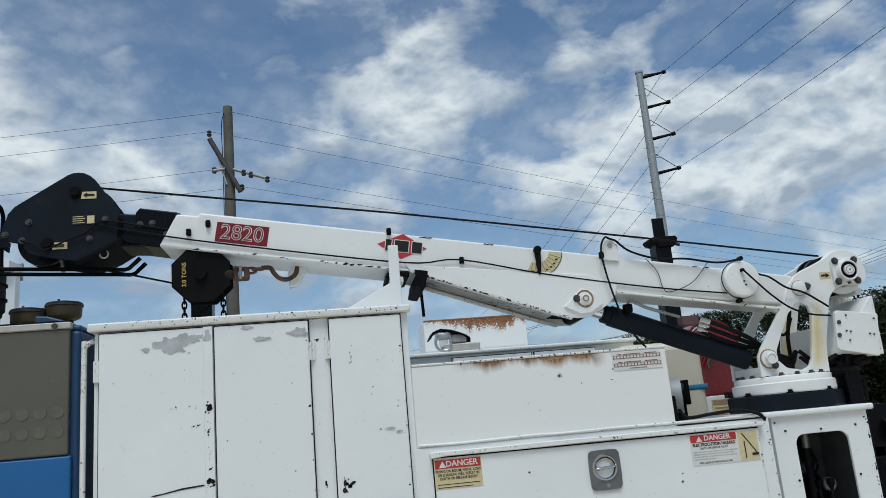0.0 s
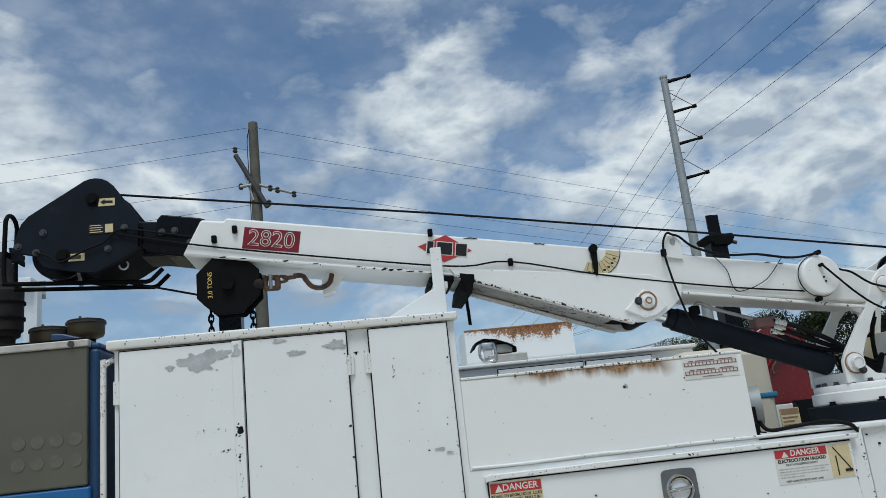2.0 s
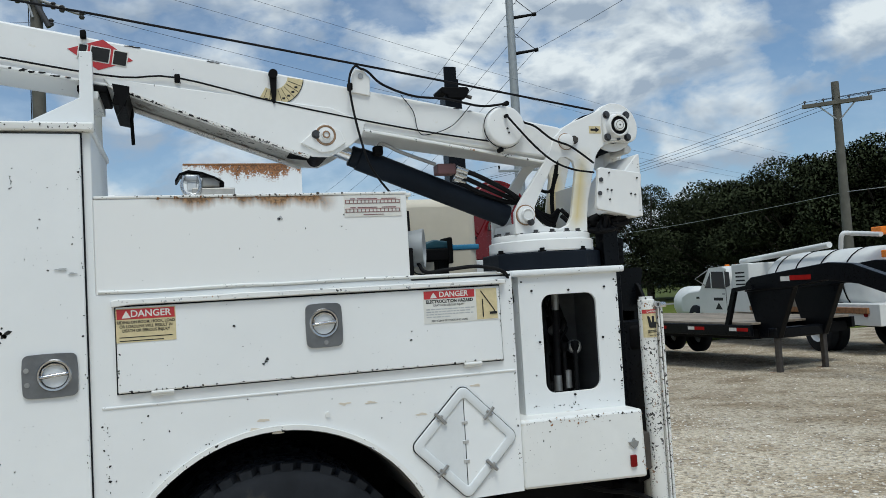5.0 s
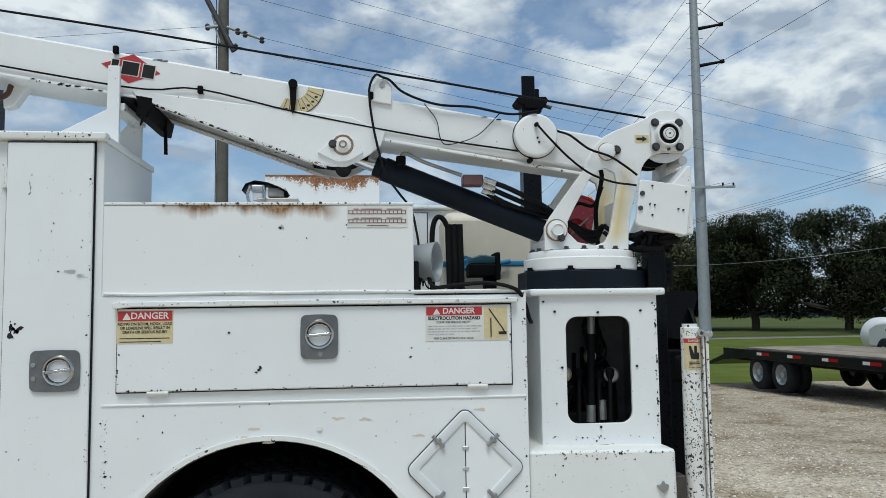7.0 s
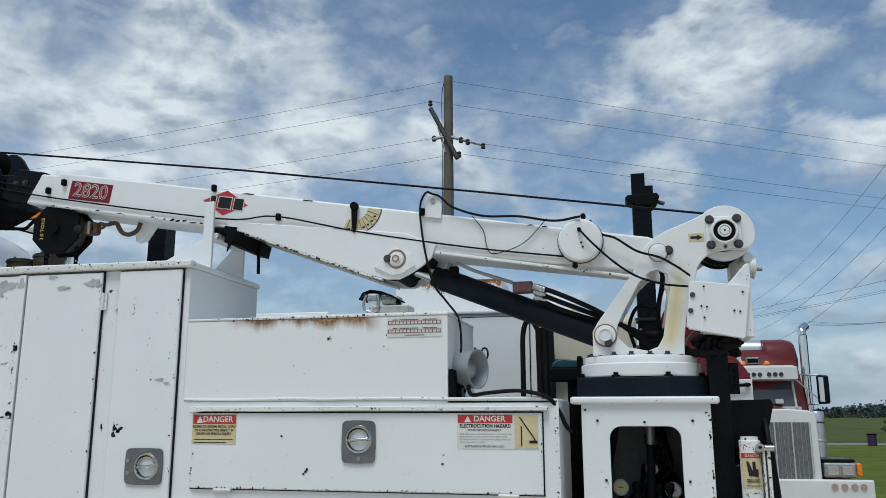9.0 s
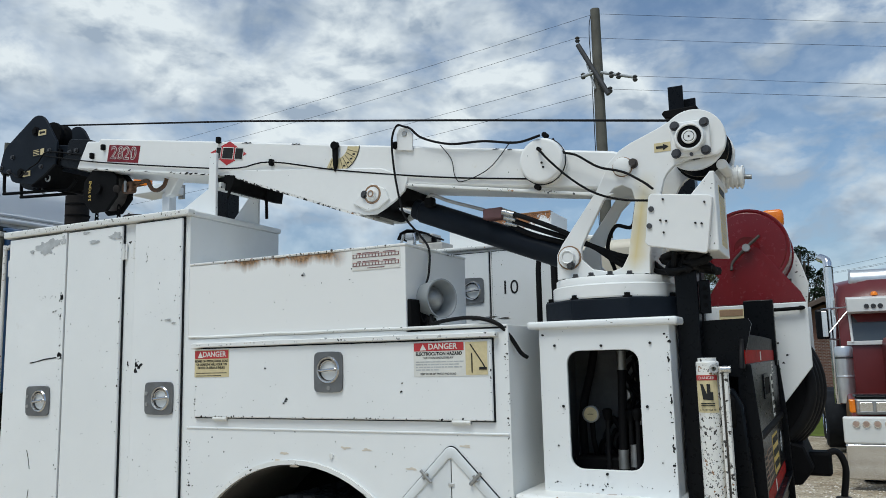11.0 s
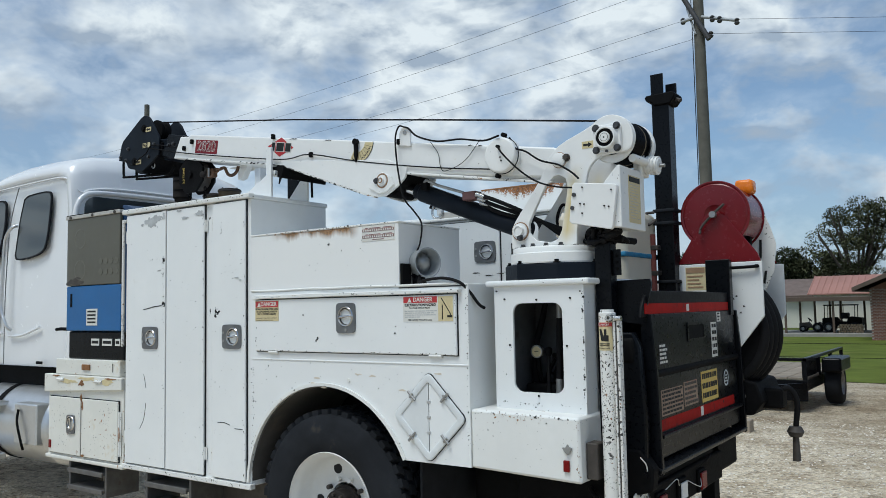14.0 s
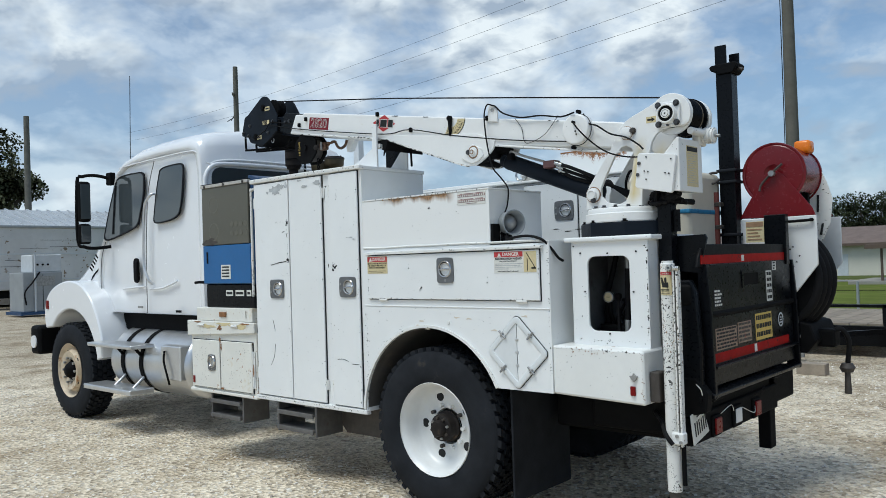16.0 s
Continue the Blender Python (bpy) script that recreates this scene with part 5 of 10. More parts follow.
    for i in range(34):
        u0 = rk.uniform(0.0, 0.97)
        du = rk.uniform(0.006, 0.04) * (1 if rk.random() < 0.7 else 0.4)
        h_ = rk.uniform(0.003, 0.009)
        x_a, x_b = 0.055 + 0.665 * u0, 0.055 + 0.665 * min(1.0, u0 + du)
        z_a, z_b = 2.522 - 0.242 * u0, 2.522 - 0.242 * min(1.0, u0 + du)
        part("paint_chip", prism([(x_a, z_a - 0.001), (x_b, z_b - 0.001), (x_b - 0.002, z_b + h_), (x_a + 0.003, z_a + h_ * 0.7)], y0 - 0.0175, y0 - 0.0155), decal_black, boom, smooth=False)
    for i in range(16):
        x_a = rk.uniform(-0.95, 0.0)
        blotch(x_a, boom_z(x_a) - 0.176 + rk.uniform(0.0, 0.006), rk.uniform(0.004, 0.016), rk.uniform(0.002, 0.004), y0 - 0.0065, decal_black, boom, 900 + i, "paint_chip", 9)
    for i in range(7):
        x_a = rk.choice((0.13, 0.17, 0.2, 0.42, 0.44, 1.45, 1.5)) + rk.uniform(-0.02, 0.02)
        blotch(x_a, boom_z(x_a) - 0.005, rk.uniform(0.006, 0.02), 0.002, y0 - 0.0005, decal_black, boom, 930 + i, "paint_chip", 9)
    lug = part("pin_lug", prism([(0.765, 2.312), (0.845, 2.272), (0.895, 2.278), (0.95, 2.312), (0.93, 2.362), (0.86, 2.395)], y0 - 0.022, y0 - 0.009, bev=0.003), crane_paint, t)
    part("lug_pin", lathe([(0.0, -0.016), (0.018, -0.016), (0.020, -0.006), (0.032, -0.004), (0.034, 0.004)], (0.868, y0 - 0.022, 2.343), (0, 1, 0), 20), crane_paint, lug)
    part("pin_washer", lathe([(0.034, -0.001), (0.040, -0.003), (0.044, 0.001)], (0.868, y0 - 0.022, 2.343), (0, 1, 0), 20), rust_stain, lug)
    part("pin_face", lathe([(0.010, -0.019), (0.014, -0.019), (0.016, -0.016)], (0.868, y0 - 0.022, 2.343), (0, 1, 0), 18), rust_stain, lug)
    bolts([(0.828, y0 - 0.022, 2.346)], (0, -1, 0), 0.012, 0.016, lug, bolt_dark)
    part("boom_step", beam(-0.88, 1.93, -0.168, -0.176, y0 - 0.006, y0 + 0.01, 0.002), white_worn, boom)
    # logo decal: plain shapes only
    lx, lz, ang = 0.029, 2.650, math.atan(-0.1661)

    def on_boom(x, z, uv):
        return [(x + u_ * math.cos(ang) - v_ * math.sin(ang), z + u_ * math.sin(ang) + v_ * math.cos(ang)) for u_, v_ in uv]

    lg = part("logo_decal", prism(on_boom(lx, lz, [(-0.116, 0), (0, 0.060), (0.116, 0), (0, -0.060)]), y0 - 0.0015, y0 + 0.001), decal_red, boom, "red diamond logo decal")
    for k, w_ in ((-0.064, 0.026), (-0.002, 0.064), (0.070, 0.046)):
        for grow_, dep, mt in ((0.004, 0.0015, decal_white), (0.0, 0.003, decal_black)):
            hw, hh = w_ / 2 + grow_, 0.026 + grow_
            part("logo_bar", prism(on_boom(lx + k * 0.98, lz + k * -0.166, [(-hw, -hh), (hw, -hh), (hw, hh), (-hw, hh)]), y0 - 0.0005 - dep, y0 - 0.001), mt, lg)
    # model number decal
    nx = -0.695
    nz = boom_z(nx) - 0.082
    sg = part("number_decal", prism(on_boom(nx, nz, [(-0.117, -0.046), (0.117, -0.046), (0.117, 0.046), (-0.117, 0.046)]), y0 - 0.0015, y0 + 0.001), number_red, boom, "dark red model number decal")
    words("2820", 0.098, facing_side(nx, y0 - 0.0024, nz, math.degrees(-ang)), decal_white, sg, grow=0.0016)
    words("2820", 0.098, facing_side(nx, y0 - 0.0036, nz, math.degrees(-ang)), number_dark, sg, "number_fill", grow=-0.0016)
    # boom angle gauge: a fan hung round its pivot, with a plumb pointer
    fx, fz = 0.668, 2.593

    def fan_pt(r, a):
        return fx + r * math.cos(radians(a)), fz + r * math.sin(radians(a))

    fan = part("angle_gauge", prism([fan_pt(0.124, a) for a in range(-120, -7, 8)] + [fan_pt(0.060, a) for a in range(-8, -121, -8)], y0 - 0.0015, y0 + 0.001), yellowed, boom, "yellowed boom angle gauge with a black pointer")
    for a in range(-112, -10, 13):
        (ua, va), (ub, vb) = fan_pt(0.064, a), fan_pt(0.120, a)
        part("tick", tube([(ua, y0 - 0.002, va), (ub, y0 - 0.002, vb)], 0.0011, 4), decal_black, fan)
    part("fan_rim", prism([fan_pt(0.1255, a) for a in range(-121, -6, 5)] + [fan_pt(0.1225, a) for a in range(-6, -122, -5)], y0 - 0.003, y0), decal_black, fan)
    for a in (-106, -93, -67, -54, -41, -28):
        (ua, va) = fan_pt(0.104, a)
        part("scale_mark", box(ua - 0.006, ua + 0.006, y0 - 0.0022, y0, va - 0.004, va + 0.004), decal_black, fan)
    part("pointer", prism([(fx - 0.015, fz), (fx + 0.015, fz), (fx + 0.010, fz - 0.085), (fx + 0.003, fz - 0.120), (fx - 0.004, fz - 0.120), (fx - 0.010, fz - 0.085)], y0 - 0.02, y0 - 0.006, bev=0.003), black_dull, fan)
    part("pivot", cyl((fx, y0 - 0.026, fz), (fx, y0 - 0.005, fz), 0.018, seg=16), black_dull, fan)
    for x, dzz in ((-0.03, 0.005), (0.30, -0.098), (-0.93, -0.10), (-0.845, -0.05), (0.98, -0.0)):
        part("cable_clip", box(x - 0.009, x + 0.012, y0 - 0.020, y0 + 0.004, boom_z(x) + dzz - 0.018, boom_z(x) + dzz + 0.014, 0.005), black_dull, boom)
    part("control_cable", tube(curve_pts([(-1.35, y0 - 0.008, boom_z(-1.35) - 0.11), (-0.9, y0 - 0.008, boom_z(-0.9) - 0.135), (-0.2, y0 - 0.010, boom_z(-0.2) - 0.142), (0.1, y0 - 0.012, boom_z(0.1) - 0.135), (0.30, y0 - 0.012, boom_z(0.3) - 0.098), (0.7, y0 - 0.010, boom_z(0.7) - 0.125), (1.2, y0 - 0.008, boom_z(1.2) - 0.135), (1.62, y0 - 0.008, boom_z(1.62) - 0.125)], 4), 0.0036, 6), cable_black, boom)
    # tab with cable loop
    tb = part("cable_tab", prism([(0.985, boom_z(0.98) - 0.025), (1.065, boom_z(1.06) - 0.025), (1.068, boom_z(1.06) + 0.05), (1.045, boom_z(1.06) + 0.08), (1.005, boom_z(1.0) + 0.08), (0.988, boom_z(1.0) + 0.05)], y0 - 0.012, y0 - 0.002, bev=0.003), crane_paint, boom)
    part("tab_screw", cyl((1.028, y0 - 0.016, 2.595), (1.028, y0 - 0.011, 2.595), 0.012, seg=12), dull_steel, tb)
    part("loop_cable", tube(curve_pts([(1.03, y0 - 0.02, 2.625), (1.0, y0 - 0.03, 2.63), (0.975, y0 - 0.03, 2.57), (0.985, y0 - 0.035, 2.45), (1.01, y0 - 0.04, 2.32), (1.04, y0 - 0.04, 2.22), (1.09, y0 - 0.02, 2.15), (1.14, 0.20, 2.08), (1.16, 0.16, 1.98), (1.165, 0.12, 1.92)]), 0.0048), cable_black, tb)
    part("loop_cable", tube(curve_pts([(1.03, y0 - 0.02, 2.625), (1.06, y0 - 0.02, 2.612), (1.12, y0 - 0.02, 2.56), (1.25, y0 - 0.02, 2.515), (1.40, y0 - 0.02, 2.505), (1.55, y0 - 0.03, 2.475), (1.66, y0 - 0.06, 2.48)]), 0.0052), cable_black, tb)
    part("thin_wire", tube(curve_pts([(1.20, y0 - 0.01, 2.52), (1.25, y0 - 0.01, 2.45), (1.265, y0 - 0.01, 2.375), (1.30, y0 - 0.01, 2.35), (1.42, y0 - 0.01, 2.39), (1.52, y0 - 0.01, 2.49)]), 0.0019, 5), cable_black, tb)
    # cord reel
    rl = part("cord_reel", lathe([(0.0, -0.045), (0.078, -0.045), (0.0805, -0.0448), (0.086, -0.043), (0.0895, -0.038), (0.0905, -0.034), (0.0905, -0.031), (0.0905, -0.016), (0.0925, -0.0155), (0.0925, 0.018), (0.0925, 0.020), (0.0, 0.020)], (1.657, 0.215, 2.384), (0, 1, 0), 40), crane_paint, t, "white round anti-two-block cord reel")
    part("reel_bolt", cyl((1.655, 0.150, 2.425), (1.655, 0.170, 2.425), 0.008, seg=10), black_dull, rl)
    part("rim_gap", lathe([(0.0912, -0.0165), (0.0945, -0.0165), (0.0945, -0.013), (0.0912, -0.013)], (1.657, 0.215, 2.384), (0, 1, 0), 40), rubber, rl)
    for dx, dzz in ((0.004, -0.012), (0.010, -0.030)):
        part("reel_screw", cyl((1.657 + dx, 0.166, 2.384 + dzz), (1.657 + dx, 0.171, 2.384 + dzz), 0.0045, seg=8), decal_black, rl)
    for dx, dzz in ((0.02, 0.1), (-0.02, -0.105)):
        part("reel_clip", cyl((1.652 + dx, 0.18, 2.387 + dzz), (1.652 + dx, 0.21, 2.387 + dzz), 0.011, seg=10), black_dull, rl)
    part("reel_cable", tube(curve_pts([(1.655, 0.152, 2.425), (1.70, 0.145, 2.37), (1.78, 0.15, 2.29), (1.87, 0.16, 2.225), (1.97, 0.17, 2.19), (2.07, 0.165, 2.175)]), 0.0045), cable_black, rl)
    part("reel_cable", tube(curve_pts([(1.70, 0.20, 2.47), (1.74, 0.185, 2.41), (1.80, 0.18, 2.385), (1.88, 0.185, 2.33), (1.97, 0.19, 2.30), (2.04, 0.19, 2.255), (2.08, 0.18, 2.22)]), 0.0048), cable_black, rl)
    # control box
    cb = part("control_box", prism([(2.072, 2.184), (2.083, 2.193), (2.284, 2.166), (2.291, 2.158), (2.264, 1.970), (2.256, 1.963), (2.062, 2.004), (2.051, 2.016)], 0.128, 0.150, bev=0.003), crane_paint, t, "white control box cover with bolt holes")
    part("box_body", prism([(2.19, 2.15), (2.285, 2.255), (2.30, 2.255), (2.30, 1.970), (2.12, 1.99)], 0.150, 0.44, bev=0.004), crane_paint, cb)
    dc = part("box_decal", box(2.300, 2.3018, 0.24, 0.38, 2.0, 2.22), yellowed, cb, "faded instruction decal")
    part("header", box(2.3014, 2.3030, 0.245, 0.375, 2.190, 2.214), decal_black, dc)
    for k in range(13):
        part("print_bar", box(2.3014, 2.3026, 0.252, 0.368 - 0.02 * (k % 3), 2.176 - k * 0.013, 2.178 - k * 0.013), grey_primer, dc)
    for x, z in ((2.080, 2.136), (2.070, 2.075), (2.123, 2.167), (2.264, 2.142), (2.110, 2.092), (2.130, 2.088), (2.229, 2.071), (2.250, 2.067), (2.119, 2.047)):
        part("bolt_hole", cyl((x, 0.122, z), (x, 0.130, z), 0.010 if x < 2.09 else 0.0038, seg=10), bolt_dark if x < 2.09 else decal_black, cb)
    rl_ = random.Random(9)
    for i in range(12):
        q = [Vector((2.07 + rl_.uniform(0, 0.19), 0.20 + rl_.uniform(0, 0.2), 1.915 + rl_.uniform(0, 0.07))) for _ in range(4)]
        part("loom", tube(curve_pts([Vector((2.10 + 0.013 * i, 0.26, 1.985))] + q), 0.006 + 0.005 * (i % 3)), cable_black, t)
    for i in range(2):
        part("loom", tube(curve_pts([(2.14 + 0.03 * i, 0.20 + 0.03 * i, 1.98), (2.12 + 0.02 * i, 0.22, 1.92 - 0.01 * i), (2.04 + 0.03 * i, 0.30, 1.935), (1.98, 0.34, 2.0 + 0.03 * i)]), 0.010), cable_black, t)
    part("inner_hose", tube(curve_pts([(1.97, 0.40, 1.95), (1.96, 0.38, 2.1), (1.985, 0.36, 2.25), (1.95, 0.36, 2.32)]), 0.010), cable_black, t)
    part("inner_hose", tube(curve_pts([(1.86, 0.44, 1.96), (1.84, 0.42, 2.05), (1.88, 0.40, 2.13), (1.95, 0.38, 2.12), (1.985, 0.36, 2.2)]), 0.008), cable_black, t)
    # extension and head
    ext = part("extension", prism([(-1.27, 2.735), (-1.27, 2.888), (-1.15, 2.878), (-0.98, boom_z(-0.98) - 0.03), (-0.98, boom_z(-0.98) - 0.16)], 0.262, 0.458, bev=0.006), navy_steel, t)
    part("extension_cap", prism([(-1.165, 2.882), (-1.146, 2.903), (-0.99, 2.876), (-0.967, 2.868), (-1.055, 2.738), (-1.053, 2.712), (-1.205, 2.742), (-1.236, 2.766), (-1.215, 2.80), (-1.17, 2.82)], 0.244, 0.476, bev=0.005), black_paint, ext)
    head = [(-1.733, 2.783), (-1.714, 2.853), (-1.700, 2.897), (-1.672, 2.930), (-1.452, 3.068), (-1.430, 3.076), (-1.406, 3.078), (-1.380, 3.073), (-1.356, 3.060), (-1.335, 3.040), (-1.233, 2.893), (-1.238, 2.757), (-1.295, 2.721), (-1.408, 2.668), (-1.46, 2.674), (-1.58, 2.700), (-1.612, 2.712), (-1.640, 2.757), (-1.70, 2.772)]
    for y in (0.225, 0.485):
        part("head_plate", prism(head, y, y + 0.014, bev=0.003), navy_steel, t)
    part("head_sheave", lathe([(0.0, 0.0), (0.112, 0.0), (0.112, 0.02), (0.09, 0.04), (0.112, 0.06), (0.112, 0.08), (0.0, 0.08)], (-1.578, 0.32, 2.788), (0, 1, 0), 36), black_paint, t)
    part("top_sheave", lathe([(0.0, 0.0), (0.08, 0.0), (0.08, 0.02), (0.064, 0.04), (0.08, 0.06), (0.08, 0.08), (0.0, 0.08)], (-1.41, 0.32, 2.982), (0, 1, 0), 28), black_dull, t)
    part("head_flange", prism([(-1.225, 2.762), (-1.30, 2.715), (-1.41, 2.662), (-1.41, 2.652), (-1.29, 2.70), (-1.215, 2.745)], 0.205, 0.505, bev=0.003), black_dull, t)
    part("head_cable", tube(curve_pts([(-1.64, 0.214, 2.772), (-1.585, 0.212, 2.75), (-1.545, 0.212, 2.722), (-1.50, 0.212, 2.735), (-1.44, 0.212, 2.765), (-1.37, 0.212, 2.79), (-1.30, 0.212, 2.84), (-1.14, 0.225, 2.815), (-1.02, 0.232, 2.79)]), 0.004), cable_black, t)
    part("head_spacer", box(-1.30, -1.225, 0.24, 0.485, 2.74, 2.86, 0.006), black_dull, t)
    bolts([(-1.417, 0.225, 2.982), (-1.531, 0.225, 2.750)], (0, -1, 0), 0.019, 0.014, t, black_dull)
    bolts([(-1.611, 0.225, 2.854), (-1.707, 0.225, 2.802), (-1.637, 0.225, 2.772), (-1.29, 0.225, 2.852), (-1.356, 0.225, 2.766), (-1.145, 0.244, 2.825), (-1.092, 0.244, 2.828), (-1.03, 0.238, 2.77)], (0, -1, 0), 0.010, 0.012, t, bolt_dark)
    k = part("arrow_decal", box(-1.393, -1.328, 0.2225, 0.2262, 2.951, 2.984), yellowed, t)
    part("arrow", prism([(-1.385, 2.968), (-1.368, 2.980), (-1.368, 2.974), (-1.336, 2.972), (-1.336, 2.962), (-1.368, 2.963), (-1.368, 2.956)], 0.2212, 0.2228), decal_black, k)
    k = part("rating_label", box(-1.432, -1.332, 0.2225, 0.2262, 2.832, 2.874), decal_black, t)
    part("label_field", box(-1.366, -1.335, 0.2212, 0.2228, 2.835, 2.871), yellowed, k)
    for i in range(4):
        part("print_bar", box(-1.427, -1.376 - 0.007 * (i % 2), 0.2212, 0.2228, 2.838 + 0.0095 * i, 2.841 + 0.0095 * i), yellowed, k)
    k = part("worn_decal", box(-1.511, -1.448, 0.2225, 0.2262, 2.724, 2.755), yellowed, t)
    part("worn_print", box(-1.503, -1.462, 0.2212, 0.2228, 2.732, 2.748), hub_rust, k)
    # narrow hairpin guard in front of the head and back beneath it
    legs = [(-1.22, 2.634), (-1.30, 2.639), (-1.755, 2.668), (-1.782, 2.676), (-1.793, 2.70), (-1.795, 2.80), (-1.793, 2.93)]
    tips = [(-1.158, 2.684), (-1.19, 2.654)]
    near_leg = [(x, 0.305, z) for x, z in tips + legs]
    bend = [(-1.793, 0.305 + 0.056 * (1 - math.cos(a)), 2.93 + 0.05 * math.sin(a)) for a in np.linspace(0.3, 2.84, 7)]
    far_leg = [(x, 0.417, z) for x, z in reversed(tips + legs)]
    part("guard_bar", tube(curve_pts(near_leg + bend + far_leg, 3), 0.0094), black_dull, t)
    part("guard_tie", box(-1.797, -1.789, 0.305, 0.50, 2.79, 2.815, 0.003), black_dull, t)
    part("guard_gusset", prism([(-1.799, 2.84), (-1.787, 2.84), (-1.735, 2.80), (-1.735, 2.78), (-1.787, 2.775)], 0.352, 0.364, bev=0.002), navy_steel, t)
    for x in (-1.475, -1.505):
        part("guard_hanger", cyl((x, 0.36 if x < -1.49 else 0.31, 2.65), (x, 0.30, 2.74), 0.008, seg=10), black_dull if x > -1.49 else dull_steel, t)
    part("eye_bolt", lathe([(0.018 + 0.004 * math.cos(a), 0.004 * math.sin(a)) for a in np.linspace(0, 6.283, 7)], (-1.293, 0.222, 2.690), (0, 1, 0), 14), dull_steel, t)
    # hoist rope from winch to head
    part("hoist_rope", tube([(2.20, 0.36, 2.507), (1.2, 0.36, 2.668), (0.0, 0.36, 2.855), (-1.36, 0.36, 3.045)], 0.005, 8), cable_black, t)
    part("hoist_rope", tube([(-1.50, 0.34, 2.685), (-1.24, 0.34, 2.625), (-0.95, 0.34, 2.545)], 0.0045, 6), cable_black, t)
    part("hook_eye", prism([(-0.47, boom_z(-0.5) - 0.17), (-0.40, boom_z(-0.4) - 0.17), (-0.46, boom_z(-0.4) - 0.26), (-0.50, boom_z(-0.4) - 0.27), (-0.505, boom_z(-0.5) - 0.22)], 0.33, 0.38, bev=0.004), crane_paint, boom)
    # hook block
    hb = thing("hook_block", (-0.88, 0.30, 2.43), "black octagonal snatch block with a rusty hook and chains", "hook block")
    cx, cz = -0.882, 2.578
    octa = [(cx + 0.138 * math.cos(radians(22.5 + 45 * k)), cz + 0.135 * math.sin(radians(22.5 + 45 * k))) for k in range(8)]
    for y in (0.232, 0.332):
        part("cheek_plate", prism(octa, y, y + 0.018, bev=0.004), black_dull, hb)
    part("block_sheave", cyl((cx, 0.25, cz), (cx, 0.335, cz), 0.105, seg=28), hub_rust, hb)
    part("axle_nut", cyl((cx, 0.215, cz), (cx, 0.235, cz), 0.026, seg=16), black_dull, hb)
    words("3.0 TONS", 0.027, pose(cx - 0.072, 0.2310, cz, 90, -90, 0), decal_yellow, hb)
    part("swivel", lathe([(0.0, -0.010), (0.018, -0.010), (0.022, -0.005), (0.022, 0.010), (0.0, 0.012)], (cx + 0.122, 0.240, cz - 0.010), (0, 1, 0), 20), soot, hb)
    part("yoke", prism([(p[0], p[1]) for p in rrect(cx + 0.172, cz - 0.002, 0.072, 0.062, 0.014)], 0.262, 0.300, holes=[rrect(cx + 0.170, cz - 0.002, 0.030, 0.030, 0.006)], bev=0.005), block_rust, hb)
    part("yoke_pin", cyl((cx + 0.170, 0.255, cz - 0.03), (cx + 0.170, 0.255, cz + 0.03), 0.008, seg=10), dull_steel, hb)
    for k in range(2):
        o = cx + 0.215 + 0.032 * k
        ring = [(o + 0.026 * math.cos(a), 0.281 + (0.012 * math.sin(a) if k else 0.0), cz + 0.012 + 0.004 * k + (0.0 if k else 0.013 * math.sin(a))) for a in np.linspace(0, 6.283, 12)[:-1]]
        part("shackle", tube(ring, 0.0065, 8, closed=True), block_rust, hb)
    part("hook", tube(curve_pts([(cx + 0.262, 0.285, cz + 0.022), (cx + 0.300, 0.285, cz + 0.020), (cx + 0.318, 0.285, cz - 0.006), (cx + 0.340, 0.285, cz - 0.030), (cx + 0.375, 0.287, cz - 0.038), (cx + 0.412, 0.292, cz - 0.018), (cx + 0.424, 0.298, cz + 0.020)]), 0.011), block_rust, hb)
    for x0 in (-0.965, -0.795):
        for k in range(5):
            z = 2.475 - k * 0.026
            ring = [(x0 + (0.010 * math.cos(a) if k % 2 else 0), 0.29 + (0 if k % 2 else 0.010 * math.cos(a)), z + 0.019 * math.sin(a)) for a in np.linspace(0, 6.283, 10)[:-1]]
            part("chain_link", tube(ring, 0.004, 6, closed=True), black_dull, hb)


def boom_rest():
    t = thing("boom_rest", (-0.1, 0.2, 2.33), "white steel boom rest bracket with a black cross bar", "bracket")
    part("gusset", prism([(-0.30, 2.332), (0.004, 2.332), (0.004, 2.645), (-0.042, 2.645), (-0.044, 2.47), (-0.27, 2.352)], 0.165, 0.182, bev=0.003), white_paint, t)
    part("gusset", prism([(-0.20, 2.332), (0.004, 2.332), (0.004, 2.50), (-0.042, 2.50)], 0.48, 0.495, bev=0.003), white_paint, t)
    part("saddle", box(-0.04, 0.02, 0.183, 0.48, 2.47, 2.50, 0.004), white_worn, t)
    part("saddle_pad", box(-0.055, 0.05, 0.20, 0.47, 2.50, 2.528, 0.006), black_dull, t)
    b = B()
    box(-0.024, 0.024, -0.19, 0.19, -0.034, 0.030, 0.003, b, m=pose(0.098, 0.345, 2.475, 0, 12, 0))
    part("cross_bar", b, black_dull, t)
    part("flap", prism([(0.070, 2.522), (0.130, 2.512), (0.128, 2.485), (0.112, 2.45), (0.100, 2.425), (0.086, 2.402), (0.092, 2.44), (0.084, 2.475), (0.074, 2.492)], 0.150, 0.160), black_dull, t, "torn black rubber flap")
    part("chain", tube([(0.12, 0.40, 2.50), (0.125, 0.40, 2.34)], 0.008, 6), black_dull, t)


tall_cabinet()
drawer_cabinet()
upper_box()
pedestal()
crane()
boom_rest()

# ---- truck: chassis, cab, wheels ----
TRUCK_MID = 1.22      # centre line


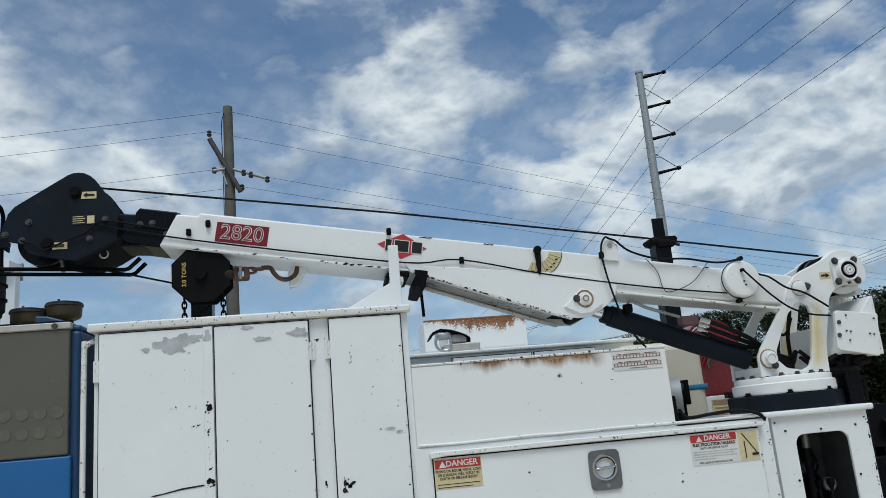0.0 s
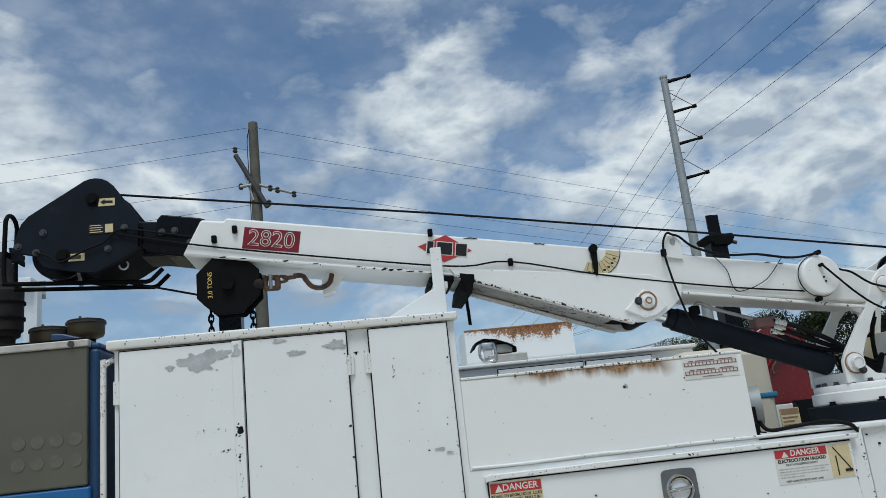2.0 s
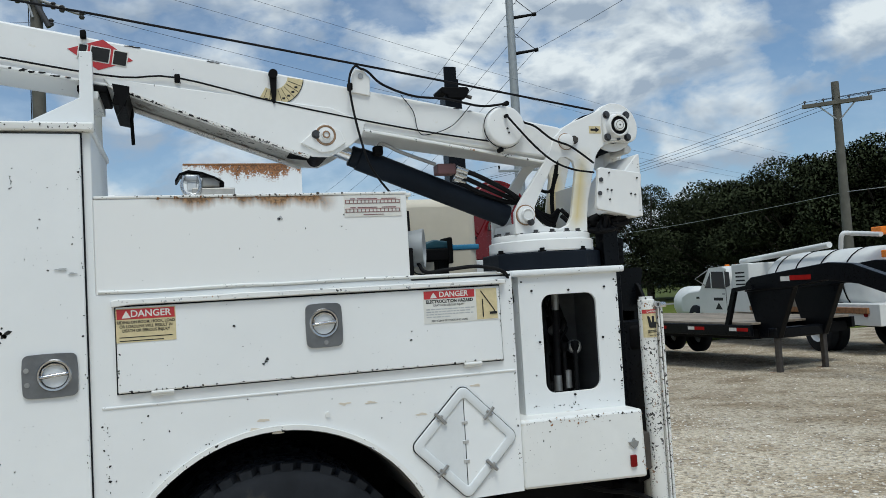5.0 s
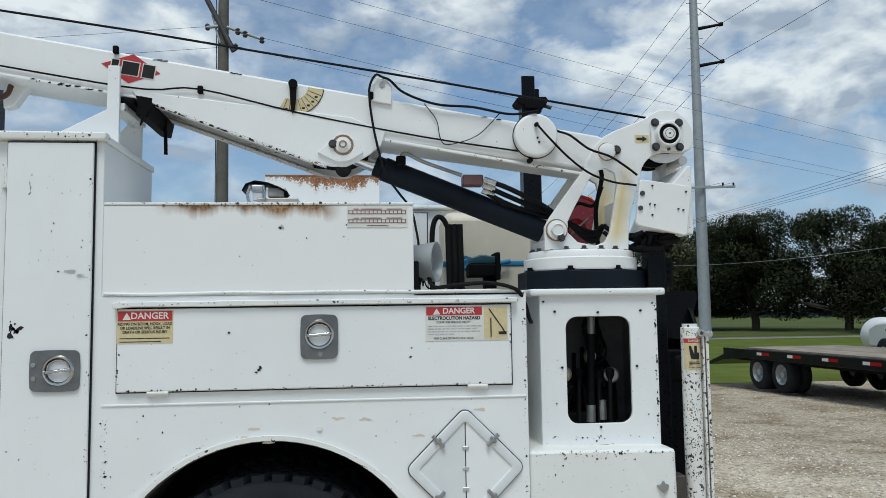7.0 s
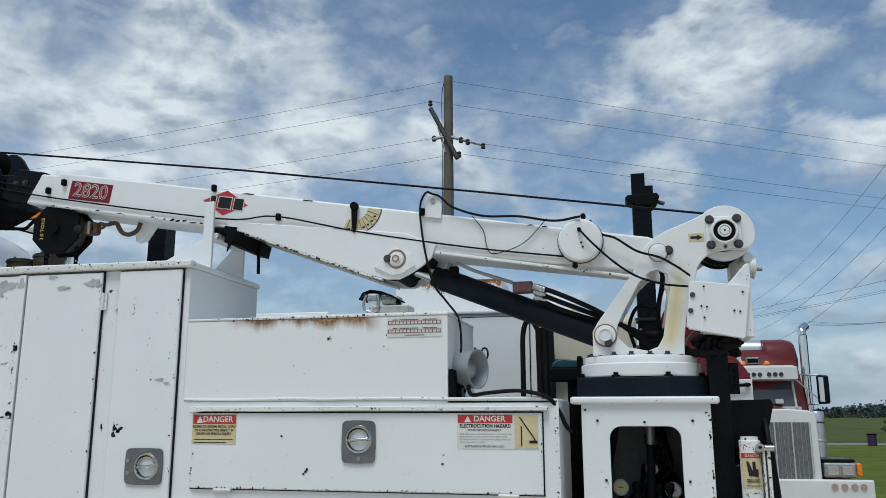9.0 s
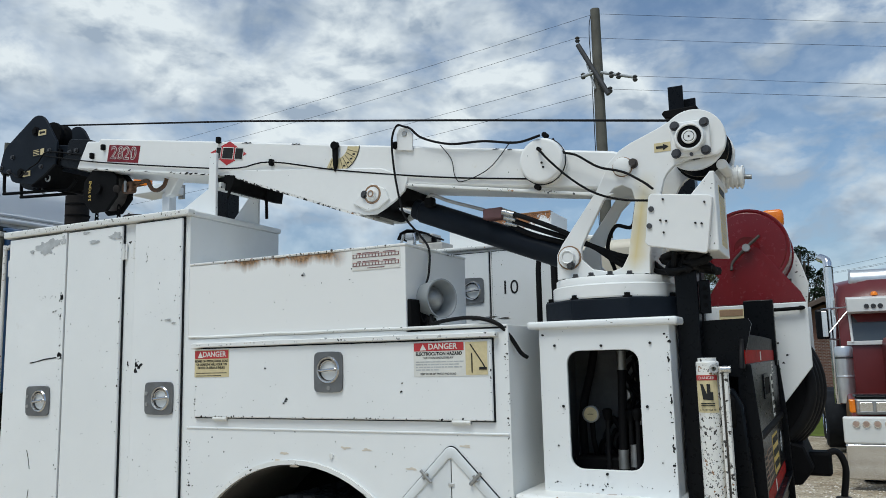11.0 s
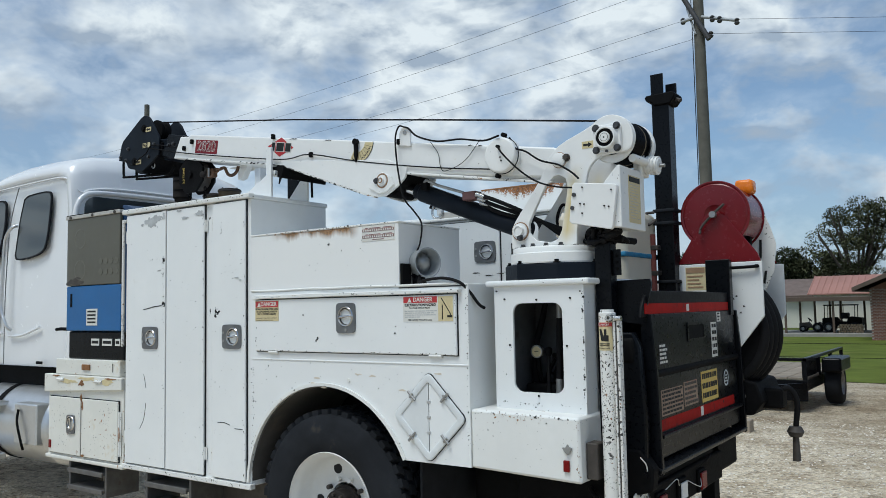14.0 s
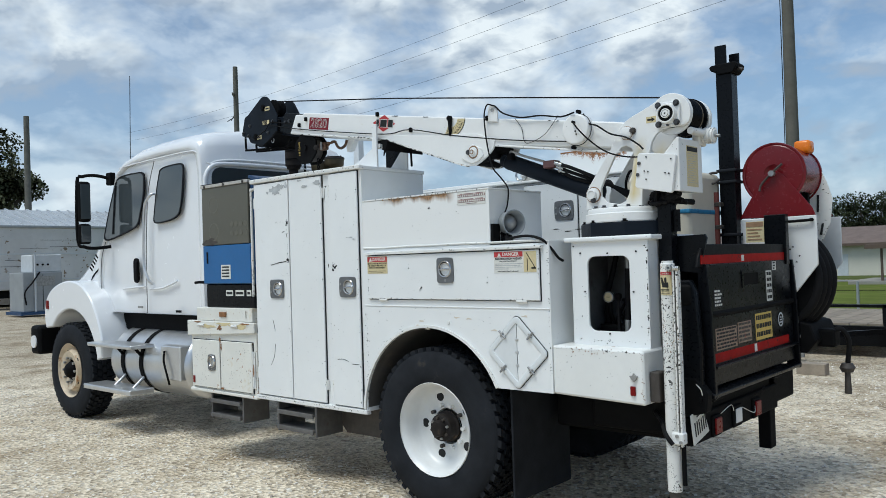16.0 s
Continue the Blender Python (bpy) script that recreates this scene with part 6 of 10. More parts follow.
def loft(rings, bm=None, closed=True, caps=True):
    bm = bm if bm is not None else B()
    rows = [[bm.verts.new(p) for p in ring] for ring in rings]
    n = len(rows[0])
    for a, b in zip(rows, rows[1:]):
        for k in range(n if closed else n - 1):
            bm.faces.new((a[k], a[(k + 1) % n], b[(k + 1) % n], b[k]))
    if caps:
        bm.faces.new(rows[0])
        bm.faces.new(rows[-1][::-1])
    return bm


def wheel(parent, x, y, side, rim_mat, dish, r=0.538, w=0.28, hub=True, lugs=44):
    """A wheel whose outer face looks along side (-1: towards -y); dish: how deep the disc lies inside the rim."""
    ax = Vector((0, side, 0))
    c = Vector((x, y, r))
    h = w / 2
    wh = part("wheel", lathe([(0.312, -h), (0.40, -h - 0.006), (0.47, -h + 0.002), (r - 0.040, -h + 0.006), (r - 0.026, -h + 0.024), (r - 0.026, h - 0.024), (r - 0.040, h - 0.006), (0.47, h - 0.002), (0.455, h + 0.003), (0.40, h + 0.006), (0.375, h + 0.002), (0.312, h), (0.29, h - 0.03)], c, ax, 56), rubber, parent, "truck tyre with blocky tread")
    b = B()
    for row in range(5):
        v0 = -h + 0.010 + row * (w - 0.02) / 5
        v1 = v0 + (w - 0.02) / 5 - 0.010
        for k in range(lugs):
            a0 = 2 * math.pi * (k + 0.5 * (row % 2)) / lugs
            a1 = a0 + 2 * math.pi / lugs * (0.60 if row in (0, 4) else 0.72)
            sk = 0.03 * (row - 2)
            vs = [b.verts.new((rr * math.cos(a + sk * (v - v0) / 0.06), rr * math.sin(a + sk * (v - v0) / 0.06), v)) for rr in (r - 0.036 if row in (0, 4) else r - 0.028, r) for a, v in ((a0, v0), (a1, v0), (a1, v1), (a0, v1))]
            for f in ((4, 5, 6, 7), (0, 1, 5, 4), (1, 2, 6, 5), (2, 3, 7, 6), (3, 0, 4, 7)):
                b.faces.new([vs[i] for i in f])
    q = ax.to_track_quat("Z", "Y").to_matrix().to_4x4()
    bmesh.ops.transform(b, matrix=Matrix.Translation(c) @ q, verts=b.verts)
    part("tread", b, rubber, wh, smooth=False)
    f = h - dish
    part("rim", lathe([(0.305, h + 0.006), (0.308, h - 0.002), (0.290, h - 0.02), (0.278, h - 0.05), (0.268, f + 0.03), (0.235, f + 0.006), (0.20, f), (0.12, f), (0.115, f - 0.05)] if dish > 0.05 else [(0.305, h + 0.004), (0.285, h - 0.015), (0.262, h - 0.05), (0.245, h - 0.06), (0.215, f + 0.02), (0.16, f + 0.012), (0.13, f), (0.115, f - 0.02)], c, ax, 48), rim_mat, wh)
    if hub:
        deep = dish > 0.05
        hb = part("hub", lathe([(0.0, f + 0.125), (0.046, f + 0.122), (0.052, f + 0.112), (0.054, f + 0.085), (0.084, f + 0.082), (0.088, f + 0.076), (0.090, f + 0.02), (0.104, f + 0.014), (0.106, f)] if deep else [(0.0, f + 0.06), (0.050, f + 0.056), (0.056, f + 0.05), (0.072, f + 0.04), (0.088, f + 0.012), (0.10, f)], c, ax, 28), soot if deep else black_dull, wh)
        if deep:
            for k in range(8):
                a = 2 * math.pi * (k + 0.3) / 8
                o = c + Vector((0.069 * math.cos(a), side * (f + 0.08), 0.069 * math.sin(a)))
                part("hub_stud", cyl(o, o + ax * 0.018, 0.009, seg=6), dull_steel if k % 3 == 0 else hub_rust, hb)
        for k in range(10):
            a = 2 * math.pi * k / 10
            o = c + Vector((0.142 * math.cos(a), side * f, 0.142 * math.sin(a)))
            part("wheel_nut", cyl(o, o + ax * 0.030, 0.014, seg=6), (hub_rust if k % 3 == 1 else rim_mat) if deep else dull_steel, wh)
        for k in range(5):
            a = 2 * math.pi * (k + 0.5) / 5
            o = c + Vector((0.200 * math.cos(a), side * (f - 0.004), 0.200 * math.sin(a)))
            part("hand_hole", cyl(o, o + ax * 0.008, 0.030, seg=16), decal_black, wh)
    return wh


def truck():
    t = thing("service_truck", (-2.0, TRUCK_MID, 0.0), "white medium-duty service truck with an extended cab, parked on gravel", "truck")
    # frame
    for y in (0.82, 1.55):
        part("frame_rail", box(-5.6, 2.2, y, y + 0.07, 0.72, 0.98, 0.01), black_dull, t)
    part("deck", box(-1.26, 2.20, 0.62, 1.82, 1.10, 1.14, 0.004), black_dull, t)
    part("rear_axle", cyl((0.60, 0.5, 0.53), (0.60, 1.94, 0.53), 0.09, seg=18), black_dull, t)
    part("differential", lathe([(0.0, -0.2), (0.14, -0.14), (0.20, 0.0), (0.14, 0.14), (0.0, 0.2)], (0.60, TRUCK_MID, 0.53), (1, 0, 0), 20), black_dull, t)
    part("front_axle", cyl((-5.0, 0.4, 0.50), (-5.0, 2.04, 0.50), 0.06, seg=14), black_dull, t)
    for y0 in (0.78, 1.54):
        part("leaf_spring", tube(curve_pts([(-0.1, y0, 0.72), (0.3, y0, 0.62), (0.6, y0, 0.60), (0.9, y0, 0.62), (1.3, y0, 0.72)]), 0.035), black_dull, t)
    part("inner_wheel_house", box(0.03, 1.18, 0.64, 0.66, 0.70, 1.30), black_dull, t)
    for y, side in ((0.19, -1), (2 * TRUCK_MID - 0.19, 1)):
        wheel(t, 0.60, y + side * 0.02, side, rim_white, 0.145)
        wheel(t, 0.60, y - side * 0.335, side, rim_white, 0.02, hub=False)
        wheel(t, -5.0, y + (0.055 if side < 0 else -0.055), side, rim_rusty, 0.01)
    part("mud_flap", box(1.20, 1.215, 0.07, 0.70, 0.16, 0.90, 0.004), rubber, t)
    # black fillers added to make the space under the body read as deep shade
    part("under_tank", cyl((1.35, 1.0, 0.66), (1.80, 1.0, 0.66), 0.17, seg=24, bev=0.02), black_dull, t)
    part("under_box", box(1.30, 2.12, 0.42, 0.68, 0.58, 0.84, 0.02), black_dull, t)
    part("under_box", box(1.28, 2.10, 1.25, 2.10, 0.60, 0.84, 0.02), black_dull, t)
    # cab shell, lofted across its width
    prof = [(-4.641, 1.19), (-4.704, 1.546), (-4.673, 1.829), (-4.547, 2.006), (-4.38, 2.351), (-4.234, 2.748), (-4.067, 2.921), (-3.784, 3.004), (-3.366, 3.046), (-3.001, 3.051), (-2.708, 3.036), (-2.583, 2.978), (-2.536, 2.853), (-2.515, 2.539), (-2.515, 1.19)]
    rings = [(0.345, 2.800, 0.140), (0.322, 2.812, 0.085), (0.310, 2.830, 0.045), (0.312, 2.862, 0.020), (0.335, 2.905, 0.008), (0.395, 2.960, 0.0), (0.55, 3.010, 0.0), (0.86, 3.055, 0.0), (1.22, 3.075, 0.0)]
    full = rings + [(2 * TRUCK_MID - y, up, inx) for y, up, inx in rings[-2::-1]]

    def shaped(y, up, inx):
        out = []
        for x, z in prof:
            zz = z if z < 2.62 else 2.62 + (z - 2.62) * (up - 2.62) / 0.455
            out.append((x + (inx * 0.4 if x < -3.2 else -inx), y, zz))
        return out

    cab = part("cab", loft([shaped(*r) for r in full]), cab_paint, t, "glossy white extended cab")
    part("roof_lip", tube(curve_pts([(-4.155, 0.322, 2.752), (-3.80, 0.310, 2.762), (-3.42, 0.307, 2.768), (-2.95, 0.307, 2.774), (-2.72, 0.310, 2.772), (-2.63, 0.316, 2.757), (-2.57, 0.330, 2.715), (-2.532, 0.365, 2.655), (-2.517, 0.405, 2.635)]), 0.008), cab_paint, cab)
    part("rear_lip", tube(curve_pts([(-2.517, 0.405, 2.635), (-2.512, 0.48, 2.665), (-2.508, 0.70, 2.69), (-2.508, 1.22, 2.695), (-2.508, 1.74, 2.69), (-2.512, 1.96, 2.665), (-2.517, 2.03, 2.635)]), 0.012), cab_paint, cab)
    part("window_surround", tube(curve_pts([(-2.515, 0.335, 1.95), (-2.512, 0.335, 2.42), (-2.510, 0.350, 2.53), (-2.508, 0.40, 2.605), (-2.506, 0.50, 2.640), (-2.506, 0.80, 2.652), (-2.506, 1.64, 2.652), (-2.506, 1.94, 2.640), (-2.508, 2.04, 2.605), (-2.510, 2.09, 2.53), (-2.512, 2.105, 2.42), (-2.515, 2.105, 1.95)]), 0.022), cab_paint, cab)
    part("rear_window", prism(rrect(1.22, 2.36, 1.62, 0.50, 0.10), -2.522, -2.505, "x"), dark_glass, cab)
    yw = 0.308

    def pane(pts, name="window"):
        w_ = part(name, prism(pts, yw - 0.003, yw + 0.01), dark_glass, cab)
        cx_, cz_ = sum(p[0] for p in pts) / len(pts), sum(p[1] for p in pts) / len(pts)
        big_ = [(cx_ + (x - cx_) * 1.045, cz_ + (z - cz_) * 1.045) for x, z in pts]
        part("window_seal", prism(big_, yw - 0.006, yw + 0.01, holes=[pts]), rubber, w_)

    def rounded(pts):
        return [(q.x, q.z) for q in curve_pts([(x, 0, z) for x, z in pts + pts[:1]], 3)[:-1]]

    pane(rounded([(-3.773, 2.655), (-3.675, 2.652), (-3.625, 2.625), (-3.620, 2.580), (-3.640, 2.41), (-3.715, 2.23), (-3.765, 2.135), (-3.89, 2.085), (-4.22, 2.020), (-4.41, 1.995), (-4.485, 2.015), (-4.475, 2.085), (-4.35, 2.35), (-4.225, 2.565), (-4.14, 2.635), (-3.97, 2.654)]))
    pane(rounded([(-3.28, 2.632), (-3.21, 2.657), (-3.014, 2.667), (-2.90, 2.663), (-2.855, 2.640), (-2.852, 2.57), (-2.89, 2.34), (-2.93, 2.22), (-2.985, 2.170), (-3.127, 2.136), (-3.36, 2.123), (-3.415, 2.155), (-3.408, 2.214), (-3.35, 2.45)]))
    part("quarter_bar", tube([(-4.30, yw - 0.006, 2.045), (-4.245, yw - 0.006, 2.40), (-4.215, yw - 0.006, 2.57)], 0.011, 6), rubber, cab)
    part("door_gap", tube(curve_pts([(-3.393, yw + 0.001, 2.754), (-3.476, yw + 0.001, 2.593), (-3.545, yw + 0.001, 2.384), (-3.586, yw + 0.001, 2.035), (-3.605, yw + 0.001, 1.685), (-3.606, yw + 0.001, 1.20)]), 0.0045, 6), dark_inside, cab)
    part("door_gap", tube(curve_pts([(-4.62, yw + 0.012, 1.24), (-4.64, yw + 0.010, 1.55), (-4.60, yw + 0.008, 1.80), (-4.50, yw + 0.006, 1.97)]), 0.0045, 6), dark_inside, cab)
    for crease in ([(-4.12, 1.448), (-3.80, 1.466), (-3.66, 1.470)], [(-3.55, 1.446), (-3.30, 1.458), (-3.02, 1.525)]):
        part("door_crease", tube(curve_pts([(x, yw + 0.0105, z) for x, z in crease]), 0.0115, 8), cab_paint, cab)
    part("grab_handle", tube(curve_pts([(-3.40, yw, 2.42), (-3.42, yw - 0.040, 2.40), (-3.49, yw - 0.048, 2.34), (-3.53, yw - 0.048, 2.25), (-3.552, yw - 0.048, 1.95), (-3.56, yw - 0.048, 1.69), (-3.51, yw - 0.045, 1.58), (-3.485, yw - 0.03, 1.52), (-3.48, yw, 1.50)]), 0.015), alloy, cab)
    part("door_handle", prism([(p[0], p[1]) for p in rrect(-3.805, 1.640, 0.115, 0.26, 0.05)], yw - 0.010, yw + 0.004, bev=0.004), black_dull, cab)
    part("door_handle_pull", box(-3.795, -3.755, yw - 0.026, yw - 0.010, 1.54, 1.74, 0.010), black_dull, cab)
    for x, z in ((-3.74, 1.258), (-2.99, 1.226)):
        part("side_marker", box(x - 0.05, x + 0.05, yw - 0.008, yw, z - 0.012, z + 0.012, 0.003), dull_steel if x < -3.5 else black_dull, cab)
    part("windscreen", prism([(-4.60, 1.985), (-4.30, 2.645), (-4.315, 2.65), (-4.615, 1.99)], 0.50, 1.94), dark_glass, cab)
    # bonnet and wings
    hood = part("bonnet", prism([(-4.5, 0.95), (-4.5, 1.86), (-4.7, 1.80), (-5.1, 1.66), (-5.5, 1.46), (-5.66, 1.34), (-5.72, 1.1), (-5.72, 0.78), (-5.5, 0.75)], 0.52, 1.92, bev=0.07), cab_paint, t)
    part("grille", prism([(0.75, 0.85), (1.69, 0.85), (1.72, 1.32), (0.72, 1.32)], -5.74, -5.71, "x"), black_dull, hood)
    for y0, y1 in ((0.12, 0.56), (1.88, 2.32)):
        cx, cz, r = -5.0, 0.58, 0.645
        arc = [(cx + r * math.cos(radians(a)), cz + r * math.sin(radians(a))) for a in range(138, 8, -6)]
        wing = part("wing", prism([(p.x, p.z) for p in curve_pts([(-5.66, 0, 0.99), (-5.69, 0, 1.16), (-5.63, 0, 1.34), (-5.44, 0, 1.47), (-5.10, 0, 1.545), (-4.76, 0, 1.51), (-4.50, 0, 1.35), (-4.33, 0, 1.12), (-4.25, 0, 0.92), (-4.24, 0, 0.72)], 4)] + [(-4.38, 0.68)] + arc[::-1], y0, y1, bev=0.04), cab_paint, t)
        hy = y0 - 0.004 if y0 < 1 else y1 + 0.004
        part("indicator", box(-5.62, -5.56, hy - 0.01, hy + 0.01, 1.22, 1.32, 0.008), red_lens, wing)
        part("headlamp", box(-5.73, -5.69, y0 + 0.05, y0 + 0.36, 1.02, 1.24, 0.02), clear_lens, wing)
    for y0, y1 in ((0.36, 0.70), (1.74, 2.08)):
        cowl = part("cowl", prism([(-4.639, 1.233), (-4.639, 1.97), (-4.715, 1.964), (-4.819, 1.902), (-4.986, 1.755), (-5.174, 1.63), (-5.383, 1.536), (-5.143, 1.337)], y0, y1, bev=0.05), cab_paint, t)
        ys_ = y0 if y0 < 1 else y1
        for k in range(5):
            part("intake_slat", tube([(-4.934 + 0.036 * k, ys_, 1.656 + 0.035 * k), (-4.986 + 0.036 * k, ys_, 1.693 + 0.035 * k)], 0.010, 6), black_dull, cowl)
        part("bonnet_gap", tube(curve_pts([(-4.647, ys_, 1.912), (-4.673, ys_, 1.787), (-4.735, ys_, 1.693), (-4.903, ys_, 1.599), (-5.007, ys_, 1.494), (-5.018, ys_ - 0.09 if y0 < 1 else ys_ + 0.09, 1.421)]), 0.011, 8), rubber, cowl)
    part("front_bumper", prism([(0.05, 0.68), (2.39, 0.68), (2.39, 1.02), (0.05, 1.02)], -5.95, -5.70, "x", bev=0.04), black_dull, t, "black steel front bumper")
    part("fog_lamp", cyl((-5.82, 0.035, 0.83), (-5.82, 0.06, 0.83), 0.075, seg=20), clear_lens, t)
    # mirrors
    m_ = part("mirror", tube(curve_pts([(-4.276, 0.315, 2.644), (-4.38, 0.158, 2.686), (-4.464, 0.054, 2.675), (-4.485, 0.007, 2.612), (-4.495, 0.007, 1.996), (-4.443, 0.054, 1.912), (-4.411, 0.158, 1.897), (-4.38, 0.315, 1.912)], 4), 0.018), black_dull, t, "black tubular door mirror")
    part("mirror_head", box(-4.516, -4.432, 0.002, 0.137, 2.184, 2.623, 0.03), black_dull, m_)
    part("mirror_glass", box(-4.432, -4.428, 0.017, 0.122, 2.215, 2.591, 0.003), dark_glass, m_)
    part("convex_head", box(-4.516, -4.432, 0.002, 0.137, 1.944, 2.163, 0.03), black_dull, m_)
    part("convex_glass", box(-4.432, -4.428, 0.017, 0.122, 1.964, 2.142, 0.003), dark_glass, m_)
    part("mirror_bracket", box(-4.359, -4.255, 0.263, 0.326, 2.581, 2.717, 0.01), black_dull, m_)
    part("aerial", tube([(-4.411, 0.576, 2.644), (-4.411, 0.597, 3.845)], 0.004, 5), black_dull, t)
    # fuel tank and steps
    tk = part("fuel_tank", lathe([(0.0, 0.0), (0.26, 0.0), (0.31, 0.02), (0.33, 0.06), (0.33, 1.51), (0.31, 1.55), (0.26, 1.57), (0.0, 1.57)], (-4.20, 0.50, 0.70), (1, 0, 0), 40), alloy, t, "polished aluminium fuel tank")
    for x in (-3.88, -3.50):
        part("tank_strap", lathe([(0.333, -0.035), (0.338, -0.035), (0.338, 0.035), (0.333, 0.035)], (x, 0.50, 0.70), (1, 0, 0), 40), black_dull, tk)
        part("step_bracket", tube([(x, 0.17, 0.78), (x, 0.10, 0.87)], 0.016), black_dull, tk)
        part("step_bracket", tube([(x, 0.22, 0.58), (x, 0.08, 0.46)], 0.016), alloy, tk)
    part("upper_step", box(-4.28, -3.34, -0.02, 0.24, 0.862, 0.90, 0.008), alloy, tk, "ribbed aluminium cab step")
    part("lower_step", box(-4.30, -3.30, -0.06, 0.20, 0.42, 0.47, 0.008), alloy, tk, "ribbed aluminium cab step")
    part("battery_box", box(-3.04, -2.69, 0.13, 0.70, 0.58, 0.91, 0.012), alloy, t, "aluminium battery box")
    part("box_strap", tube(curve_pts([(-2.95, 0.12, 0.86), (-2.93, 0.10, 0.76), (-2.87, 0.10, 0.62), (-2.89, 0.13, 0.54)]), 0.010), black_dull, t)
    part("cab_sill", box(-4.35, -2.56, 0.42, 2.02, 1.0, 1.2, 0.02), black_dull, t)
    # exhaust stack and air cleaners behind the cab
    st = part("exhaust_pipe", lathe([(0.045, 1.2), (0.045, 2.58), (0.066, 2.59), (0.068, 2.61), (0.080, 2.62), (0.080, 2.82), (0.068, 2.83), (0.066, 2.85), (0.05, 2.855), (0.038, 2.87), (0.036, 2.93)], (-2.105, 1.07, 0.0), (0, 0, 1), 24), soot, t, "sooty exhaust pipe")
    part("stack_bend", tube(curve_pts([(-2.10, 1.07, 2.92), (-2.115, 1.07, 2.965), (-2.15, 1.07, 3.005), (-2.185, 1.07, 3.005)]), 0.032, 14), soot, st)
    for z in (2.68, 2.76):
        part("stack_band", lathe([(0.080, -0.006), (0.084, -0.006), (0.084, 0.006), (0.080, 0.006)], (-2.10, 1.07, z), (0, 0, 1), 24), black_dull, st)


def front_box():
    t = thing("front_tool_box", (-1.78, 0.3, 0.58), "low white steel tool box with two doors, stained", "cabinet")
    part("body", box(-2.262, -1.290, 0.004, 0.62, 0.582, 1.15, 0.005), stained_white, t)
    part("top_ledge", prism([(-2.29, 1.05), (-2.29, 1.185), (-1.29, 1.185), (-1.29, 1.10)], -0.02, 0.03, bev=0.006), stained_white, t)
    d1 = door_panel(-2.225, -1.80, 0.61, 1.02, t, mat=stained_white)
    d2 = door_panel(-1.785, -1.335, 0.61, 1.02, t, mat=stained_white)
    latch(-1.915, 0.83, -0.016, d1, 0.11, 0.14, 90)
    hinge(-1.326, 0.80, 0.0, d2, length=0.3)
    part("red_marker", box(-2.215, -2.185, -0.022, -0.016, 0.64, 0.70, 0.003), red_lens, d1)
    for i, (x, z, rx, rz, mt) in enumerate(((-1.72, 1.165, 0.10, 0.012, yellowed), (-1.50, 1.15, 0.12, 0.018, yellowed), (-1.95, 1.14, 0.10, 0.014, yellowed), (-1.78, 1.13, 0.03, 0.02, rusty), (-2.12, 1.176, 0.05, 0.006, rusty), (-1.42, 1.172, 0.06, 0.006, rusty))):
        blotch(x, z, rx, rz, -0.0205 - 0.0003 * i, mt, t, 330 + i, "rust_stain", 22)
    for i, (x, z, rx, rz) in enumerate(((-1.785, 1.03, 0.012, 0.022), (-1.77, 0.97, 0.008, 0.03), (-1.31, 0.80, 0.006, 0.05), (-1.76, 0.62, 0.02, 0.008))):
        blotch(x, z, rx, rz, -0.0185 - 0.0003 * i, rusty, t, 345 + i, "rust_stain", 16)
    part("bottom_rail", box(-2.275, -1.28, -0.012, 0.03, 0.565, 0.592, 0.005), stained_white, t)
    for x in (-2.06, -1.56):
        hinge(x, 1.15, -0.02, t, vertical=False, length=0.09)
    u = thing("flat_tool_box", (-1.76, 0.3, 1.186), "shallow white steel box with a hasp on the ledge", "tool box")
    part("body", box(-2.165, -1.340, 0.0, 0.55, 1.187, 1.300, 0.006), stained_white, u)
    part("hasp", box(-1.80, -1.70, -0.012, 0.0, 1.225, 1.265, 0.004), rusty, u)
    words("1", 0.085, facing_side(-1.42, -0.0016, 1.245), decal_black, u, "unit_mark")


olive_cap = material("dusty_olive_paint", (0.090, 0.068, 0.034), 0.5, vary=0.25, scale=9.0)


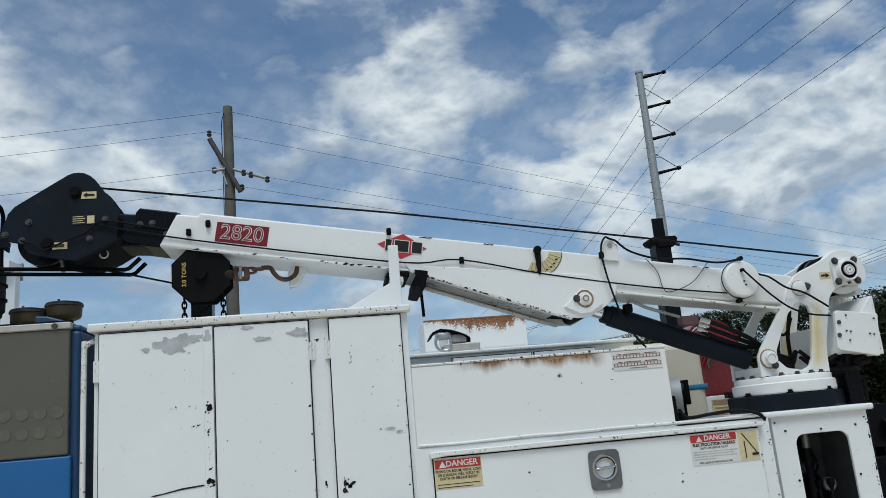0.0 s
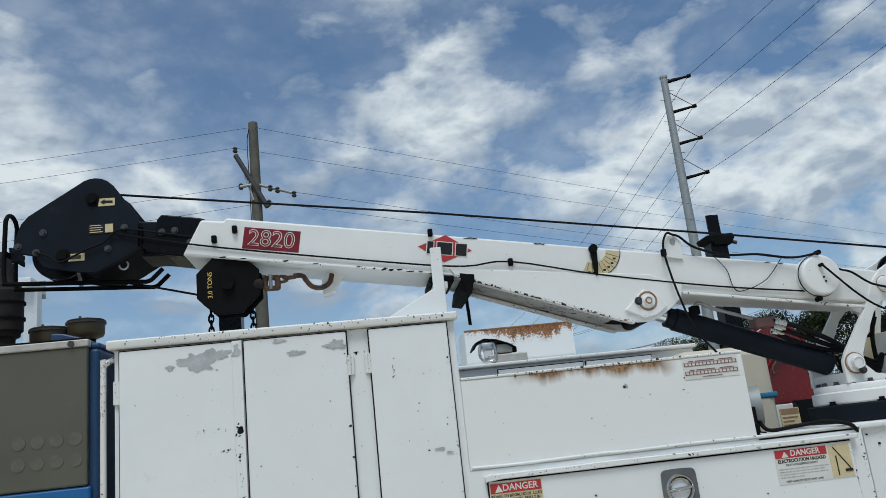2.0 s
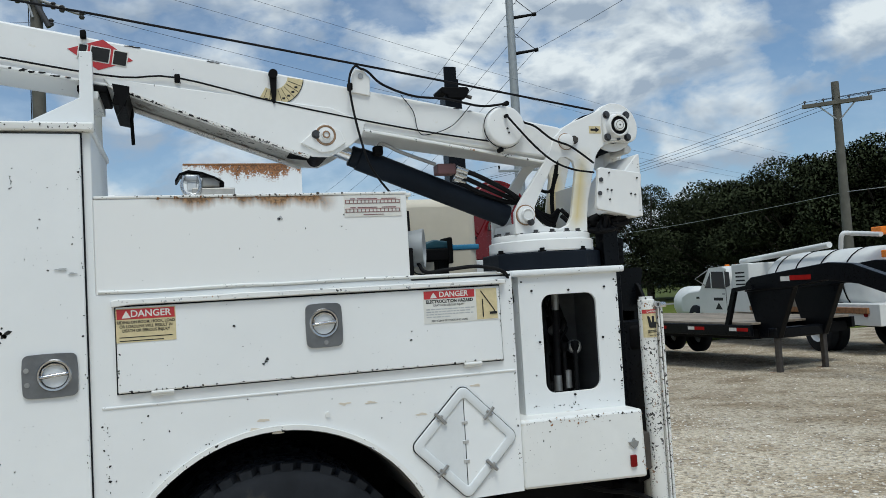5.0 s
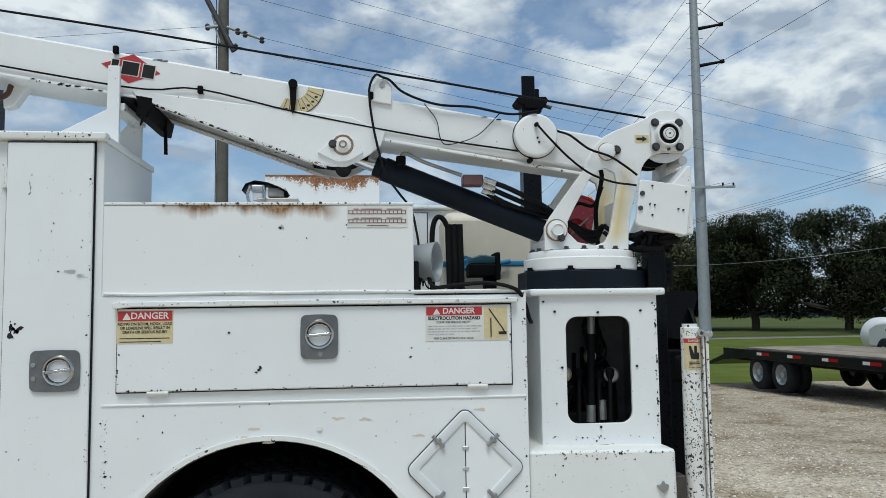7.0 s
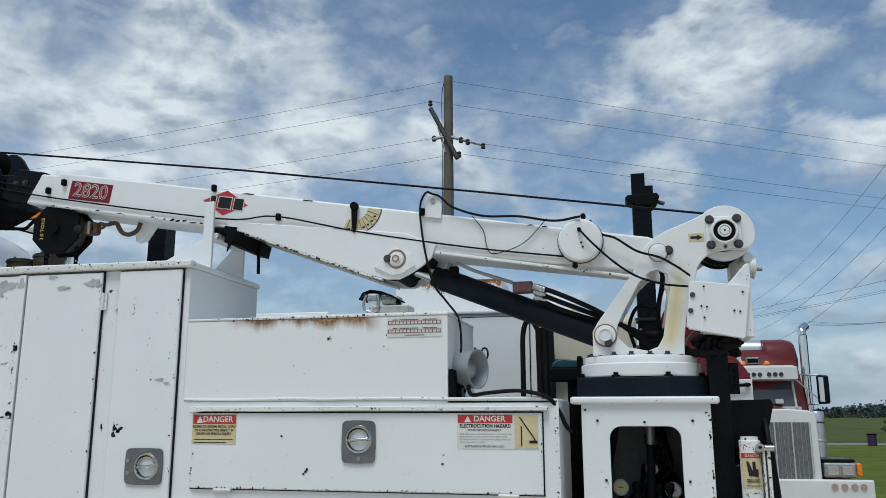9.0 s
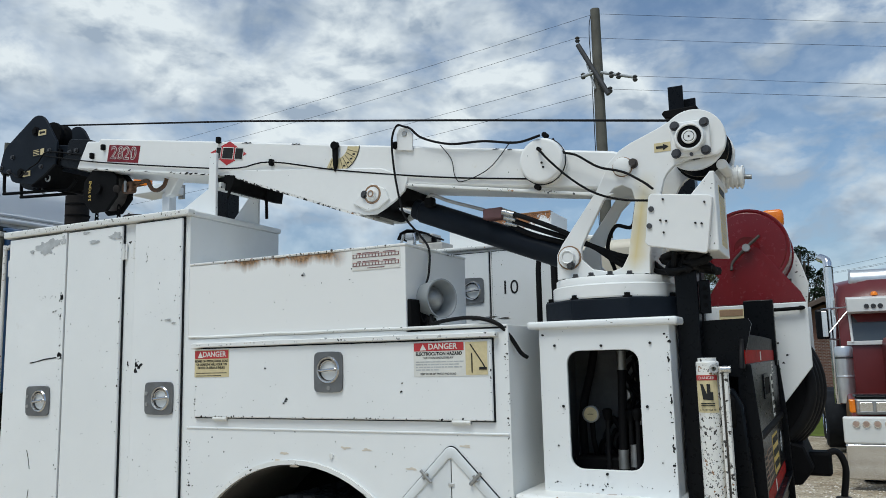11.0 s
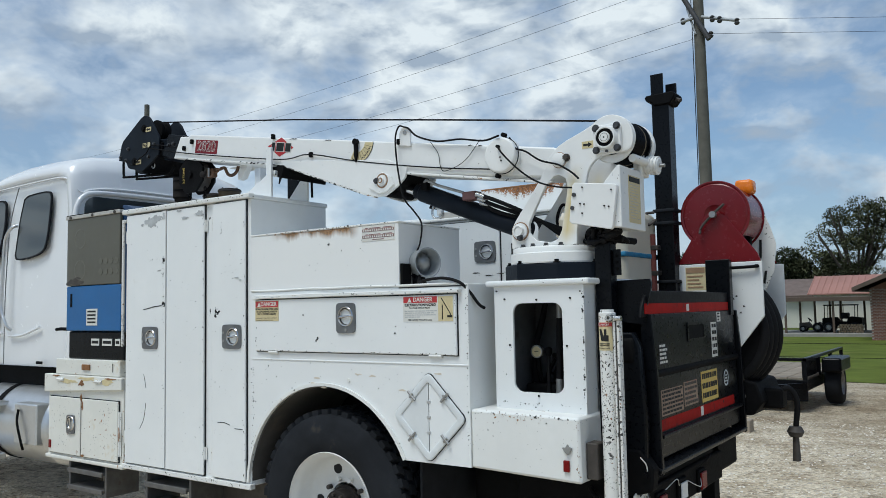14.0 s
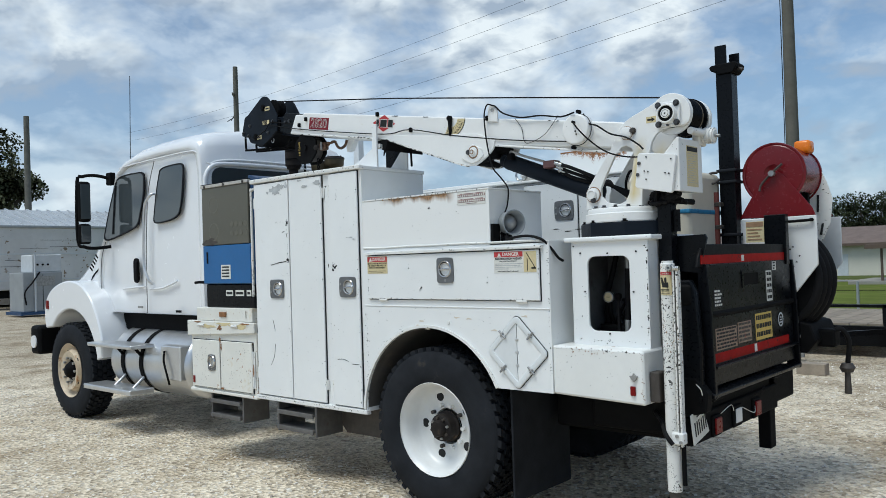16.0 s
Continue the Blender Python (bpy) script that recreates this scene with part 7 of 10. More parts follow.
def welder():
    t = thing("welder_generator", (-1.68, 0.3, 1.30), "blue welder generator with a smoked brown front panel", "generator")
    part("base", box(-2.045, -1.335, 0.03, 0.60, 1.302, 1.50, 0.008), black_paint, t)
    part("case", box(-2.05, -1.33, 0.035, 0.60, 1.50, 2.33, 0.012), dark_blue, t)
    part("front_cover", box(-2.055, -1.355, 0.012, 0.036, 1.505, 1.835, 0.008), blue_paint, t)
    w = part("shield", box(-2.05, -1.365, 0.008, 0.034, 1.838, 2.335, 0.006), smoke, t, "smoked brown plastic panel shield")
    part("shield_rail", box(-2.06, -1.36, 0.0, 0.035, 2.335, 2.362, 0.004), dull_alloy, w)
    for x in (-1.99, -1.70, -1.42):
        part("rail_bolt", cyl((x, -0.006, 2.347), (x, 0.001, 2.347), 0.012, seg=10), hub_rust, w)
    blotch(-1.93, 1.868, 0.10, 0.028, 0.0075, hub_rust, w, 300, "soot_patch", 22)
    for i in range(2):
        for j in range(4):
            part("socket", cyl((-1.60 + 0.065 * j, 0.006, 1.93 + 0.075 * i), (-1.60 + 0.065 * j, 0.012, 1.93 + 0.075 * i), 0.024, seg=16), smoke_light, w)
    for z in (2.18, 1.95):
        part("dial_ring", lathe([(0.062, 0), (0.070, -0.002), (0.078, 0)], (-1.87, 0.008, z), (0, 1, 0), 28), smoke_light, w)
    d = part("maker_plate", box(-1.78, -1.64, 0.0095, 0.013, 1.545, 1.665), decal_white, t)
    for k in range(4):
        part("print_bar", box(-1.765, -1.66, 0.008, 0.0098, 1.64 - 0.026 * k, 1.652 - 0.026 * k), decal_black, d)
    for x, w_ in ((-1.74, 0.10), (-1.60, 0.12), (-1.44, 0.06)):
        k = part("base_label", box(x, x + w_, 0.026, 0.031, 1.40, 1.45), decal_white, t)
        part("print_bar", box(x + 0.01, x + w_ - 0.01, 0.0245, 0.0262, 1.415, 1.435), decal_black, k)
    part("front_slot", box(-2.0, -1.975, 0.009, 0.013, 1.68, 1.78, 0.002), black_dull, t)
    part("spigot", tube([(-2.05, 0.06, 1.515), (-2.16, 0.03, 1.52), (-2.22, 0.03, 1.515)], 0.013), black_dull, t)
    part("lid", box(-2.05, -1.33, 0.04, 0.6, 2.33, 2.352, 0.008), dark_blue, t)
    part("lid_strip", box(-2.06, -1.362, 0.004, 0.04, 2.3625, 2.369, 0.003), black_dull, t)
    part("vent_hood", prism([(-1.55, 2.345), (-1.545, 2.418), (-1.50, 2.415), (-1.405, 2.385), (-1.395, 2.345)], 0.14, 0.52, bev=0.006), dark_blue, t)
    for x, y, z in ((-1.81, 1.34, 2.56), (-1.99, 1.32, 2.53)):
        c = thing("air_cleaner", (x, y, z), "dusty brown round air cleaner with a black cap", "air cleaner", "air cleaners")
        part("stem", cyl((x, y, 1.14), (x, y, z + 0.04), 0.05, seg=18), black_dull, c)
        part("bowl", lathe([(0.0, 0.03), (0.05, 0.03), (0.086, 0.045), (0.094, 0.06), (0.096, 0.115), (0.098, 0.12), (0.09, 0.126), (0.0, 0.128)], (x, y, z), (0, 0, 1), 32), olive_cap, c)
        part("cap", lathe([(0.099, 0.118), (0.100, 0.127), (0.094, 0.133), (0.05, 0.142), (0.0, 0.143)], (x, y, z), (0, 0, 1), 32), soot, c)
        part("rim", lathe([(0.095, 0.110), (0.102, 0.112), (0.102, 0.122), (0.093, 0.124)], (x, y, z), (0, 0, 1), 32), hub_rust, c)
        for a in (0.4, 2.5, 4.6):
            part("cap_bolt", cyl((x + 0.07 * math.cos(a), y + 0.07 * math.sin(a), z + 0.13), (x + 0.07 * math.cos(a), y + 0.07 * math.sin(a), z + 0.146), 0.007, seg=6), hub_rust, c)


def steps():
    for x in (-2.0, -1.06):
        t = thing("fold_down_step", (x + 0.26, 0.1, 0.36), "galvanised two-tread step hung under the truck body", "step", "steps under the body")
        for dx in (0.0, 0.46):
            part("side_plate", box(x + dx, x + dx + 0.02, 0.02, 0.28, 0.34, 0.58, 0.004), step_steel, t)
        for z in (0.37, 0.49):
            part("tread", box(x + 0.02, x + 0.46, 0.0, 0.20, z, z + 0.022, 0.006), step_steel, t)
            part("tread_lip", box(x + 0.02, x + 0.46, -0.004, 0.012, z - 0.008, z + 0.026, 0.004), step_steel, t)
        part("hanger", box(x + 0.06, x + 0.42, 0.1, 0.3, 0.56, 0.60, 0.004), black_dull, t)


def splash_panel():
    t = thing("splash_panel", (-0.3, 0.25, 0.35), "mud-brown splash panel ahead of the rear wheel", "panel")
    part("panel", prism([(-0.55, 0.40), (-0.50, 0.35), (-0.08, 0.35), (-0.05, 0.58), (-0.55, 0.598)], 0.25, 0.262, bev=0.003), hub_rust, t)


def beacon():
    t = thing("beacon_bracket", (-2.79, 2.25, 2.6), "amber warning beacon on a white bracket behind the cab", "beacon")
    part("bracket", box(-2.80, -2.42, 2.15, 2.40, 3.105, 3.170, 0.004), white_paint, t)
    part("post", box(-2.49, -2.405, 2.22, 2.30, 2.0, 3.100, 0.004), white_paint, t)
    part("post_top", box(-2.49, -2.43, 2.405, 2.43, 3.08, 3.205, 0.004), dull_steel, t)
    part("lens", lathe([(0.0, 0.115), (0.065, 0.11), (0.078, 0.095), (0.084, 0.01), (0.075, 0.0)], (-2.79, 2.28, 3.196), (0, 0, 1), 28), amber, t)
    part("base", cyl((-2.79, 2.28, 3.170), (-2.79, 2.28, 3.198), 0.085, seg=24), black_dull, t)


# ---- passenger side of the body ----
def far_side():
    t = thing("far_side_cabinet", (0.4, 1.9, 1.1), "white steel cabinets along the far side of the truck body", "cabinet")
    part("body", box(-1.265, 1.56, 1.43, 2.44, 0.62, 2.24, 0.006), white_paint, t)
    part("lid", box(-1.28, 1.57, 1.40, 2.46, 2.24, 2.262, 0.006), white_worn, t)
    part("front_cabinet", box(-1.265, -0.05, 1.80, 2.44, 2.262, 2.33, 0.006), white_paint, t)
    d = door_panel(0.40, 0.892, 1.76, 2.22, t, y=1.43, name="inner_door")
    d2 = door_panel(0.912, 1.30, 1.76, 2.22, t, y=1.43, name="inner_door")
    latch(0.776, 2.004, 1.414, d, turn=5, across=True)
    words("10", 0.11, facing_side(1.018, 1.4125, 2.008), decal_black, d2, "stencil_number")
    for i, (x, z) in enumerate(((0.70, 1.86), (0.80, 1.84), (0.90, 1.85), (0.98, 1.84))):
        blotch(x, z, 0.03, 0.004, 1.4138 - 0.0003 * i, hub_rust, d, 320 + i, "paint_chip", 12)
    r = thing("rusty_box", (0.62, 2.2, 2.262), "white box with heavy rust on its upper edge", "box")
    part("body", box(0.32, 1.05, 2.10, 2.44, 2.262, 2.552, 0.006), white_paint, r)
    part("rusted_edge", box(0.322, 1.048, 2.0965, 2.1005, 2.34, 2.549), rust_run("rust_eaten_white_paint", 0.287, 0.095, 0.92, (0.24, 0.10, 0.035), 1.2, 0.9, 0.35), r, "white paint eaten by rust along its upper edge", smooth=False)
    part("rusted_lip", box(0.322, 1.048, 2.094, 2.14, 2.544, 2.556, 0.003), rusty, r)
    l = thing("work_lamp", (0.335, 1.45, 2.262), "chrome work lamp with a black cable on the cabinet top", "lamp")
    part("housing", box(0.322, 0.402, 1.455, 1.54, 2.345, 2.390, 0.010), alloy, l)
    part("guard", tube(curve_pts([(0.322, 1.45, 2.378), (0.309, 1.445, 2.325), (0.322, 1.44, 2.285), (0.359, 1.44, 2.273), (0.393, 1.44, 2.286), (0.403, 1.445, 2.335), (0.393, 1.45, 2.378)]), 0.009), steel, l)
    part("lens", box(0.335, 0.388, 1.462, 1.475, 2.295, 2.348, 0.006), clear_lens, l)
    part("rubber_hood", prism([(0.274, 2.352), (0.296, 2.392), (0.346, 2.410), (0.414, 2.400), (0.482, 2.374), (0.528, 2.346), (0.520, 2.340), (0.48, 2.364), (0.412, 2.390), (0.346, 2.399), (0.304, 2.383), (0.284, 2.350)], 1.448, 1.60, bev=0.003), black_dull, l)
    part("stay", box(0.414, 0.515, 1.47, 1.58, 2.322, 2.372, 0.006), dull_alloy, l)
    part("foot", box(0.36, 0.585, 1.45, 1.60, 2.264, 2.312, 0.006), dull_alloy, l)
    part("clip", box(0.505, 0.530, 1.46, 1.49, 2.318, 2.345, 0.004), black_dull, l)
    g = thing("deck_tank", (1.68, 1.35, 1.14), "cream plastic tank held by a blue strap on the truck deck", "tank")
    part("shell", box(1.37, 1.885, 1.19, 1.74, 1.14, 2.20, 0.05, seg=3), poly, g)
    part("strap", box(1.365, 1.89, 1.185, 1.745, 1.905, 1.935, 0.006), strap_blue, g)
    part("strap_tail", tube(curve_pts([(1.42, 1.16, 1.925), (1.52, 1.14, 1.88), (1.64, 1.15, 1.915), (1.72, 1.16, 1.93)]), 0.012), strap_blue, g)
    sb = thing("strap_bundle", (1.50, 1.15, 1.86), "loose blue ratchet strap hanging in loops by the tank", "strap")
    rb = random.Random(12)
    for i in range(6):
        z = 1.905 + 0.007 * i
        part("strap", prism([(1.40 + 0.022 * k + rb.uniform(-0.004, 0.004), z + 0.012 * math.sin(k * 0.9 + i) + (0.012 if side else 0.0)) for side, rng in ((0, range(10)), (1, range(9, -1, -1))) for k in rng], 1.14 + 0.006 * i, 1.144 + 0.006 * i), strap_blue, sb)
    h = thing("hand_pump_hose", (1.20, 1.2, 1.9), "black ribbed hose arching over the deck", "hose")
    part("hose", tube(curve_pts([(1.30, 1.10, 1.14), (1.30, 1.10, 1.9), (1.305, 1.10, 2.10), (1.335, 1.10, 2.16), (1.375, 1.10, 2.12), (1.39, 1.10, 2.0), (1.39, 1.10, 1.14)]), 0.014), cable_black, h)
    for i in range(3):
        part("hose", tube(curve_pts([(1.385 + 0.03 * i, 1.08 + 0.02 * (i % 2), 1.14), (1.39 + 0.03 * i, 1.09, 1.7), (1.385 + 0.03 * i, 1.10, 2.12)]), 0.018), cable_black, h)
    b = thing("swing_motor", (1.55, 0.92, 1.14), "dark blue-grey slewing motor beside the turntable", "motor")
    part("body", prism([(1.46, 1.835), (1.60, 1.835), (1.62, 1.86), (1.62, 1.90), (1.46, 1.90)], 0.86, 0.98, bev=0.008), black_dull, b)
    part("flange", box(1.59, 1.615, 0.85, 0.99, 1.82, 1.955, 0.006), black_dull, b)
    part("cap", prism([(1.465, 1.90), (1.61, 1.90), (1.60, 1.935), (1.52, 1.945), (1.475, 1.93)], 0.865, 0.975, bev=0.006), teal_dark, b)
    part("foot", box(1.54, 1.60, 0.88, 0.96, 1.14, 1.85, 0.01), black_dull, b)


def masts():
    t = thing("ladder_mast", (1.955, 1.72, 1.14), "tall black square steel mast with a clamp near its top", "mast")
    part("post", box(1.905, 2.015, 1.66, 1.77, 1.14, 2.93, 0.004), black_paint, t)
    part("top_plate", box(1.905, 1.985, 1.655, 1.67, 2.93, 3.09, 0.002), black_paint, t)
    part("top_plate", box(1.965, 2.035, 1.76, 1.775, 2.93, 3.04, 0.002), black_paint, t)
    part("clamp", prism([(1.865, 2.94), (1.88, 2.915), (1.92, 2.905), (1.92, 2.885), (2.03, 2.885), (2.05, 2.91), (2.065, 2.94), (2.05, 2.96), (1.88, 2.955)], 1.64, 1.79, bev=0.006), black_dull, t)
    part("clamp_bolt", cyl((2.03, 1.70, 2.925), (2.09, 1.68, 2.90), 0.012, seg=8), hub_rust, t)
    for z in (2.2, 2.12, 1.75):
        part("tie", box(1.89, 2.03, 1.645, 1.785, z, z + 0.02, 0.004), rubber, t)
    rp = thing("red_pipe", (1.90, 1.62, 1.14), "worn red steel pipe clamped beside the mast", "pipe")
    part("pipe", cyl((1.885, 1.625, 1.14), (1.885, 1.625, 2.06), 0.024, seg=16), rust_red, rp)
    for z in (1.80, 1.96):
        part("clamp", box(1.855, 1.93, 1.60, 1.66, z, z + 0.03, 0.004), hub_rust, rp)
    part("chain_hook", tube(curve_pts([(1.90, 1.64, 2.20), (1.86, 1.60, 2.19), (1.85, 1.58, 2.14), (1.89, 1.58, 2.12), (1.92, 1.62, 2.15)]), 0.009), hub_rust, rp)
    b = thing("forward_mast", (-1.06, 1.42, 2.262), "short black square steel post on the far cabinet", "mast")
    part("post", box(-1.12, -1.0, 1.37, 1.49, 1.14, 2.92, 0.004), black_paint, b)


# ---- tail of the truck ----
gate_worn = material("worn_black_tread", (0.010, 0.010, 0.011), 0.45, vary=0.4, scale=7.0, second=((0.045, 0.045, 0.043), 0.25, 9.0))
gate_label_mat = material("brown_scuffed_decal", (0.34, 0.24, 0.17), 0.6, vary=0.3, scale=30.0, second=((0.40, 0.05, 0.04), 0.3, 25.0))


def tail():
    t = thing("outrigger_leg", (2.25, 0.15, 0.36), "white chipped outrigger leg with a danger decal", "outrigger")
    lx, ly = 2.241, 0.088
    part("outer_tube", cyl((lx, ly, 0.40), (lx, ly, 1.592), 0.037, seg=28, bev=0.004), heavy_chips, t)
    part("inner_tube", cyl((lx, ly, 0.36), (lx, ly, 0.47), 0.030, seg=20), hub_rust, t)
    part("foot", cyl((lx, ly, 0.30), (lx, ly, 0.36), 0.045, seg=20), black_dull, t)
    part("cap", cyl((lx, ly, 1.592), (lx, ly, 1.604), 0.030, seg=20), white_worn, t)
    part("pin", lathe([(0.007, -0.016), (0.015, -0.016), (0.015, 0.016), (0.007, 0.016)], (2.268, 0.052, 1.568), (0, 1, 0), 14), steel, t)
    part("pin", cyl((2.288, 0.06, 1.565), (2.318, 0.06, 1.565), 0.012, seg=12), steel, t)
    part("side_rail", box(2.279, 2.287, 0.058, 0.106, 0.62, 1.575, 0.002), heavy_chips, t)
    part("side_rail", box(2.294, 2.306, 0.060, 0.100, 0.64, 1.565, 0.003), heavy_chips, t)
    part("rail_gap", box(2.287, 2.294, 0.066, 0.100, 0.63, 1.570), hub_rust, t)
    part("clamp", box(2.252, 2.318, 0.040, 0.092, 0.655, 0.715, 0.006), white_worn, t)
    part("clamp_bolt", cyl((2.285, 0.032, 0.70), (2.285, 0.042, 0.70), 0.009, seg=8), dull_steel, t)
    part("clamp_bolt", cyl((2.305, 0.032, 0.67), (2.305, 0.042, 0.67), 0.009, seg=8), dull_steel, t)
    part("lower_rod", cyl((2.298, 0.085, 0.44), (2.298, 0.085, 0.655), 0.012, seg=12), black_dull, t)
    part("bracket", box(2.136, 2.19, 0.05, 0.13, 0.86, 1.02, 0.006), hub_rust, t)
    part("hose", tube(curve_pts([(1.9, 0.5, 0.78), (2.05, 0.3, 0.74), (2.15, 0.15, 0.74), (2.22, 0.045, 0.70), (2.262, 0.034, 0.655)]), 0.012), cable_black, t)
    y = 0.0495

    def round_label(z0, z1, r, a0, a1):
        arc = [(lx + r * math.cos(radians(a)), ly + r * math.sin(radians(a))) for a in np.linspace(a0, a1, 13)]
        inner = [(lx + (r - 0.0015) * math.cos(radians(a)), ly + (r - 0.0015) * math.sin(radians(a))) for a in np.linspace(a1, a0, 13)]
        return prism(arc + inner, z0, z1, "z")

    d = part("danger_decal", round_label(1.425, 1.548, 0.0382, 205, 325), yellowed, t, "small yellow danger decal")
    part("header", round_label(1.530, 1.547, 0.0387, 206, 324), decal_red, d)
    words("DANGER", 0.0125, facing_side(lx, y - 0.0006, 1.538), decal_white, d)
    part("pictogram", prism([(2.220, 1.518), (2.227, 1.518), (2.240, 1.485), (2.240, 1.518), (2.251, 1.518), (2.251, 1.492), (2.259, 1.492), (2.259, 1.465), (2.227, 1.468)], y - 0.0012, y + 0.005), decal_black, d)
    words("STAND CLEAR", 0.008, facing_side(lx, y - 0.0006, 1.434), decal_black, d)
    for k in range(2):
        part("small_print", box(2.219, 2.263, y - 0.0010, y + 0.004, 1.447 + 0.007 * k, 1.4495 + 0.007 * k), decal_black, d)
    p = thing("black_post", (2.17, 0.26, 0.9), "square black steel post beside the pedestal", "post")
    part("post", box(2.128, 2.205, 0.225, 0.30, 0.85, 1.915, 0.004), black_paint, p)
    part("ear", prism([(2.16, 1.55), (2.16, 1.735), (2.36, 1.74), (2.37, 1.72), (2.34, 1.60), (2.34, 1.53)], 0.30, 0.315), black_paint, p)
    # lift gate
    g = thing("lift_gate", (2.4, 0.9, 0.75), "black steel lift gate folded upright with worn red stripes", "lift gate")
    part("upper_panel", prism([(2.318, 1.29), (2.352, 1.29), (2.348, 1.56), (2.318, 1.56)], 0.33, 1.70, bev=0.004), black_paint, g)
    part("lower_panel", prism([(2.325, 0.90), (2.362, 0.90), (2.352, 1.27), (2.32, 1.27)], 0.35, 1.70, bev=0.004), black_paint, g)
    part("tread_lip", prism([(0.245, 1.545), (1.70, 1.56), (1.70, 1.664), (1.2, 1.668), (0.37, 1.670), (0.325, 1.660), (0.29, 1.634), (0.262, 1.595)], 2.325, 2.342, "x", bev=0.004), gate_worn, g, "worn grey-black tread lip")
    part("red_stripe", box(2.3405, 2.3445, 0.285, 1.697, 1.562, 1.610), red_paint, g, "red stripe with worn paint")
    part("stripe_gap", box(2.344, 2.3455, 0.86, 0.90, 1.568, 1.604), decal_white, g)
    part("red_stripe", prism([(2.3585, 1.020), (2.3605, 1.020), (2.359, 1.072), (2.357, 1.072)], 0.37, 1.60), red_paint, g, "red stripe with worn paint")
    part("stripe_gap", prism([(2.360, 1.023), (2.3615, 1.023), (2.360, 1.07), (2.3585, 1.07)], 0.98, 1.02), decal_white, g)
    part("hinge_bar", cyl((2.346, 0.32, 1.285), (2.346, 1.73, 1.285), 0.018, seg=14), black_dull, g)
    part("lower_ledge", prism([(2.355, 0.988), (2.386, 0.996), (2.386, 1.010), (2.355, 1.010)], 0.36, 1.72, bev=0.003), black_paint, g)
    part("bottom_lip", prism([(2.33, 0.835), (2.385, 0.845), (2.39, 0.865), (2.345, 0.885)], 0.30, 1.75, bev=0.004), black_paint, g)
    for y in (0.33, 1.735):
        part("side_rail", prism([(2.30, 0.83), (2.388, 0.84), (2.378, 1.30), (2.358, 1.56), (2.31, 1.56)], y - 0.014, y + 0.014, bev=0.004), black_paint, g)
    part("side_arm", prism([(2.20, 0.78), (2.345, 0.80), (2.35, 1.10), (2.33, 1.42), (2.30, 1.48), (2.20, 1.48)], 0.235, 0.285, bev=0.008), black_paint, g)
    part("arm_block", box(2.225, 2.31, 0.225, 0.315, 1.34, 1.46, 0.02), black_dull, g)
    part("arm_foot", prism([(2.22, 0.74), (2.37, 0.78), (2.38, 0.88), (2.32, 0.96), (2.22, 0.96)], 0.225, 0.30, bev=0.01), black_dull, g)
    bolts([(2.34, 0.228, 0.85)], (0, -1, 0), 0.016, 0.018, g, black_dull)
    part("mount", box(2.20, 2.325, 0.43, 0.58, 0.80, 1.58, 0.01), black_dull, g)
    part("mount", box(2.20, 2.325, 1.40, 1.55, 0.80, 1.58, 0.01), black_dull, g)
    part("backing", box(2.15, 2.20, 0.33, 1.60, 0.85, 1.55, 0.01), black_dull, g)

    def gate_label(y0, y1, z0, z1, mat, rows, ink, seed):
        """A printed label lying on the sloping lower or upper plate; rows of uneven bars."""
        up = z0 > 1.28
        at = (lambda z: 2.352 - (z - 1.29) * 0.0148) if up else (lambda z: 2.362 - (z - 0.90) * 0.027)
        rn = random.Random(seed)

        def slab(ya, yb, za, zb, d0, d1):
            return prism([(at(za) + d0, za), (at(za) + d1, za), (at(zb) + d1, zb), (at(zb) + d0, zb)], ya, yb)

        k = part("decal", slab(y0, y1, z0, z1, -0.001, 0.0012), mat, g)
        for i in range(rows):
            zt = z1 - (i + 0.25) * (z1 - z0) / (rows + 0.2)
            zb = zt - (z1 - z0) / (rows + 0.2) * 0.55
            y = y0 + 0.012
            while y < y1 - 0.03:
                w_ = min(rn.uniform(0.012, 0.045), y1 - 0.01 - y)
                part("print_bar", slab(y, y + w_, zb, zt, 0.001, 0.0022), ink, k)
                y += w_ + 0.007
        return k

    gate_label(0.42, 0.72, 1.085, 1.205, gate_label_mat, 6, decal_black, 1)
    gate_label(0.74, 0.95, 1.095, 1.215, gate_label_mat, 5, hub_rust, 2)
    gate_label(1.02, 1.30, 1.085, 1.245, decal_yellow, 3, decal_black, 3)
    gate_label(0.42, 0.54, 1.32, 1.42, decal_black, 5, decal_white, 4)
    gate_label(1.24, 1.34, 1.31, 1.50, decal_white, 5, decal_black, 5)
    gate_label(1.36, 1.43, 1.50, 1.555, decal_white, 3, decal_black, 6)
    part("recess", box(2.344, 2.353, 0.85, 1.10, 1.42, 1.50, 0.002), black_dull, g)
    part("recess_frame", prism(rrect(0.975, 1.46, 0.28, 0.10, 0.01), 2.345, 2.3555, "x", holes=[rrect(0.975, 1.46, 0.24, 0.07, 0.006)]), black_paint, g)
    part("round_decal", cyl((2.350, 1.46, 1.18), (2.3575, 1.46, 1.18), 0.050, seg=24), decal_black, g)
    part("round_print", lathe([(0.036, 0.0), (0.036, 0.0014), (0.046, 0.0014), (0.046, 0.0)], (2.3572, 1.46, 1.18), (1, 0, 0), 24), leaf_grey, g)
    for k in range(3):
        part("round_print", box(2.357, 2.3587, 1.435 + 0.008 * k, 1.485 - 0.006 * k, 1.158 + 0.016 * k, 1.166 + 0.016 * k), leaf_grey, g)
    g.location += Vector((0.0, -0.012, 0.017))
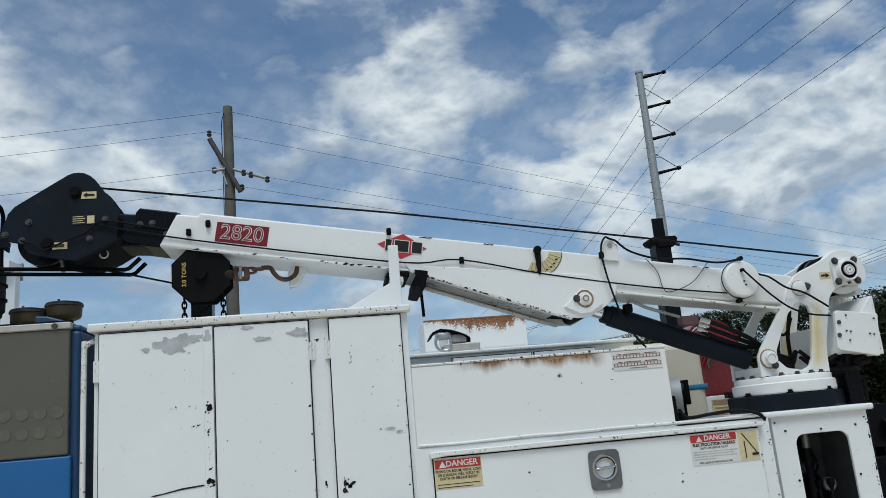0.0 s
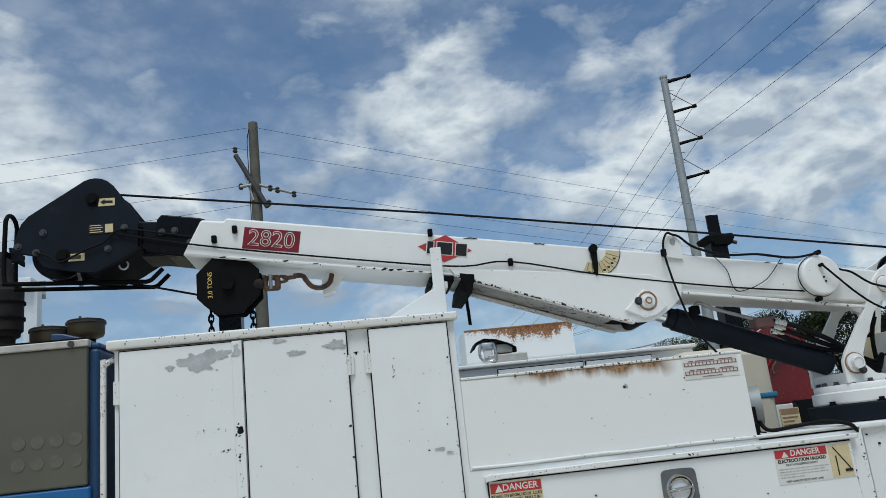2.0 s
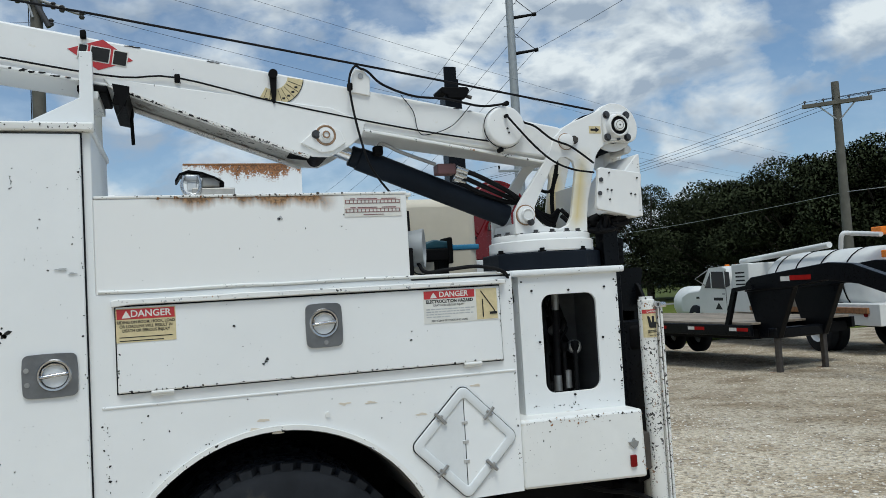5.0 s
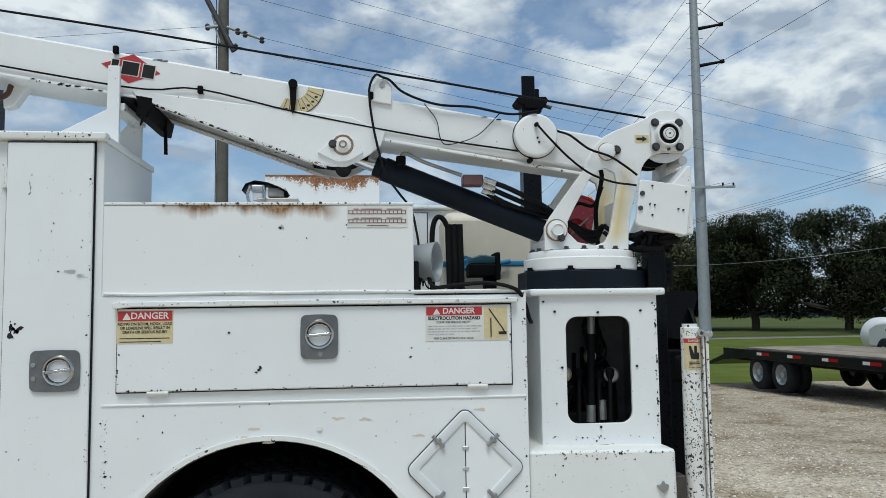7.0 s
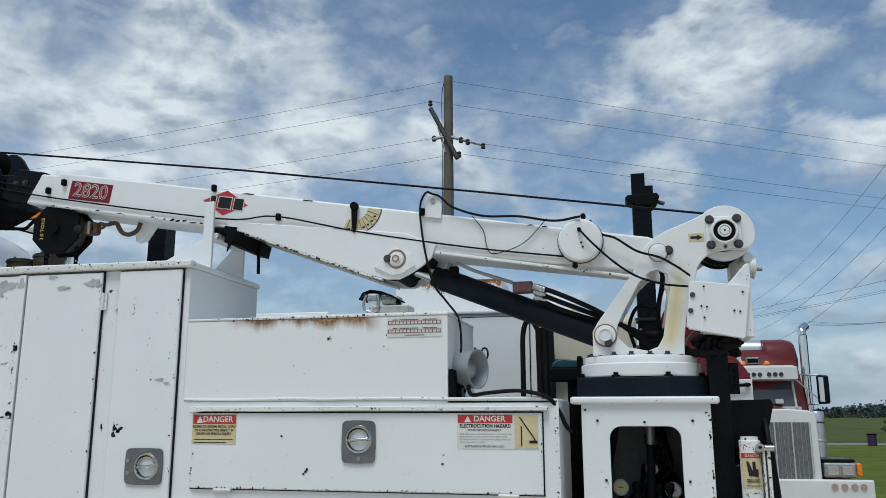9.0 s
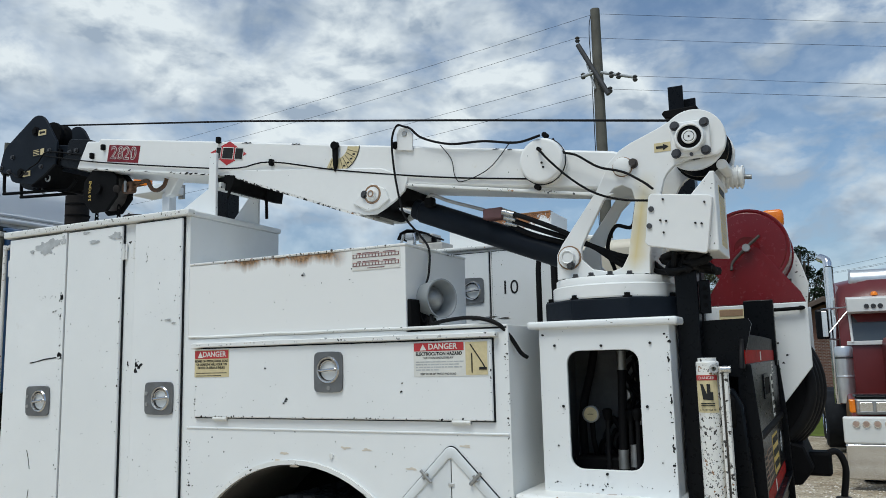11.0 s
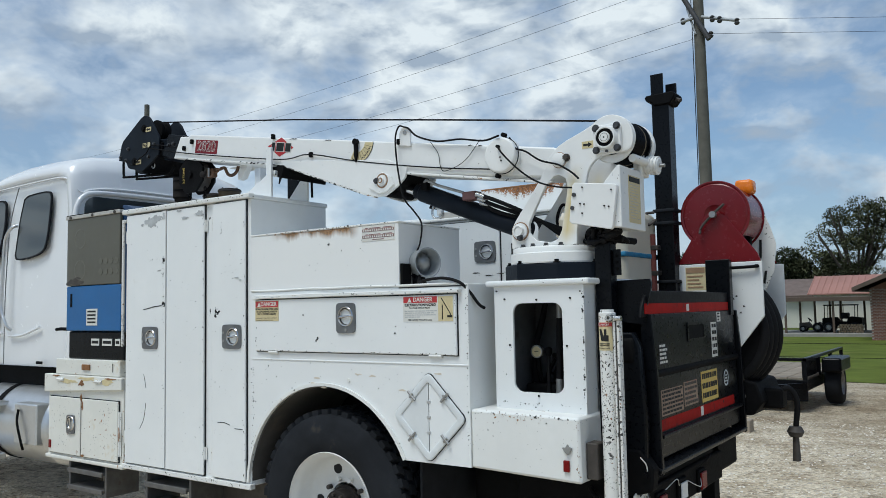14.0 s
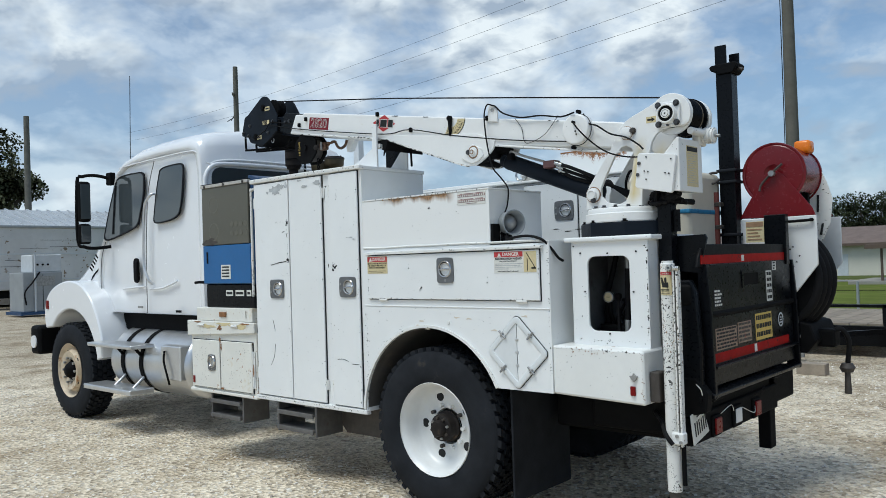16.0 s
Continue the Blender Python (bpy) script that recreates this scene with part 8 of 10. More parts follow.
    # rear bumper, lamps and plate
    r = thing("rear_bumper", (2.25, 1.0, 0.62), "black rear bumper beam with lamps and a tilted number plate", "bumper")
    part("beam", box(2.16, 2.27, 0.25, 1.60, 0.60, 0.76, 0.01), black_dull, r)
    pl = part("number_plate", box(-0.003, 0.003, -0.155, 0.155, -0.08, 0.08, 0.002, m=pose(2.283, 0.33, 0.715, 4, -4, 8)), decal_white, r)
    for k in range(6):
        part("print_bar", box(0.003, 0.0042, -0.115 + 0.04 * k, -0.095 + 0.04 * k, -0.045, 0.030, m=pose(2.283, 0.33, 0.715, 4, -4, 8)), decal_black, pl)
    part("print_bar", box(0.003, 0.0042, -0.06, 0.08, 0.048, 0.058, m=pose(2.283, 0.33, 0.715, 4, -4, 8)), decal_black, pl)
    for y in (0.56, 1.18):
        hs = part("lamp_housing", box(2.265, 2.285, y - 0.06, y + 0.06, 0.605, 0.725, 0.008), black_dull, r)
        part("tail_lamp", box(2.285, 2.297, y - 0.045, y + 0.045, 0.62, 0.71, 0.008), red_lens, hs)
    hs = part("lamp_housing", box(2.265, 2.285, 0.80, 0.93, 0.605, 0.735, 0.008), black_dull, r)
    part("reverse_lamp", box(2.285, 2.295, 0.82, 0.91, 0.63, 0.715, 0.008), clear_lens, hs)
    part("hitch_leg", box(2.17, 2.25, 1.50, 1.60, 0.34, 0.80, 0.006), black_dull, r)
    part("under_frame", box(1.6, 2.25, 0.35, 2.0, 0.62, 0.84, 0.02), black_dull, r)
    for i, pts in enumerate(([(2.28, 1.10, 0.74), (2.33, 1.15, 0.79), (2.32, 1.22, 0.80), (2.28, 1.26, 0.74)], [(2.28, 0.62, 0.72), (2.31, 0.70, 0.76), (2.29, 0.79, 0.71)], [(2.29, 0.92, 0.71), (2.33, 1.0, 0.67), (2.30, 1.10, 0.69)])):
        part("loose_wire", tube(curve_pts(pts), 0.0025, 6), decal_white if i else cable_black, r)
    part("loose_wire", tube(curve_pts([(2.33, 0.19, 0.95), (2.35, 0.21, 0.91), (2.345, 0.23, 0.82), (2.31, 0.26, 0.74)]), 0.003, 6), decal_white, r)
    k = thing("perforated_bracket", (2.22, 0.27, 1.75), "small dark perforated steel bracket on the post", "bracket")
    part("plate", box(2.206, 2.245, 0.25, 0.262, 1.76, 1.88, 0.003), black_paint, k)
    for z in (1.79, 1.82, 1.85):
        part("hole_ring", cyl((2.228, 0.247, z), (2.228, 0.251, z), 0.008, seg=10), black_dull, k)
    # far rear corner: two thin plates with a hose coil between them
    c = thing("rear_corner_cabinet", (2.3, 2.0, 1.0), "white steel corner plates with chamfered lower edges", "cabinet")
    part("near_plate", prism([(1.95, 0.95), (1.95, 1.862), (2.515, 1.868), (2.515, 1.54), (2.43, 1.43), (2.24, 1.19), (2.24, 0.95)], 1.735, 1.752, bev=0.004), white_paint, c)
    part("far_plate", prism([(1.95, 0.95), (1.95, 1.862), (2.515, 1.868), (2.515, 1.54), (2.43, 1.43), (2.24, 1.19), (2.24, 0.95)], 2.30, 2.317, bev=0.004), leaf_grey, c)
    part("top_plate", box(1.95, 2.30, 1.753, 2.299, 1.845, 1.862, 0.004), white_paint, c)
    part("inner_wall", box(1.95, 1.97, 1.753, 2.299, 0.95, 1.844), black_dull, c)
    for i, (x, z) in enumerate(((2.36, 1.66), (2.34, 1.645), (2.38, 1.56), (2.40, 1.60), (2.36, 1.53), (2.31, 1.72))):
        blotch(x, z, 0.007, 0.005, 1.7342, decal_black, c, 500 + i, "paint_chip", 10)
    part("grab_bar", tube(curve_pts([(2.28, 1.735, 1.835), (2.28, 1.712, 1.83), (2.48, 1.712, 1.835), (2.48, 1.735, 1.84)]), 0.010), black_dull, c)
    part("red_reflector", box(2.28, 2.30, 1.722, 1.734, 1.50, 1.62, 0.004), maroon, c)
    hr = thing("hose_reel", (2.27, 1.9, 1.868), "dark red hose reel on a red stand", "hose reel")
    for y in (1.765, 2.11):
        part("disc", lathe([(0.0, -0.008), (0.060, -0.008), (0.064, -0.012), (0.190, -0.012), (0.196, -0.008), (0.206, -0.014), (0.213, -0.012), (0.215, 0.0), (0.209, 0.012), (0.0, 0.006)], (2.245, y, 2.165), (0, 1, 0), 48), maroon, hr)
        part("stand_plate", prism([(2.01, 1.868), (2.51, 1.868), (2.49, 1.92), (2.315, 2.15), (2.27, 2.185), (2.22, 2.185), (2.18, 2.15), (2.04, 1.92)], y + (-0.028 if y < 2 else 0.018), y + (-0.018 if y < 2 else 0.028), bev=0.003), maroon, hr)
    part("drum", cyl((2.245, 1.775, 2.165), (2.245, 2.10, 2.165), 0.14, seg=32), cable_black, hr)
    rim = [(2.245 + rr * math.cos(radians(a)), 2.165 + rr * math.sin(radians(a))) for rr, rng in ((0.206, range(-40, 131, 10)), (0.200, range(130, -41, -10))) for a in rng]
    part("rim_cover", prism(rim, 1.79, 2.09), maroon, hr)
    part("axle", cyl((2.245, 1.70, 2.165), (2.245, 2.16, 2.165), 0.020, seg=14), dull_steel, hr)
    part("crank", tube(curve_pts([(2.315, 1.715, 2.225), (2.245, 1.712, 2.165), (2.175, 1.715, 2.095), (2.165, 1.70, 2.05)]), 0.008), hub_rust, hr)
    bk = thing("amber_beacon", (2.37, 2.02, 1.868), "amber warning beacon beside the hose reel", "beacon")
    part("post", box(2.35, 2.39, 2.0, 2.04, 1.868, 2.31, 0.004), black_dull, bk)
    part("lens", box(2.315, 2.425, 1.965, 2.075, 2.31, 2.40, 0.02), amber, bk)
    fh = thing("fuel_hose_reel", (2.15, 2.05, 1.1), "large black hose coil between worn white side plates", "hose reel")
    part("side_plate", prism([(2.33, 1.92), (2.36, 2.10), (2.40, 2.19), (2.45, 2.20), (2.49, 2.10), (2.52, 1.99), (2.50, 1.82), (2.45, 1.71), (2.40, 1.66), (2.37, 1.72)], 2.10, 2.112, "y", bev=0.003), white_worn, fh)
    part("slot", prism([(2.415, 1.90), (2.43, 1.90), (2.435, 2.02), (2.42, 2.02)], 2.096, 2.101), decal_black, fh)
    part("slot", prism([(2.43, 1.74), (2.445, 1.74), (2.46, 1.82), (2.445, 1.82)], 2.096, 2.101), decal_black, fh)
    for k in range(7):
        part("coil", lathe([(0.362 - 0.014 * abs(k - 3) + 0.030 * math.cos(a), 0.030 * math.sin(a)) for a in np.linspace(0, 6.283, 9)], (2.175, 1.80 + 0.055 * k, 1.44), (0.0, 1, 0), 48), cable_black, fh)
    part("drum", cyl((2.175, 1.78, 1.44), (2.175, 2.16, 1.44), 0.34, seg=40), black_dull, fh)
    part("lower_guard", prism([(1.98, 0.92), (2.42, 0.95), (2.48, 1.03), (2.44, 1.14), (2.30, 1.18), (2.0, 1.18)], 1.76, 2.26, bev=0.01), black_dull, fh)
    part("valve_block", box(2.42, 2.56, 1.88, 2.02, 0.98, 1.10, 0.015), black_dull, fh)
    bolts([(2.36, 1.76, 1.06), (2.44, 1.79, 1.02)], (0, -1, 0), 0.014, 0.02, fh, dull_steel)
    nz = thing("hanging_hose", (2.59, 2.03, 0.72), "black hose hanging from the tail with a round knob and nozzle", "hose")
    part("hose", tube(curve_pts([(2.50, 1.93, 1.06), (2.58, 1.95, 1.10), (2.62, 1.98, 1.02), (2.605, 2.0, 0.88), (2.60, 2.0, 0.84)]), 0.017), cable_black, nz)
    part("knob", lathe([(0.0, -0.035), (0.035, -0.03), (0.05, 0.0), (0.035, 0.03), (0.0, 0.035)], (2.60, 2.0, 0.835), (0, 0, 1), 18), hub_rust, nz)
    part("nozzle", cyl((2.60, 2.0, 0.81), (2.60, 2.0, 0.66), 0.018, 0.024, seg=12), hub_rust, nz)
    # black guard and low decal plate between post and reel
    k = thing("hose_guard", (2.3, 1.2, 1.75), "black steel upright with a pale warning decal", "bracket")
    part("upright", box(2.22, 2.36, 1.60, 1.66, 1.55, 1.88, 0.004), black_paint, k)
    dc = part("decal", box(2.10, 2.22, 1.60, 1.606, 1.70, 1.84), yellowed, k)
    part("header", box(2.104, 2.216, 1.598, 1.601, 1.805, 1.836), rust_stain, dc)
    for i in range(4):
        part("print_bar", box(2.11, 2.205 - 0.012 * (i % 3), 1.598, 1.601, 1.715 + 0.022 * i, 1.724 + 0.022 * i), rust_stain, dc)


truck()
front_box()
welder()
steps()
splash_panel()
beacon()
far_side()
masts()
tail()


# ---- surroundings ----
def lawn(name, outline, dz, mat, label, category):
    bm = B()
    vs = [bm.verts.new((x, y, ground_z(x, y) + dz)) for x, y in outline]
    bm.faces.new(vs)
    bmesh.ops.triangulate(bm, faces=bm.faces)
    return solo(name, bm, mat, label, category, kind="structure")


def ragged(x0, x1, y, amp, seed, n=60):
    rnd = random.Random(seed)
    return [(x0 + (x1 - x0) * k / n, y + rnd.uniform(-amp, amp)) for k in range(n + 1)]


lawn("lawn", ragged(-90, 120, 16.2, 0.12, 3, 160) + [(120, 69.9), (-90, 69.9)], 0.012, grass_mat, "mown green lawn beyond the gravel", "grass")
lawn("road", [(-300, 58), (300, 66), (300, 71), (-300, 63)], 0.03, road_mat, "narrow grey country road", "road")
lawn("field", [(-890, 70.5), (890, 70.5), (890, 890), (-890, 890)], 0.02, field_mat, "flat pale green field reaching the horizon", "field")

leaf_mats = {
    "dark": material("dark_oak_leaves", (0.050, 0.062, 0.032), 0.9, vary=0.3, scale=0.5, second=((0.060, 0.066, 0.034), 0.20, 0.2)),
    "olive": material("olive_leaves", (0.125, 0.135, 0.075), 0.85, vary=0.5, scale=1.6),
    "pine": material("dark_pine_needles", (0.030, 0.048, 0.026), 0.9, vary=0.3, scale=0.6, second=((0.055, 0.066, 0.032), 0.25, 0.4)),
    # blue-green shift stands in for distance haze over the far woods
    "far": material("haze_tinted_far_leaves", (0.052, 0.070, 0.066), 0.9, vary=0.3, scale=0.3),
}
for m in leaf_mats.values():
    m.node_tree.nodes["Principled BSDF"].inputs["Specular IOR Level"].default_value = 0.06
bark = material("oak_bark", (0.085, 0.07, 0.055), 0.9, vary=0.4, scale=6.0, bump=0.6)


def tree(x, y, h, r, seed, leaves="dark", n=5200, trunk_h=0.28, leaf=0.30, gaps=0.3, label="broad dark green oak tree", base=None):
    """A trunk with limbs and a crown of leaf sprays gathered round the limb ends."""
    rnd = random.Random(seed)
    z0 = ground_z(x, y) if base is None else base
    t = thing("tree", (x, y, z0), label, "tree", "trees")
    b = tube([(x, y, z0 - 0.2), (x + 0.1, y, z0 + h * trunk_h * 0.5), (x, y + 0.1, z0 + h * trunk_h)], 0.035 * h, 9)
    clumps = []
    for k in range(26):
        a = rnd.uniform(0, 6.283)
        el = rnd.uniform(-0.12, 1.0)
        rr = r * rnd.uniform(0.55, 1.0) * math.cos(el * 1.1)
        p = Vector((x + rr * math.cos(a), y + rr * math.sin(a), z0 + h * trunk_h + (h * (1 - trunk_h)) * (0.08 + 0.84 * max(0.0, math.sin(el * 1.45))) * rnd.uniform(0.85, 1.04)))
        st = Vector((x, y, z0 + h * trunk_h * rnd.uniform(0.7, 1.0)))
        mid = st.lerp(p, 0.5) + Vector((0, 0, 0.06 * h * rnd.uniform(-0.4, 1)))
        tube(curve_pts([st, mid, p], 3), 0.010 * h * rnd.uniform(0.5, 1.0), 5, b)
        clumps.append((p, r * rnd.uniform(0.20, 0.38)))
    part("trunk", b, bark, t)
    for _ in range(22):
        p = Vector((x, y, z0 + h * (trunk_h + 0.36))) + Vector((rnd.gauss(0, r * 0.35), rnd.gauss(0, r * 0.35), rnd.gauss(0, h * 0.13)))
        clumps.append((p, r * rnd.uniform(0.22, 0.36)))
    verts, faces, normals = [], [], []
    g = np.random.RandomState(seed)
    per = n // len(clumps)
    for c, cr in clumps:
        if rnd.random() < gaps * 0.3:
            continue
        d = g.normal(size=(per, 3))
        d /= np.linalg.norm(d, axis=1)[:, None]
        rad = cr * g.uniform(0.35, 1.0, per) ** 0.5
        pos = np.array(c) + d * rad[:, None] * np.array([1.0, 1.0, 0.72])
        u = g.normal(size=(per, 3))
        u /= np.linalg.norm(u, axis=1)[:, None]
        v = np.cross(u, g.normal(size=(per, 3)))
        v /= np.linalg.norm(v, axis=1)[:, None]
        s = leaf * g.uniform(0.5, 1.1, per)[:, None]
        for p, uu, vv in zip(pos, u * s, v * s * 0.6):
            i = len(verts)
            verts += [tuple(p - uu), tuple(p + vv), tuple(p + uu), tuple(p - vv)]
            faces.append((i, i + 1, i + 2, i + 3))
        out = np.repeat(d * np.array([1.0, 1.0, 1.3]) + g.normal(size=(per, 3)) * 0.35 + np.array([0, 0, 0.25]), 4, axis=0)
        normals += [tuple(q) for q in out / np.linalg.norm(out, axis=1)[:, None]]
    me = bpy.data.meshes.new("crown")
    org = ORIGIN[t.name]
    me.from_pydata([(vx - org.x, vy - org.y, vz - org.z) for vx, vy, vz in verts], [], faces)
    me.polygons.foreach_set("use_smooth", [True] * len(me.polygons))
    me.normals_split_custom_set_from_vertices(normals)
    me.materials.append(leaf_mats[leaves])
    ob = new("crown", me)
    ob.parent = t
    return t


# oaks behind the trailers
OAKS = ((42.5, 97, 12.6, 8.2), (50, 93, 14.2, 9.0), (58, 86, 14.0, 9.0), (60, 72, 13.0, 8.5), (58, 58, 12.4, 8.0), (55, 46, 12.2, 7.5), (54, 36, 12.6, 7.2), (54, 26, 12.6, 7.2), (55, 16, 12.6, 7.2), (66, 62, 14.3, 8.5), (64, 44, 13.8, 8.5), (64, 28, 13.6, 8.5), (48, 103, 13.5, 8.5), (66, 80, 14.8, 9.0))
for i, (x, y, h, r) in enumerate(OAKS):
    tree(x, y, h, r, 30 + i, "olive" if i in (0, 12) else "dark", 84000 if i < 9 else 40000, 0.17, 0.150 if i < 9 else 0.20)
tree(14.4, 35.0, 4.6, 1.5, 77, "olive", 5200, 0.08, 0.085, 0.9, "thin young tree with sparse leaves")
# trees behind the house and along the left
tree(-9.4, 94.0, 13.9, 4.6, 51, "olive", 24000, 0.24, 0.13, 0.9, "tall oak with thin olive foliage")
tree(-19.0, 98.0, 8.8, 5.5, 52, "dark", 20000, 0.15, 0.17)
tree(-13.8, 100.0, 9.0, 5.0, 53, "olive", 20000, 0.15, 0.17)
tree(-0.2, 87.0, 13.6, 2.9, 54, "pine", 15000, 0.34, 0.13, 1.4, "tall dark green pine with clumped branches")
tree(-29.0, 104.0, 9.6, 6.0, 57, "dark", 16000, 0.15, 0.18)
tree(-60.0, 16.5, 13.0, 5.5, 55, "olive", 26000, 0.22, 0.17)
tree(-66.0, 14.0, 13.5, 5.5, 56, "olive", 26000, 0.22, 0.17)


def far_woods():
    rnd = np.random.RandomState(5)
    verts, faces = [], []
    for a in np.linspace(radians(-75), radians(80), 900):
        d = 230 + rnd.uniform(-20, 20) + 60 * math.sin(a * 5)
        x, y = d * math.sin(a), d * math.cos(a)
        hh = 2.6 + 1.2 * math.sin(a * 23) + rnd.uniform(0, 1.6)
        for _ in range(46):
            p = np.array([x, y, -1.2 + rnd.uniform(0, 1) ** 0.7 * hh]) + rnd.normal(size=3) * np.array([2.0, 2.0, 0.4])
            u = rnd.normal(size=3)
            u *= 0.55 / np.linalg.norm(u)
            v = np.cross(u, rnd.normal(size=3))
            v *= 0.42 / np.linalg.norm(v)
            i = len(verts)
            verts += [tuple(p - u), tuple(p + v), tuple(p + u), tuple(p - v)]
            faces.append((i, i + 1, i + 2, i + 3))
    me = bpy.data.meshes.new("far_woods")
    me.from_pydata(verts, [], faces)
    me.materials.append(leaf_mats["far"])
    tagged(new("far_woods", me), "low hazy line of woods on the horizon", "woods", kind="stuff")


far_woods()


def gravel_stones():
    """Loose stones over the part of the yard that lies open to view."""
    g = np.random.RandomState(11)
    verts, faces = [], []
    spots = [(g.uniform(-9, 4.5), g.uniform(-3.2, 0.6)) for _ in range(17000)] + [(g.uniform(0, 6.5), g.uniform(0.5, 9)) for _ in range(11000)] + [(g.uniform(4, 14), g.uniform(0, 15)) for _ in range(9000)]
    for x, y in spots:
        s = 0.006 + 0.013 * g.uniform() ** 2.2 + (0.012 if g.uniform() < 0.012 else 0.0)
        a, flat = g.uniform(0, 6.28), g.uniform(0.45, 0.85)
        sx, sy = g.uniform(0.75, 1.25), g.uniform(0.75, 1.1)
        k = g.uniform(0.8, 1.2, 11)
        ca, sa = math.cos(a), math.sin(a)
        i = len(verts)
        z = ground_z(x, y) - 0.2 * s
        for j in range(11):
            if j == 10:
                u, v, h = 0.0, 0.0, 1.0
            else:
                w = 1.2566 * (j % 5) + (0.6 if j > 4 else 0.0)
                r, h = (1.0, 0.0) if j < 5 else (0.72, 0.68)
                u, v = sx * r * k[j] * math.cos(w), sy * r * k[j] * math.sin(w)
            verts.append((x + s * (u * ca - v * sa), y + s * (u * sa + v * ca), z + s * flat * h * k[j]))
        for j in range(5):
            m = (j + 1) % 5
            faces += [(i + j, i + m, i + 5 + j), (i + m, i + 5 + m, i + 5 + j), (i + 5 + j, i + 5 + m, i + 10)]
    me = bpy.data.meshes.new("loose_stones")
    me.from_pydata(verts, [], faces)
    me.materials.append(stone_mat)
    tagged(new("loose_stones", me), "loose pale gravel stones on the yard", "gravel", kind="stuff")


gravel_stones()


# ---- poles and wires ----
def wire(name, a, b, sag, r=0.010, label="thin dark overhead wire", mat=None):
    a, b = Vector(a), Vector(b)
    pts = [a.lerp(b, k / 16) - Vector((0, 0, sag * 4 * (k / 16) * (1 - k / 16))) for k in range(17)]
    return solo(name, tube(pts, r, 5), mat or cable_black, label, "wire", "overhead wires")


def wood_pole(x, y, top, r=0.16, label="weathered wooden utility pole"):
    z = ground_z(x, y)
    t = thing("utility_pole", (x, y, z), label, "pole", "utility poles")
    part("shaft", cyl((x, y, z - 0.3), (x, y, top), r * 1.25, r * 0.85, 16), pole_wood, t)
    return t


PX, PY = -2.95, 19.0
dull_dark = material("dark_weathered_fitting", (0.05, 0.05, 0.052), 0.6, vary=0.3, scale=10.0)
p = wood_pole(PX, PY, 11.65, 0.16)
part("cross_timber", tube([(PX - 0.52, PY - 0.14, 10.62), (PX + 0.32, PY - 0.20, 8.96)], 0.075, 8), dull_dark, p)
part("timber_stay", tube([(PX - 0.28, PY - 0.14, 10.0), (PX - 0.06, PY - 0.16, 9.2)], 0.03, 6), galvanised, p)
part("fuse_bracket", tube([(PX - 0.42, PY - 0.2, 9.62), (PX - 0.1, PY - 0.2, 9.66)], 0.045, 8), galvanised, p)
part("fuse_arm", tube([(PX + 0.12, PY - 0.15, 9.66), (PX + 1.10, PY - 0.15, 9.33)], 0.045, 8), galvanised, p)
for (dx, z) in ((-0.52, 10.78), (-0.40, 9.65), (1.08, 9.31), (0.42, 9.54), (0.62, 9.47), (0.36, 9.1)):
    part("insulator", lathe([(0.0, -0.10), (0.05, -0.09), (0.075, -0.04), (0.04, 0.0), (0.075, 0.04), (0.04, 0.08), (0.0, 0.10)], (PX + dx, PY - 0.16, z), (0, 0, 1), 12), dull_dark, p)
part("ground_wire", tube(curve_pts([(PX - 0.17, PY - 0.12, 0.2), (PX - 0.16, PY - 0.13, 9.0), (PX - 0.18, PY - 0.1, 10.9), (PX - 0.1, PY - 0.16, 11.4)]), 0.012, 5), cable_black, p)
for dx, za in ((0.0, 11.5), (-0.52, 10.88), (-0.42, 9.7), (0.36, 9.15)):
    wire("power_line", (PX + dx, PY - 0.05, za), (-52.0, 25.0, za + 0.4), 0.7, 0.005)
for dx, za in ((0.0, 11.5), (-0.52, 10.88), (1.1, 9.4), (0.36, 9.15)):
    wire("power_line", (PX + dx, PY - 0.05, za), (57.0, 50.0, za - 1.6), 0.5, 0.005)


